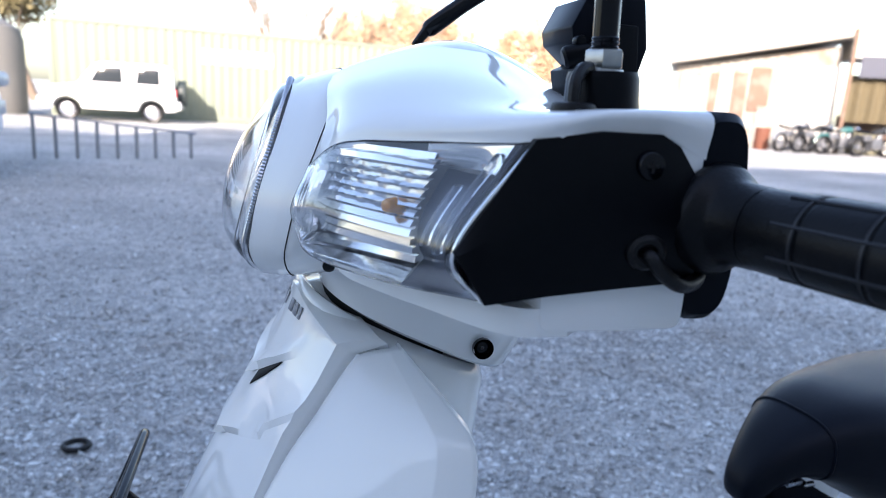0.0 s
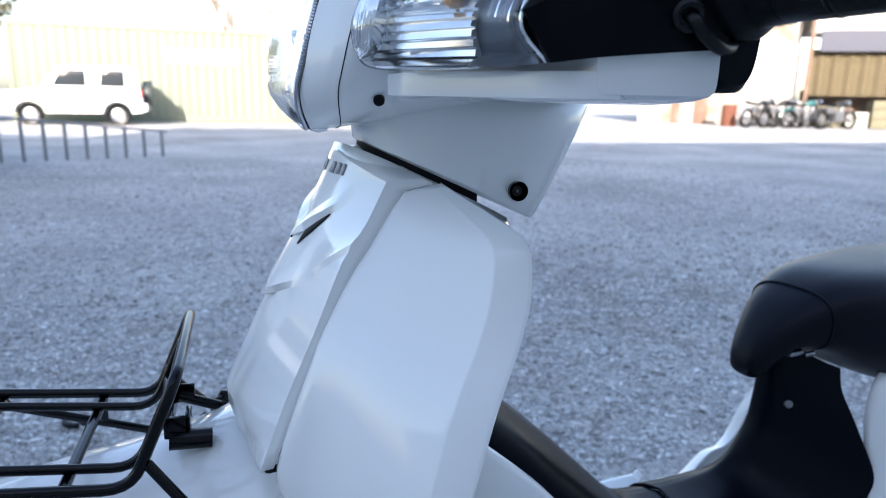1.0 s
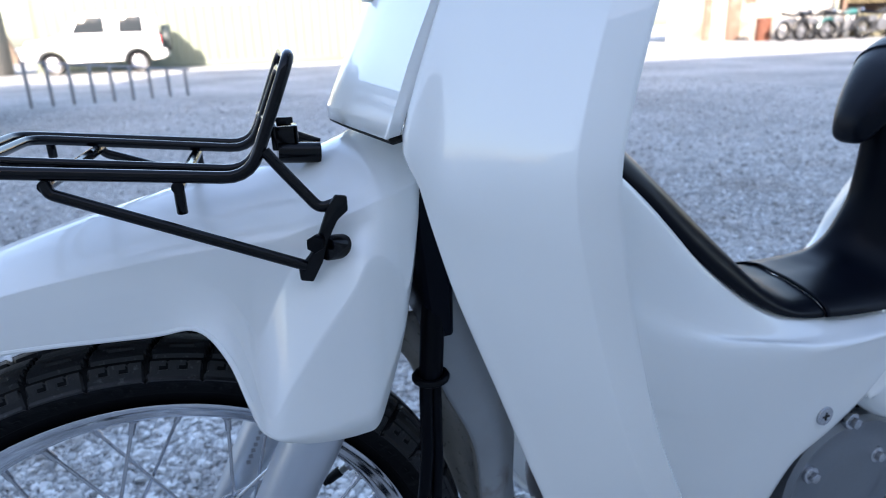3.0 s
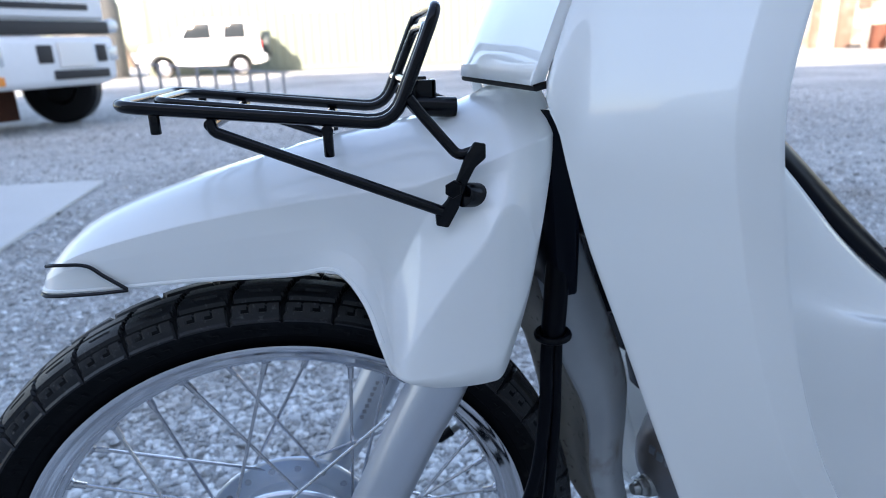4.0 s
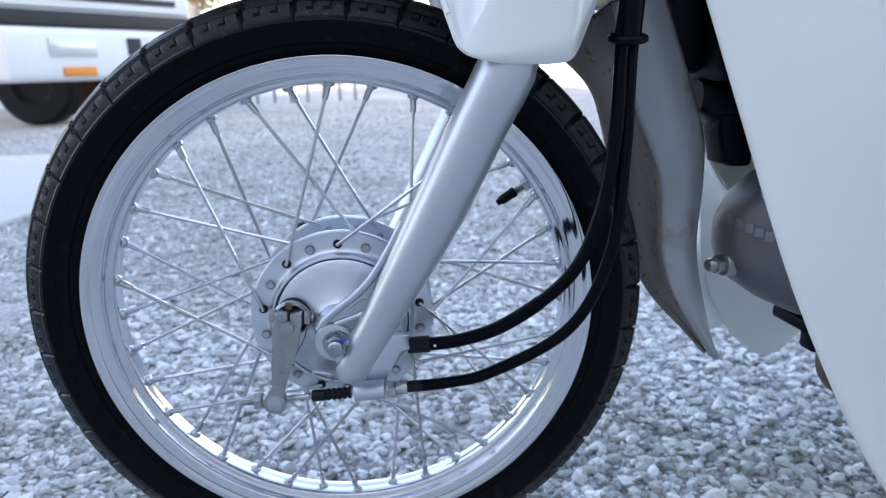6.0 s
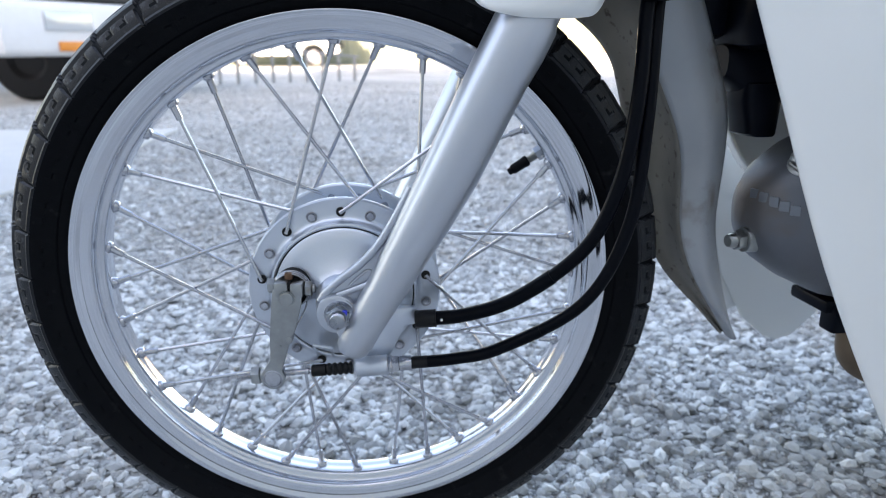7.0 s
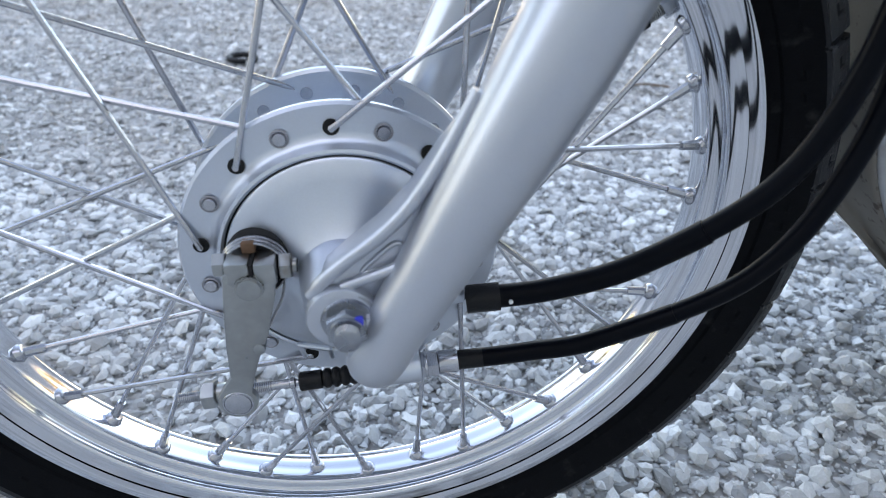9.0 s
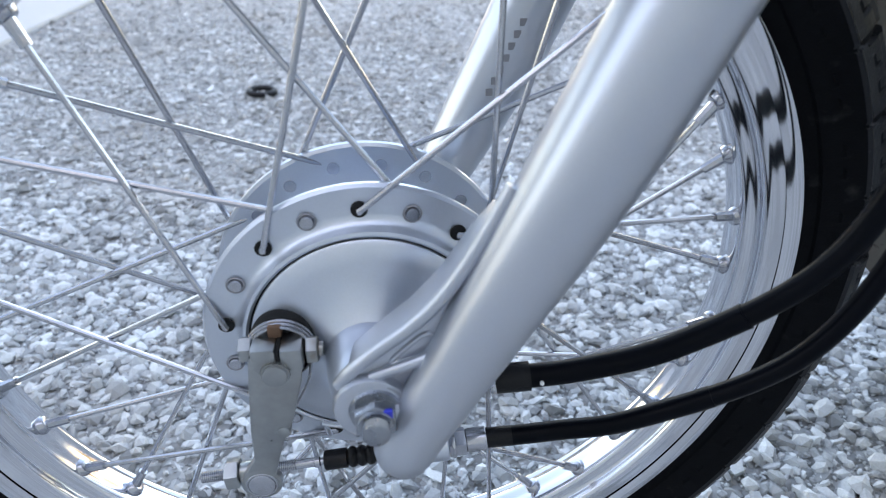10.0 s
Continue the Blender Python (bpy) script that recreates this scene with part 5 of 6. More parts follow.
# centre body, white flanks under a black tunnel trim
flank = [  # x, top (y, z), bulge (y, z), bottom (y, z)
    (0.345, 0.070, 0.690, 0.085, 0.550, 0.080, 0.440), (0.374, 0.086, 0.668, 0.098, 0.525, 0.092, 0.430), (0.416, 0.090, 0.631, 0.107, 0.492, 0.102, 0.370),
    (0.473, 0.092, 0.575, 0.116, 0.476, 0.108, 0.320), (0.527, 0.093, 0.533, 0.120, 0.473, 0.110, 0.270), (0.568, 0.094, 0.510, 0.1225, 0.4735, 0.110, 0.298), (0.602, 0.0945, 0.500, 0.1235, 0.4735, 0.112, 0.346),
    (0.645, 0.095, 0.491, 0.1245, 0.4735, 0.115, 0.374), (0.690, 0.095, 0.485, 0.1245, 0.4735, 0.119, 0.412), (0.725, 0.098, 0.484, 0.1225, 0.4740, 0.1215, 0.455)]
for s in (-1, 1):
    rows = []
    for x, yt, zt, yb, zb, yl, zl in flank:
        w = 1.0 if s < 0 else 0.66
        if s > 0:
            zt, zb = zt - 0.050, zb - 0.030
        fade = 0.003 + 0.024 * max(0.0, min(1.0, (0.62 - x) / 0.12))
        rows.append([(x, s * w * (yt - 0.012), zt + 0.004), (x, s * w * yt, zt - 0.002), (x, s * (w * yt * 0.42 + yb * 0.58), zt * 0.45 + zb * 0.55), (x, s * yb, zb + fade), (x, s * yb, zb - fade),
                     (x, s * (yb * 0.6 + yl * 0.4), zb * 0.6 + zl * 0.4), (x, s * yl, zl), (x, s * (yl - 0.014), zl - 0.002)])
    bm = bmesh.new()
    grid(bm, sheet(rows, 5, 5))
    fl = solid(bpart("centre_panel", bm, WHITE, None, "white centre body panel", smooth=50), 0.003, 0)
    bm = bmesh.new()
    cyl(bm, (0.6280, s * 0.110, 0.3963), (0.6280, s * 0.1215, 0.3963), 0.0105, seg=24, bevel=0.0015)
    sc = bpart("screw", bm, SPOKE, fl)
    for dx, dz in ((0.009, 0.0016), (0.0016, 0.009)):
        bm = bmesh.new()
        box(bm, 0.6280, s * 0.1218, 0.3963, dx, 0.0006, dz)
        bpart("cross_slot", bm, DARK, sc)
    # side cover behind the seam
    rows = []
    for x, zt, zl, y in ((0.684, 0.412, 0.395, 0.121), (0.705, 0.448, 0.378, 0.124), (0.735, 0.480, 0.362, 0.127), (0.78, 0.478, 0.355, 0.129), (0.82, 0.483, 0.350, 0.130), (0.850, 0.488, 0.346, 0.131),
                         (0.872, 0.508, 0.345, 0.131), (0.890, 0.545, 0.345, 0.131), (0.92, 0.585, 0.35, 0.131), (0.98, 0.612, 0.35, 0.131), (1.10, 0.65, 0.37, 0.127)):
        if s > 0:
            x, zt = x + 0.018, zt - (0.045 if x < 0.80 else 0.024)
        m = (zt + zl) / 2
        up = max(0.0, min(1.0, (zt - 0.50) / 0.06))                     # the top curls in and up towards the seat
        rows.append([(x - 0.018 * up, s * (y - 0.030 - 0.034 * up), zt + 0.008 + 0.055 * up), (x, s * (y - 0.008 - 0.006 * up), zt - 0.004), (x, s * y, m + 0.3 * (zt - m)),
                     (x, s * (y + 0.002), m), (x, s * (y - 0.004), zl + 0.01), (x, s * (y - 0.016), zl)])
    bm = bmesh.new()
    grid(bm, sheet(rows, 5, 5))
    solid(bpart("side_cover", bm, WHITE, None, "white side cover below the seat", smooth=50), 0.003, 0)

# black tunnel trim that sweeps up into the seat pedestal
trim_st = [  # x, centre z, edge y, edge z
    (0.335, 0.762, 0.055, 0.745), (0.374, 0.721, 0.075, 0.672), (0.424, 0.677, 0.083, 0.628), (0.475, 0.631, 0.090, 0.576), (0.528, 0.580, 0.0945, 0.5345),
    (0.569, 0.540, 0.0960, 0.5115), (0.600, 0.520, 0.0965, 0.501)]
sweep_st = [  # crest x, crest z, edge x, edge y, edge z, share of the flared section
    (0.648, 0.5140, 0.633, 0.0990, 0.4950, 0.0), (0.6487, 0.5140, 0.6337, 0.0990, 0.49495, 0.0), (0.670, 0.5130, 0.675, 0.0990, 0.4895, 0.10), (0.700, 0.5140, 0.722, 0.1000, 0.4865, 0.30),
    (0.733, 0.5185, 0.768, 0.1010, 0.4865, 0.60), (0.757, 0.5320, 0.806, 0.1015, 0.4890, 0.85), (0.774, 0.5530, 0.842, 0.1015, 0.4970, 1.0), (0.7865, 0.5780, 0.866, 0.1000, 0.5160, 1.0),
    (0.791, 0.607, 0.874, 0.0970, 0.5430, 1.0), (0.7925, 0.639, 0.858, 0.0800, 0.5950, 1.0), (0.793, 0.673, 0.849, 0.0620, 0.6320, 1.0), (0.797, 0.690, 0.847, 0.0560, 0.6600, 1.0)]
ROUND = ((0.0, 0.0, 0.0), (0.25, 0.22, 0.015), (0.45, 0.45, 0.06), (0.72, 0.80, 0.35), (0.88, 0.97, 0.72), (1.0, 1.0, 1.0))   # along x, across, down
FLARE = ((0.0, 0.0, 0.0), (0.06, 0.20, 0.06), (0.24, 0.38, 0.26), (0.50, 0.60, 0.58), (0.78, 0.82, 0.86), (1.0, 1.0, 1.0))
rows = []
for x0, z0, x1, y1, z1, k in [(x, zc, x, ye * 1.03, ze, 0.0) for x, zc, ye, ze in trim_st] + sweep_st:
    half = []
    for a, b in zip(ROUND, FLARE):
        u, v, w = (p + (q - p) * k for p, q in zip(a, b))
        half.append((x0 + (x1 - x0) * u, -y1 * v, z0 + (z1 - z0) * w))
    far = 0.35 + 0.15 * k
    rows.append(half[::-1] + [(a, -far * b, c) for a, b, c in half[1:]])
rows = sheet(rows, 5, 6)
split = 7 * 6
ped = None
for name, run, label in (("tunnel_trim", rows[:split + 1], "black plastic tunnel trim"), ("seat_pedestal", rows[split + 6:], "black plastic seat pedestal")):
    bm = bmesh.new()
    grid(bm, run)
    ped = solid(bpart(name, bm, BLACK_SATIN, None, label, smooth=60), 0.003)
bm = bmesh.new()
cyl(bm, (0.812, -0.020, 0.6080), (0.8012, -0.0340, 0.6120), 0.0046, seg=20, bevel=0.001)
bpart("screw", bm, CASE, ped)
bm = bmesh.new()
box(bm, 0.800, -0.030, 0.676, 0.022, 0.012, 0.005, bevel=0.001)
tube(bm, [(0.776, -0.016, 0.668), (0.786, -0.020, 0.680)], 0.003, 8)
tube(bm, [(0.812, -0.036, 0.673), (0.822, -0.040, 0.676)], 0.003, 8)
bpart("hinge", bm, NUT, ped)

# seat
seat = group("seat", moped)
st = [(0.752, 0.009, 0.652, 0.664), (0.755, 0.017, 0.645, 0.675), (0.764, 0.025, 0.643, 0.690), (0.781, 0.034, 0.662, 0.711), (0.806, 0.046, 0.677, 0.733), (0.846, 0.066, 0.668, 0.754),
      (0.892, 0.085, 0.643, 0.764), (0.96, 0.107, 0.620, 0.767), (1.05, 0.128, 0.616, 0.768), (1.20, 0.136, 0.63, 0.765), (1.36, 0.13, 0.66, 0.768), (1.40, 0.11, 0.69, 0.758)]
rows = [[(x, u, v) for u, v in ring_section(-w, w, zb, zt, 44, 2.9)] for x, w, zb, zt in st]
cols = [curve([r[j] for r in rows], 4) for j in range(44)]
bm = bmesh.new()
grid(bm, [[cols[j][i] for j in range(44)] for i in range(len(cols[0]))], True, True)
bpart("cushion", bm, SEAT, seat, "black grained vinyl seat", smooth=60)
bm = bmesh.new()
pp = [cols[j][18] for j in range(44)]
tube(bm, [Vector((p.x, p.y * 1.004, p.z + 0.0006)) for p in pp], 0.0016, 6, closed=True)
bpart("piping", bm, SEAT, seat)

# engine and splash guard
bm = bmesh.new()
box(bm, 0.338, 0.030, 0.550, 0.075, 0.05, 0.13, bevel=0.015)
bpart("frame_gusset", bm, BLACK_SATIN)
eng = group("engine", moped)
bm = bmesh.new()
grid(bm, [[(x, -0.03 + v, 0.341 + u) for u, v in ring_section(-h, h, -w, w, 32, 2.5)] for x, h, w in
          ((0.346, 0.010, 0.012), (0.351, 0.028, 0.026), (0.364, 0.045, 0.038), (0.387, 0.061, 0.048), (0.42, 0.077, 0.055), (0.46, 0.087, 0.058), (0.60, 0.09, 0.06))], True, True)
bpart("cylinder_head", bm, DULL_ALU, eng, "dull cast aluminium cylinder head")
for p, d in (((0.352, -0.023, 0.317), (-0.95, -0.2, 0.0)), ((0.3815, -0.0405, 0.3850), (-0.6, -0.6, 0.5))):
    p, d = Vector(p), Vector(d).normalized()
    bm = bmesh.new()
    cyl(bm, p - d * 0.012, p + d * 0.004, 0.0120, 0.0110, seg=24, bevel=0.001)
    cyl(bm, p + d * 0.004, p + d * 0.012, 0.0088, seg=6, bevel=0.0012)
    cyl(bm, p + d * 0.012, p + d * 0.019, 0.0070, 0.0055, seg=16, bevel=0.0012)
    part("cover_nut", bm, STEEL, eng)
for x, y, z, turn in ((0.3525, -0.0255, 0.3582, -75), (0.3555, -0.0360, 0.3573, -62), (0.3605, -0.0440, 0.3552, -48), (0.3667, -0.0494, 0.3526, -40), (0.3738, -0.0538, 0.3498, -30)):
    bm = bmesh.new()
    box(bm, 0, 0, 0, 0.0078, 0.0026, 0.0085, Matrix.Translation((x, y, z)) @ Matrix.Rotation(radians(turn), 4, "Z"), 0.0006)
    part("cast_bar", bm, CASE, eng)
bm = bmesh.new()
grid(bm, [[(u, y, v) for u, v in ring_section(0.604 - i, 0.790 + i, 0.20 - i, 0.369 + i, 40, 2.15)] for y, i in ((0.06, 0), (-0.085, 0), (-0.104, -0.002), (-0.109, -0.008), (-0.106, -0.016), (-0.106, -0.03), (-0.110, -0.04), (-0.110, -0.05))], True, True)
bpart("crankcase", bm, CASE, eng, "silver cast crankcase cover")
bm = bmesh.new()
grid(bm, [[(u, y, v) for u, v in ring_section(0.800 - i, 1.05 + i, 0.16 - i, 0.338 + i, 40, 3.0)] for y, i in ((0.1, 0), (-0.10, 0), (-0.122, -0.004), (-0.130, -0.02), (-0.130, -0.05))], True, True)
bpart("generator_cover", bm, ALU, eng, "silver cast generator cover")
# added black filler: stands in for the shade between flank and crankcase cover
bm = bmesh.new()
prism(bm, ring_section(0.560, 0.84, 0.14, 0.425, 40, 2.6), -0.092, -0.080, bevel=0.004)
bpart("case_shadow_plate", bm, BLACK_SATIN, eng, "black filler added as the shaded recess round the crankcase cover")
for x, z in ((0.687, 0.3675), (0.739, 0.3103), (0.6376, 0.3147), (0.87, 0.300)):
    bm = bmesh.new()
    y = -0.108 if x < 0.8 else -0.128
    cyl(bm, (x, y + 0.02, z), (x, y - 0.009, z), 0.0062, seg=6, bevel=0.001)
    cyl(bm, (x, y + 0.02, z), (x, y - 0.003, z), 0.010, seg=20, bevel=0.002)
    bpart("case_bolt", bm, SPOKE, eng)
bm = bmesh.new()
tube(bm, curve([(0.52, -0.03, 0.275), (0.484, -0.035, 0.255), (0.470, -0.04, 0.220), (0.482, -0.045, 0.190), (0.56, -0.06, 0.170), (0.80, -0.02, 0.15)], 8), 0.0155, 16)
bpart("exhaust_pipe", bm, RUST_PIPE, eng, "heat-browned exhaust pipe")
bm = bmesh.new()
grid(bm, [[(x, 0.012 + u, v) for u, v in ring_section(-w, w, zb, zt, 20, 3.2)] for x, w, zb, zt in
          ((0.330, 0.018, 0.452, 0.480), (0.346, 0.024, 0.440, 0.482), (0.380, 0.026, 0.432, 0.484), (0.430, 0.028, 0.428, 0.486))], True, True)
grid(bm, [[(u, 0.004 + v, z) for u, v in ring_section(x0, x1, -0.020, 0.020, 20, 3.6)] for z, x0, x1 in
          ((0.403, 0.356, 0.378), (0.405, 0.352, 0.381), (0.418, 0.349, 0.382), (0.432, 0.345, 0.383), (0.448, 0.345, 0.385))], True, True)
bpart("intake_hose", bm, BLACK_SATIN, eng)
bm = bmesh.new()
box(bm, 0.425, 0.0, 0.525, 0.19, 0.11, 0.10, bevel=0.02)
bpart("air_box", bm, BLACK_SATIN, eng)
bm = bmesh.new()
box(bm, 0.47, -0.015, 0.248, 0.07, 0.05, 0.012, Matrix.Rotation(0.0, 4, "Y"), 0.003)
box(bm, 0.452, -0.035, 0.236, 0.020, 0.020, 0.026, None, 0.003)
bpart("exhaust_clamp", bm, BLACK_SATIN, eng)
bm = bmesh.new()
prism(bm, [(0.4430, 0.445), (0.4437, 0.401), (0.4473, 0.345), (0.4568, 0.256), (0.4738, 0.2005), (0.508, 0.1414), (0.545, 0.110), (0.5628, 0.1034), (0.585, 0.108), (0.6024, 0.1248), (0.640, 0.16), (0.73, 0.25), (0.73, 0.37), (0.55, 0.40), (0.47, 0.43)], 0.186, 0.190, bevel=0.0015)
bpart("foot_panel", bm, WHITE, None, "white inner leg panel beside the engine")
guard = group("splash_guard", moped, "scuffed grey splash guard behind the wheel")
rid = [(0.2380, -0.013, 0.545), (0.2458, -0.015, 0.515), (0.2597, -0.015, 0.466), (0.2833, -0.015, 0.413), (0.2915, -0.015, 0.377), (0.2945, -0.016, 0.331), (0.3090, -0.017, 0.286), (0.3490, -0.018, 0.2235)]
lef = [(0.1950, 0.048, 0.512), (0.2200, 0.047, 0.494), (0.2400, 0.045, 0.470), (0.2510, 0.045, 0.437), (0.2640, 0.045, 0.385), (0.2821, 0.040, 0.320), (0.3010, 0.028, 0.274), (0.3465, -0.010, 0.2220)]
rig = [(0.2800, 0.006, 0.585), (0.2902, 0.005, 0.548), (0.3118, 0.005, 0.492), (0.3320, 0.005, 0.433), (0.3357, 0.005, 0.390), (0.3348, 0.005, 0.324), (0.3460, 0.002, 0.266), (0.3560, -0.010, 0.2220)]
bm = bmesh.new()
grid(bm, sheet([[a, tuple((Vector(a) + Vector(b)) / 2 + Vector((0, -0.012, 0))), b] for a, b in zip(rid, rig)], 6, 6))
solid(part("ridge", bm, FLAP, guard, "", 50), 0.003, 0)
bm = bmesh.new()
grid(bm, sheet([[a, tuple((Vector(a) + Vector(b)) / 2 + Vector((0.004, 0.01, 0))), b] for a, b in zip(lef, rid)], 6, 6))
solid(part("flap", bm, FLAP_DIRT, guard, "dirt-speckled flap", 50), 0.003, 0)

# front carrier of black tube
carrier = group("front_carrier", moped, "black painted tubular front carrier")


def smooth_path(pts, r=0.012, n=5):
    """Straight runs with rounded bends."""
    P = [Vector(p) for p in pts]
    out = [P[0]]
    for a, b, c in zip(P, P[1:], P[2:]):
        k = min(r, (a - b).length * 0.45, (c - b).length * 0.45)
        p, q = b + (a - b).normalized() * k, b + (c - b).normalized() * k
        for i in range(n + 1):
            t = i / n
            out.append(p.lerp(b, t).lerp(b.lerp(q, t), t))
    out.append(P[-1])
    return out


for y, x0, name, r, topx, topz in ((0.078, -0.066, "outer_rail", 0.0042, 0.150, 0.764), (0.050, -0.048, "inner_rail", 0.0037, 0.146, 0.752)):
    bm = bmesh.new()
    pts = [(topx, 0, topz), (topx, -y, topz), (0.117, -y, 0.6865), (x0, -y, 0.7065), (x0, y, 0.7065), (0.117, y, 0.6865), (topx, y, topz), (topx, 0, topz)]
    tube(bm, smooth_path(pts, 0.018), r, 12)
    part(name, bm, BLACK_GLOSS, carrier)
for x, z in ((0.071, 0.6885), (-0.006, 0.6960)):
    bm = bmesh.new()
    tube(bm, [(x, -0.080, z - 0.004), (x, 0.080, z - 0.004)], 0.0042, 10)
    part("cross_bar", bm, BLACK_GLOSS, carrier)
for s in (-1, 1):
    for x, z in ((0.071, 0.686), (-0.042, 0.704)):
        bm = bmesh.new()
        cyl(bm, (x, s * 0.076, z), (x, s * 0.076, z - 0.020 if x > 0 else z - 0.017), 0.0036, seg=12, bevel=0.001)
        part("peg", bm, BLACK_GLOSS, carrier)
    bm = bmesh.new()
    tube(bm, smooth_path([(-0.006, s * 0.078, 0.694), (-0.004, s * 0.080, 0.6875), (0.147, s * 0.097, 0.627)], 0.008), 0.0039, 12)
    part("lower_strut", bm, BLACK_GLOSS, carrier)
    bm = bmesh.new()
    tube(bm, smooth_path([(0.128, s * 0.078, 0.704), (0.136, s * 0.080, 0.693), (0.160, s * 0.090, 0.664), (0.172, s * 0.092, 0.668)], 0.008), 0.0039, 12)
    part("upper_strut", bm, BLACK_GLOSS, carrier)
    bm = bmesh.new()
    prism(bm, [(0.1415, 0.626), (0.1420, 0.617), (0.1505, 0.6150), (0.1580, 0.628), (0.1640, 0.645), (0.1705, 0.657), (0.1780, 0.663), (0.1780, 0.673), (0.1700, 0.6745), (0.1635, 0.665), (0.1575, 0.650), (0.1500, 0.635)], -0.0985 if s < 0 else 0.0945, -0.0945 if s < 0 else 0.0985, bevel=0.0012)
    part("bracket", bm, BLACK_GLOSS, carrier)
    bm = bmesh.new()
    cyl(bm, (0.161, s * 0.097, 0.638), (0.188, s * 0.077, 0.632), 0.0088, seg=20, bevel=0.001)
    part("spacer", bm, BLACK_GLOSS, carrier)
    bm = bmesh.new()
    cyl(bm, (0.156, s * 0.098, 0.643), (0.153, s * 0.106, 0.644), 0.0062, seg=6, bevel=0.001)
    part("bolt", bm, BLACK_PLASTIC, carrier)
bm = bmesh.new()
box(bm, 0.136, 0.0, 0.705, 0.005, 0.064, 0.018, bevel=0.0015)
box(bm, 0.144, -0.030, 0.7055, 0.017, 0.004, 0.016, bevel=0.001)
box(bm, 0.144, 0.030, 0.7055, 0.017, 0.004, 0.016, bevel=0.001)
box(bm, 0.151, -0.022, 0.7055, 0.004, 0.020, 0.016, bevel=0.001)
tube(bm, [(0.137, -0.030, 0.6945), (0.168, -0.028, 0.692)], 0.0078, 18)
tube(bm, [(0.140, 0.030, 0.703), (0.172, 0.030, 0.690)], 0.0045, 12)
tube(bm, smooth_path([(0.128, -0.076, 0.712), (0.134, 0, 0.712), (0.128, 0.076, 0.712)], 0.02), 0.004, 10)
part("stem_bracket", bm, BLACK_GLOSS, carrier)

# ---- handlebar head ----
head = group("handlebar_cover", moped, "glossy white handlebar cover")
POD = [  # blend, x or setback, half width, bottom z, top z
    (0, 0.004, 0.0850, 0.9290, 1.0610), (0, 0.012, 0.0950, 0.9290, 1.0650), (0, 0.020, 0.1050, 0.9300, 1.0690), (0, 0.034, 0.1155, 0.9320, 1.0745), (0.6, 0.330, 0.1200, 0.9360, 1.0830),
    (1, 0.356, 0.1180, 0.9410, 1.0930), (1, 0.382, 0.1160, 0.9450, 1.0960), (1, 0.410, 0.1100, 0.9490, 1.0895), (1, 0.437, 0.1000, 0.9520, 1.0760), (1, 0.460, 0.088, 0.957, 1.0620), (1, 0.476, 0.060, 0.970, 1.0420)]


def brow_x(y, z):
    """The curved front that the headlight rim follows."""
    return 0.2385 + 4.2 * max(0.0, z - 0.965) ** 2 + 18 * max(0.0, 0.965 - z) ** 2 - 0.015 * (1 - min(2.0, (y / 0.0785) ** 2))


def pod_ring(f, x, w, zb, zt, k=64):
    out = []
    for u, v in ring_section(-w, w, zb, zt, k, 2.6):
        u *= 1 - 0.14 * max(0, (v - 1.02) / 0.07)
        front = brow_x(u * 0.0785 / w, v) + (x if f == 0 else 0.042)
        out.append(Vector((front * (1 - f) + x * f, u, v)))
    return out


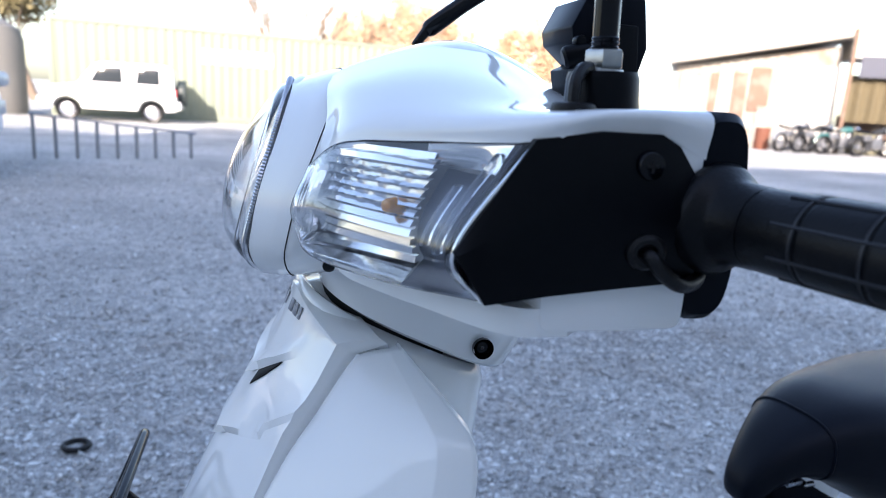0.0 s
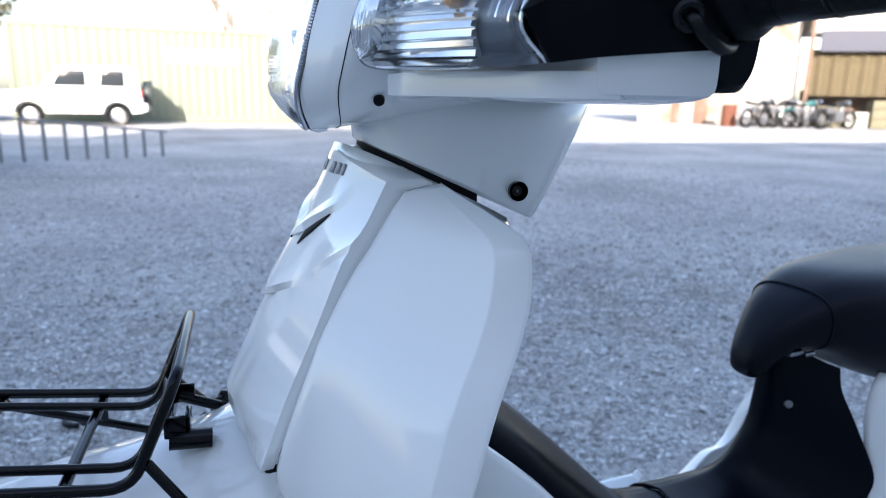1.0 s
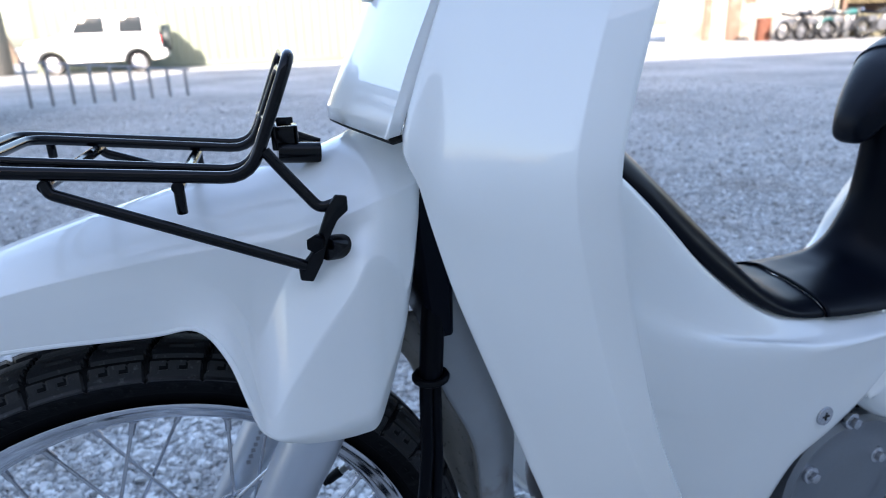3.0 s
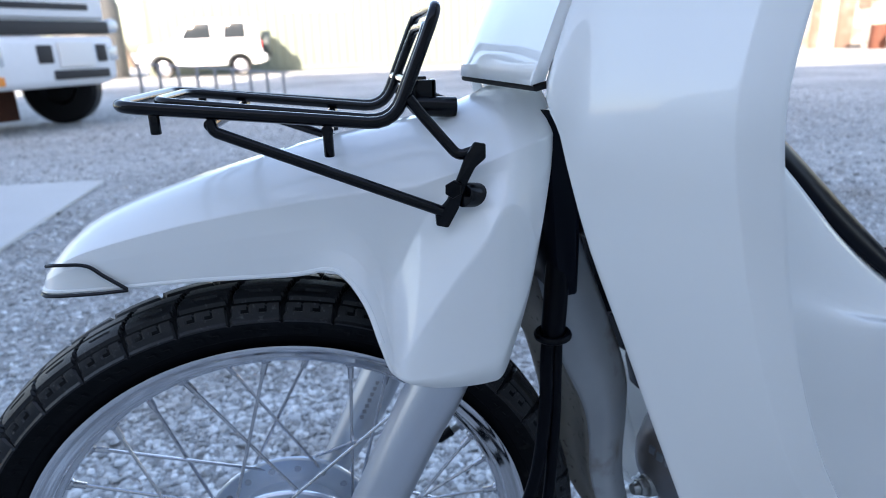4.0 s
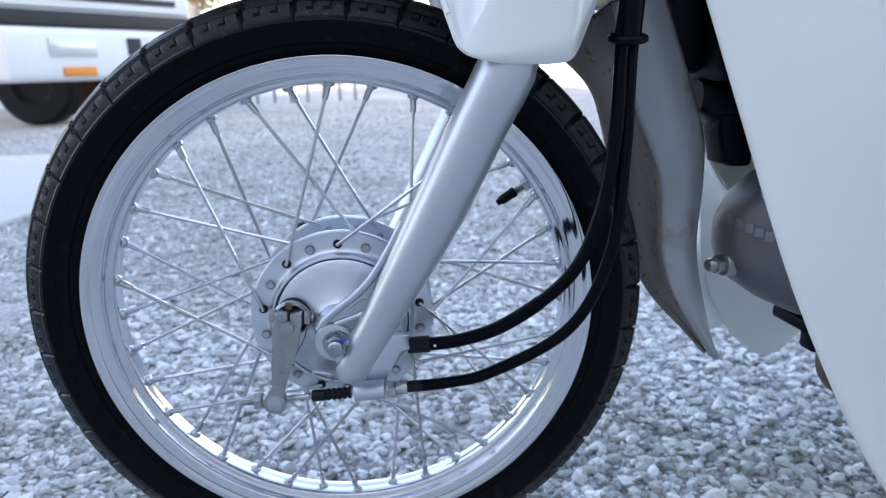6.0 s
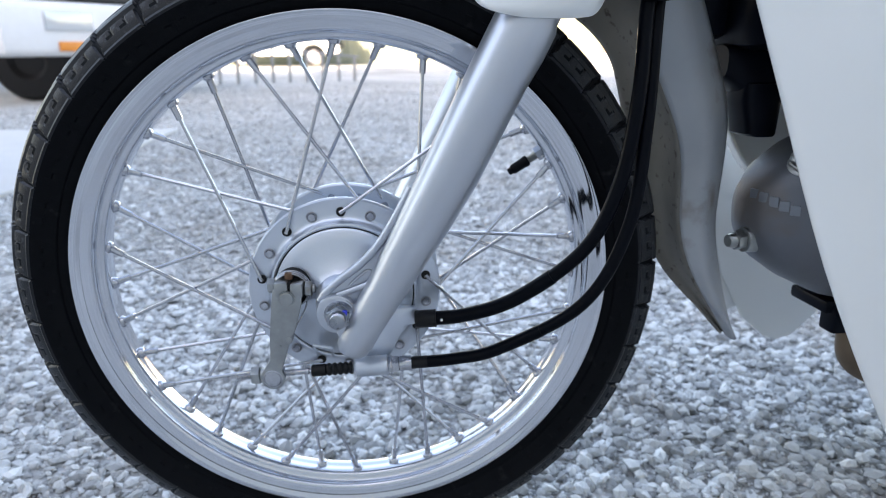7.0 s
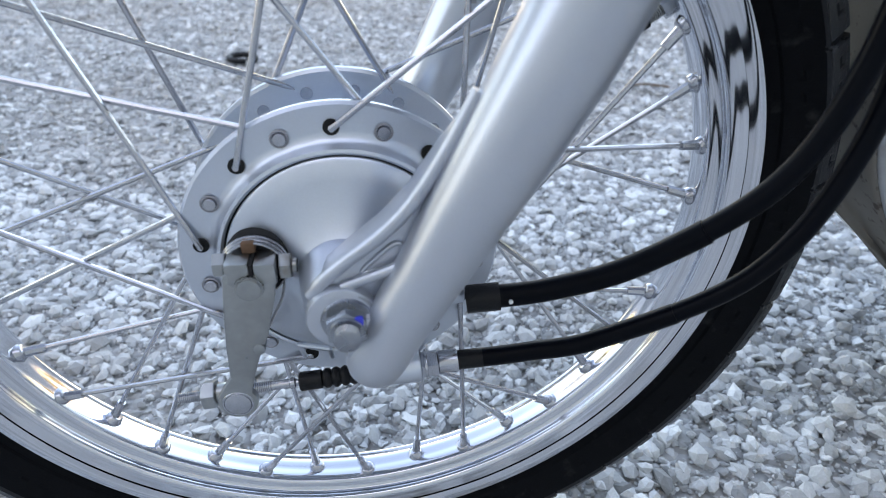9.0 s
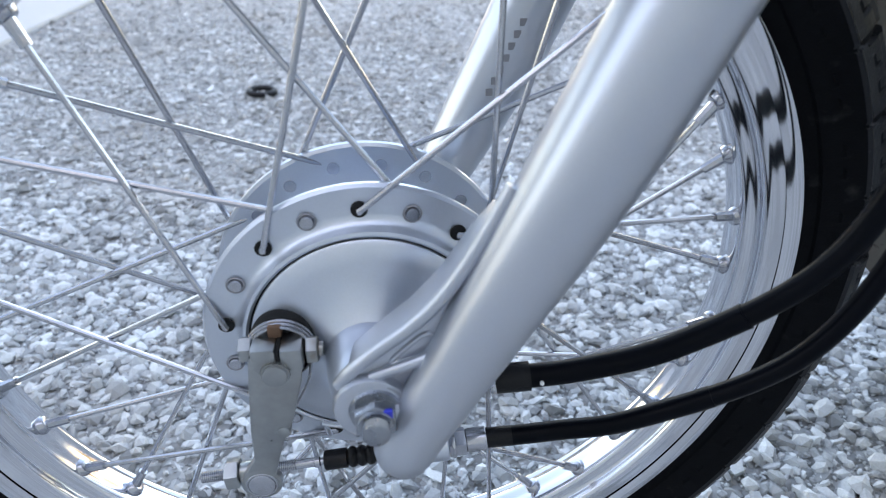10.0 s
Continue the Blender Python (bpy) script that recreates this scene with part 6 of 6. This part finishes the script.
pod = [pod_ring(*s) for s in POD]
cols = [curve([r[j] for r in pod], 6) for j in range(64)]
pod_fine = [[cols[j][i] for j in range(64)] for i in range(len(cols[0]))]
bm = bmesh.new()
grid(bm, pod_fine, True)
bm.verts.ensure_lookup_table()
bm.faces.new([v for v in bm.verts[-64:]])
part("centre_pod", bm, WHITE, head, "", 60)
bm = bmesh.new()
tube(bm, [p + Vector((0, p.y, (p.z - 1.0) * 1.2)).normalized() * 0.0002 for p in pod_fine[15]], 0.0004, 6, closed=True)
part("panel_seam", bm, DARK, head)
for s in (-1, 1):
    st = [(0.05, 0.295, 0.438, 0.952, 1.040), (0.10, 0.295, 0.438, 0.953, 1.040), (0.135, 0.304, 0.438, 0.955, 1.040), (0.165, 0.322, 0.438, 0.955, 1.044),
          (0.195, 0.342, 0.4375, 0.953, 1.0480), (0.222, 0.362, 0.4368, 0.955, 1.0500), (0.232, 0.364, 0.4365, 0.957, 1.0510), (0.2348, 0.366, 0.4355, 0.958, 1.0500)]
    rows = [[(u, s * y, v) for u, v in ring_section(x0, x1, zb, zt, 64, 16)] for y, x0, x1, zb, zt in st]
    bm = bmesh.new()
    grid(bm, rows, True, True)
    part("arm_cover", bm, WHITE, head, "", 40)
    # white chin under the lens
    for zt, hh in ((0.962, 0.0065),):
        bm = bmesh.new()
        pp = [(0.290, 0.112), (0.297, 0.142), (0.325, 0.190), (0.353, 0.2305), (0.380, 0.2345)]
        path = curve([(a, s * b, zt) for a, b in pp], 5)
        inner = [Vector((p.x + 0.035, p.y * 0.86, p.z)) for p in path]
        rows = []
        for p, q in zip(path, inner):
            rows.append([p + Vector((0, 0, hh)), p + Vector((-0.0005, 0, hh * 0.5)), p - Vector((0, 0, hh)), q - Vector((0, 0, hh)), q + Vector((0, 0, hh))])
        grid(bm, rows, True, True)
        part("lens_lip", bm, WHITE, head, "", 40)
    bm = bmesh.new()
    sh = [[(0.2760, 0.1140, 1.0050), (0.2785, 0.1115, 1.0200), (0.2835, 0.1020, 1.0390), (0.2850, 0.082, 1.0530), (0.2880, 0.05, 1.0630)],
          [(0.2890, 0.1450, 1.0290), (0.2912, 0.1435, 1.0380), (0.2950, 0.1290, 1.0490), (0.2990, 0.106, 1.0600), (0.3020, 0.05, 1.0720)],
          [(0.3190, 0.1885, 1.0345), (0.3205, 0.1865, 1.0435), (0.3250, 0.1630, 1.0545), (0.3295, 0.122, 1.0680), (0.3320, 0.05, 1.0830)],
          [(0.3565, 0.2350, 1.0390), (0.3580, 0.2330, 1.0490), (0.3600, 0.1920, 1.0545), (0.3620, 0.134, 1.0690), (0.3620, 0.05, 1.0890)],
          [(0.3850, 0.2352, 1.0450), (0.3850, 0.2335, 1.0535), (0.3870, 0.1900, 1.0530), (0.3880, 0.134, 1.0650), (0.3900, 0.05, 1.0890)],
          [(0.4120, 0.2352, 1.0450), (0.4120, 0.2335, 1.0550), (0.4140, 0.1900, 1.0520), (0.4150, 0.128, 1.0600), (0.4150, 0.05, 1.0800)],
          [(0.4365, 0.2350, 1.0350), (0.4368, 0.2335, 1.0550), (0.4370, 0.1900, 1.0540), (0.4370, 0.120, 1.0560), (0.4370, 0.05, 1.0660)]]
    grid(bm, sheet([[(a, s * b, c) for a, b, c in r] for r in sh], 6, 6))
    part("shoulder", bm, WHITE, head, "", 60)
    bm = bmesh.new()
    tube(bm, curve([(0.2795, s * 0.1120, 1.0190), (0.2835, s * 0.1165, 1.0188), (0.2865, s * 0.1215, 1.0192)], 5), 0.0005, 6)
    part("cover_seam", bm, DARK, head)
    # black outer cover
    blk = group("end_cover", moped, "matt black plastic end cover")
    bm = bmesh.new()
    top = [(0.3245, 0.994), (0.3405, 1.0178), (0.356, 1.0405), (0.385, 1.0450), (0.412, 1.0450), (0.421, 1.0405), (0.4345, 1.0235), (0.4355, 1.000)]
    fold = [(0.3245, 0.994), (0.337, 1.0000), (0.352, 1.0070), (0.378, 1.0120), (0.402, 1.0145), (0.417, 1.0130), (0.428, 1.0080), (0.4355, 1.000)]
    low = [(0.3245, 0.994), (0.3315, 0.9835), (0.3395, 0.9715), (0.366, 0.9750), (0.392, 0.9775), (0.415, 0.9795), (0.4350, 0.9810), (0.4355, 1.000)]
    rows = []
    for line, y in ((top, 0.2280), (top, 0.2368), (top, 0.2384), (fold, 0.2445), (low, 0.2384), (low, 0.2368), (low, 0.2280)):
        c = 0.9985 if y == 0.2384 else 1.0
        rows.append([(0.385 + (a - 0.385) * c, s * y, 1.008 + (b - 1.008) * c) for a, b in line])
    grid(bm, rows)
    bmesh.ops.remove_doubles(bm, verts=bm.verts, dist=1e-5)
    part("plate", bm, BLACK_PLASTIC, blk)
    bm = bmesh.new()
    cyl(bm, (0.406, s * 0.2395, 1.032), (0.406, s * 0.2435, 1.032), 0.0068, 0.0058, seg=28, bevel=0.0008)
    sc = part("screw", bm, BLACK_GLOSS, blk)
    for dx, dz in ((0.0055, 0.0011), (0.0011, 0.0055)):
        bm = bmesh.new()
        box(bm, 0.406, s * 0.2436, 1.032, dx, 0.0007, dz)
        part("cross_slot", bm, DARK, sc)
    # switch housing at the end, grip and its collar
    bm = bmesh.new()
    st = [(0.10, 0.43, 0.458, 0.965, 1.052), (0.20, 0.432, 0.461, 0.960, 1.056), (0.228, 0.432, 0.463, 0.960, 1.0560), (0.2335, 0.433, 0.460, 0.964, 1.052)]
    grid(bm, [[(u, s * y, v) for u, v in ring_section(x0, x1, zb, zt, 40, 3.4)] for y, x0, x1, zb, zt in st], True, True)
    part("switch_housing", bm, BLACK_SATIN, head)
    grip = group("grip", moped, "black rubber handlebar grip")
    A, B = Vector((0.444, s * 0.232, 1.0095)), Vector((0.4725, s * 0.385, 1.0105))
    d = (B - A).normalized()
    bm = bmesh.new()
    L = (B - A).length
    prof = [(0.0, 0.0230), (0.003, 0.0248), (0.007, 0.0250), (0.0105, 0.0230), (0.0135, 0.0198), (0.017, 0.0181), (0.03, 0.0174)]
    tube(bm, [A + d * a for a, _ in prof], [r for _, r in prof], 36)
    part("collar", bm, GRIP, grip, "", 60)
    bm = bmesh.new()
    n = 120
    tube(bm, [A + d * (0.028 + (L - 0.028) * i / n) for i in range(n + 1)],
         [0.0168 if ((i * (L - 0.028) / n) % 0.0265) < 0.0016 else 0.0173 for i in range(n + 1)], 36)
    part("sleeve", bm, GRIP, grip, "", 60)
    side = d.cross(Vector((0, 0, 1))).normalized()
    for a in range(0, 360, 45):
        o = side * math.cos(radians(a + 20)) + Vector((0, 0, 1)) * math.sin(radians(a + 20))
        bm = bmesh.new()
        tube(bm, [A + d * 0.045 + o * 0.0173, B - d * 0.01 + o * 0.0172], 0.0008, 6)
        part("grip_line", bm, WORN_RUBBER, grip)
    for k in range(1, 6):
        bm = bmesh.new()
        c = A + d * (0.028 + 0.0265 * k)
        tube(bm, [c + side * 0.0170 * math.cos(a) + Vector((0, 0, 0.0170 * math.sin(a))) for a in np.linspace(0, 2 * math.pi, 37)[:-1]], 0.0008, 6, closed=True)
        if 0.028 + 0.0265 * k < L:
            part("grip_ring", bm, WORN_RUBBER, grip)
    # lens with reflector and bulb
    sig = group("turn_signal", moped, "clear turn signal with an orange bulb")
    Bot = [(0.2665, 0.128, 0.9820), (0.2740, 0.144, 0.9705), (0.3040, 0.188, 0.9690), (0.3400, 0.2325, 0.9720)]
    Mid = [(0.2645, 0.134, 0.9950), (0.2760, 0.160, 0.9990), (0.2980, 0.197, 0.9960), (0.3262, 0.2345, 0.9940)]
    Top = [(0.2735, 0.124, 1.0150), (0.2885, 0.144, 1.0290), (0.3190, 0.188, 1.0340), (0.3565, 0.2355, 1.0385)]
    fl = lambda R: [(a, s * b, c) for a, b, c in R]
    net = sheet([fl(Bot), fl(Mid), fl(Top)], 20, 28)
    bm = bmesh.new()
    grid(bm, net)
    solid(part("lens", bm, GLASS, sig, "clear plastic lens", 60), 0.0018, 0)
    nr, nc = len(net), len(net[0])
    back = Vector((0.72, -s * 0.62, 0.05))

    def behind(j, z, deep):
        """Point at a height behind column j of the lens."""
        col = [r[j] for r in net]
        z = min(max(z, col[0].z), col[-1].z)
        i = max(k for k in range(nr - 1) if col[k].z <= z + 1e-9 or k == 0)
        f = (z - col[i].z) / max(col[i + 1].z - col[i].z, 1e-9)
        a, b = (i + f) / (nr - 1), j / (nc - 1)
        return col[i].lerp(col[i + 1], min(max(f, 0), 1)) + back * (0.0016 + deep * min(1, 7 * a, 7 * (1 - a)) * min(1, 5 * b + 0.06, 8 * (1 - b)))

    cut = int(0.74 * (nc - 1))
    levels = []                                            # height, depth: level ribs below, a smooth bowl above
    for k in range(13):
        z = 0.9700 + 0.0046 * k
        d = 0.0215 if k < 7 else 0.0215 - 0.0016 * (k - 6)
        levels += [(z, d), (z + 0.0012, d), (z + 0.0014, d - 0.0050), (z + 0.0044, d - 0.0034)]
    rows = []
    for z, deep in levels:
        row = []
        for j in range(cut + 1):
            b = j / (nc - 1)
            if b < 0.17:
                d = 0.013 - 0.0042 * ((b / 0.17 * 5) % 1.0)           # flutes round the end
            elif z < 1.0028:
                d = deep
            else:
                d = deep - 0.0007 * ((b * 9) % 1.0 > 0.6)            # upright blocks
            row.append(behind(j, z, d))
        rows.append(row)
    bowl, surround = bmesh.new(), bmesh.new()
    grid(bowl, rows)
    part("reflector", bowl, REFLECTOR, sig, "mirrored stepped reflector", 18)
    grid(surround, [[behind(j, 0.9690 + 0.0012 * i, 0.0235) for j in range(cut, nc)] for i in range(61)])
    part("surround", surround, LENS_GREY, sig, "grey inner surround", 40)
    bright = bmesh.new()                                    # bright shelf along the lens's upper edge
    grid(bright, [[behind(j, 1.0235 + 0.0015 * i, 0.0120 - 0.0009 * i) for j in range(cut - 2, nc - 3)] for i in range(10)])
    part("upper_shelf", bright, REFLECTOR, sig, "", 40)
    for inset, lo, hi in ((2, 6, nr - 2), (5, 24, nr - 3), (8, 26, nr - 12)):
        bm = bmesh.new()
        grid(bm, [[net[i][nc - 1 - inset] + back * 0.0012, net[i][nc - 1 - inset] + back * 0.0062, net[i][nc - inset] + back * 0.0062, net[i][nc - inset] + back * 0.0012]
                  for i in range(lo, hi)], True, True)
        part("edge_flute", bm, GLASS, sig, "clear moulded step beside the black cover", 30)
    bm = bmesh.new()
    c = Vector((0.3085, s * 0.182, 1.0035))
    cyl(bm, c + Vector((0.008, -s * 0.006, 0)), c + Vector((-0.003, s * 0.003, 0)), 0.0040, 0.0034, seg=18, bevel=0.002)
    part("bulb", bm, ORANGE, sig, "orange bulb")
    bm = bmesh.new()
    tube(bm, [p + Vector((-0.0002, s * 0.0002, 0)) for p in net[-1]], 0.0007, 6)
    part("lens_seal", bm, DARK, sig)
    bm = bmesh.new()
    tube(bm, [r[-1] + Vector((-0.0004, s * 0.0010, 0)) for r in net], 0.0012, 8)
    part("lens_edge", bm, REFLECTOR, sig, "bright moulded lens edge")
    for k in (2, 4, 7):
        bm = bmesh.new()
        tube(bm, [r[k] + back * 0.0035 for r in net[6:-6]], 0.0006, 6)
        part("flute", bm, REFLECTOR, sig)
    # mirror mount
    mir = group("mirror", moped, "black mirror stem with a plated nut")
    b0 = Vector((0.4020, s * 0.200, 1.0455))
    up = Vector((-0.04, 0, 1)).normalized()
    bm = bmesh.new()
    tube(bm, [b0 + up * h for h in (0, 0.004, 0.006, 0.008, 0.012, 0.022, 0.025, 0.0255)], [0.0120, 0.0120, 0.0125, 0.0176, 0.0170, 0.0166, 0.0156, 0.006], 32)
    part("boot", bm, BLACK_PLASTIC, mir)
    bm = bmesh.new()
    cyl(bm, b0 + up * 0.0240, b0 + up * 0.0265, 0.0098, 0.0090, seg=28)
    cyl(bm, b0 + up * 0.0260, b0 + up * 0.0350, 0.0094, seg=6, bevel=0.0013)
    part("nut", bm, STEEL, mir)
    bm = bmesh.new()
    if s < 0:
        tube(bm, [b0 + up * h for h in (0.034, 0.036, 0.0365, 0.038, 0.0385, 0.040, 0.0405, 0.15)], [0.0060, 0.0064, 0.0058, 0.0064, 0.0058, 0.0064, 0.0059, 0.0058], 20)
    else:
        tube(bm, [Vector(p) for p in ((0.401, 0.200, 1.08), (0.395, 0.2, 1.11), (0.405, 0.2, 1.124))], 0.0052, 16)
        tube(bm, [Vector(p) for p in ((0.404, 0.2, 1.123), (0.408, 0.2, 1.126), (0.44, 0.2, 1.151), (0.52, 0.2, 1.205))], [0.0065, 0.0088, 0.0085, 0.007], 18)
    part("stem", bm, BLACK_GLOSS, mir)

# near-side extras on the head
bm = bmesh.new()
cyl(bm, (0.3800, -0.217, 1.0500), (0.3800, -0.217, 1.0560), 0.0100, seg=24, bevel=0.002)
tube(bm, curve([(0.380, -0.2165, 1.055), (0.3808, -0.2150, 1.0640), (0.3850, -0.2110, 1.0700), (0.391, -0.206, 1.0715)], 6), 0.0030, 10)
part("rubber_plug", bm, RUBBER, head)
boxy = group("lever_bracket", moped, "black lever bracket and box")
bm = bmesh.new()
prism(bm, [(0.4150, 1.0985), (0.4230, 1.1150), (0.4590, 1.1170), (0.4635, 1.0900), (0.4590, 1.0740), (0.4440, 1.0690), (0.4170, 1.0900)], -0.13, -0.085, bevel=0.0014)
part("box", bm, BLACK_SATIN, boxy)
bm = bmesh.new()
prism(bm, [(0.4270, 1.1015), (0.4540, 1.1015), (0.4565, 1.0760), (0.4480, 1.0500), (0.4270, 1.0500), (0.4210, 1.0760), (0.4290, 1.0800)], -0.1345, -0.090, bevel=0.0012)
part("clamp_body", bm, BLACK_PLASTIC, boxy)
bm = bmesh.new()
tube(bm, curve([(0.4105, -0.132, 1.0805), (0.419, -0.134, 1.0835), (0.437, -0.135, 1.0855)], 5), [0.0045, 0.0062, 0.0064] + [0.006] * 4 + [0.0056] * 4, 14)
cyl(bm, (0.4186, -0.130, 1.0905), (0.4186, -0.137, 1.0905), 0.0032, seg=12, bevel=0.001)
cyl(bm, (0.437, -0.12, 1.045), (0.437, -0.12, 1.075), 0.012, seg=18)
part("pivot", bm, BLACK_PLASTIC, boxy)
bm = bmesh.new()
tube(bm, curve([(0.409, -0.236, 0.9945), (0.411, -0.2440, 0.9930), (0.416, -0.2460, 0.987), (0.426, -0.2450, 0.9815), (0.438, -0.238, 0.982), (0.446, -0.228, 0.988)], 8), 0.0035, 12)
part("wire_loop", bm, RUBBER, head)
bm = bmesh.new()
tube(bm, [(0.409 + 0.0070 * math.cos(a), -0.2415, 0.9955 + 0.0055 * math.sin(a)) for a in np.linspace(0, 6.283, 19)[:-1]], 0.0028, 8, closed=True)
part("grommet", bm, RUBBER, head)

# headlight
lamp = group("headlight", moped, "clear domed headlight")


def rim_pt(a, k=1.0, fwd=0.0):
    y, z = 0.0785 * k * math.cos(a), 0.996 + 0.0645 * k * math.sin(a)
    return Vector((brow_x(y, z) - fwd, y, z))


ANG = np.linspace(0, 2 * math.pi, 73)[:-1]
bm = bmesh.new()
grid(bm, [[rim_pt(a, k, 0.005 * (1 - k * k) - (0.004 if k == 1 else 0)) for a in ANG] for k in (1.0, 0.97, 0.9, 0.8, 0.65, 0.45, 0.2, 0.01)], True, True)
solid(part("lens", bm, GLASS, lamp, "clear domed lens", 60), 0.002)
bm = bmesh.new()
grid(bm, [[rim_pt(a, k, d + 0.0012 * math.sin(a * 12)) for a in ANG] for k, d in
          ((0.98, -0.006), (0.90, -0.010), (0.80, -0.012), (0.70, -0.020), (0.55, -0.036), (0.35, -0.05), (0.15, -0.056))], True, True)
part("reflector", bm, REFLECTOR, lamp, "mirrored bowl", 30)
bm = bmesh.new()
cyl(bm, (0.272, 0, 0.996), (0.240, 0, 0.996), 0.009, 0.006, seg=18, bevel=0.002)
part("bulb", bm, GLASS, lamp)
bm = bmesh.new()
N = 420
tube(bm, [rim_pt(2 * math.pi * i / N, 1.02, -0.003) for i in range(N)], [0.0021 + (0.0004 if i % 2 else 0) for i in range(N)], 8, closed=True)
part("bezel", bm, SPOKE, lamp, "knurled bright bezel", 20)
bm = bmesh.new()
N = 72
rows = [[rim_pt(2 * math.pi * i / N, 1.06, -0.004) for i in range(N)], [rim_pt(2 * math.pi * i / N, 1.085, -0.007) for i in range(N)],
        [rim_pt(2 * math.pi * i / N, 1.06, -0.016) for i in range(N)], [rim_pt(2 * math.pi * i / N, 1.0, -0.016) for i in range(N)], [rim_pt(2 * math.pi * i / N, 1.05, -0.004) for i in range(N)]]
grid(bm, rows + [rows[0]], True)
part("rim", bm, WHITE, lamp, "white headlight rim", 60)

# neck under the head
neck_st = [(1.0, 0.284, 0.482, 0.074), (0.7, 0.285, 0.466, 0.0755), (0.3, 0.286, 0.445, 0.0765), (0.04, 0.287, 0.432, 0.0765), (0.0, 0.290, 0.429, 0.073)]
rows = []
for f, x0, x1, w in neck_st:
    row = []
    for u, v in ring_section(x0, x1, -w, w, 44, 2.7):
        zb = 0.9195 - (u - 0.290) * 0.445
        row.append((u, v, zb + (0.960 - zb) * f))
    rows.append(row)
bm = bmesh.new()
grid(bm, rows, True)
neck = solid(part("neck_cover", bm, WHITE, moped, "white neck cover below the handlebar", 50), 0.003)
for s in (-1, 1):
    bm = bmesh.new()
    lathe(bm, [(0.001, 0.0030), (0.0040, 0.0025), (0.0064, 0.0), (0.0074, 0.002), (0.0074, 0.006)], 24)
    bmesh.ops.translate(bm, vec=(0.396, 0.0735, 0.888), verts=bm.verts)
    if s < 0:
        bmesh.ops.scale(bm, vec=(1, -1, 1), verts=bm.verts)
    part("screw", bm, BLACK_GLOSS, neck)
    bm = bmesh.new()
    cyl(bm, (0.288, s * 0.094, 0.9535), (0.2868, s * 0.0985, 0.9515), 0.0038, seg=20, bevel=0.001)
    part("screw", bm, BLACK_GLOSS, head)
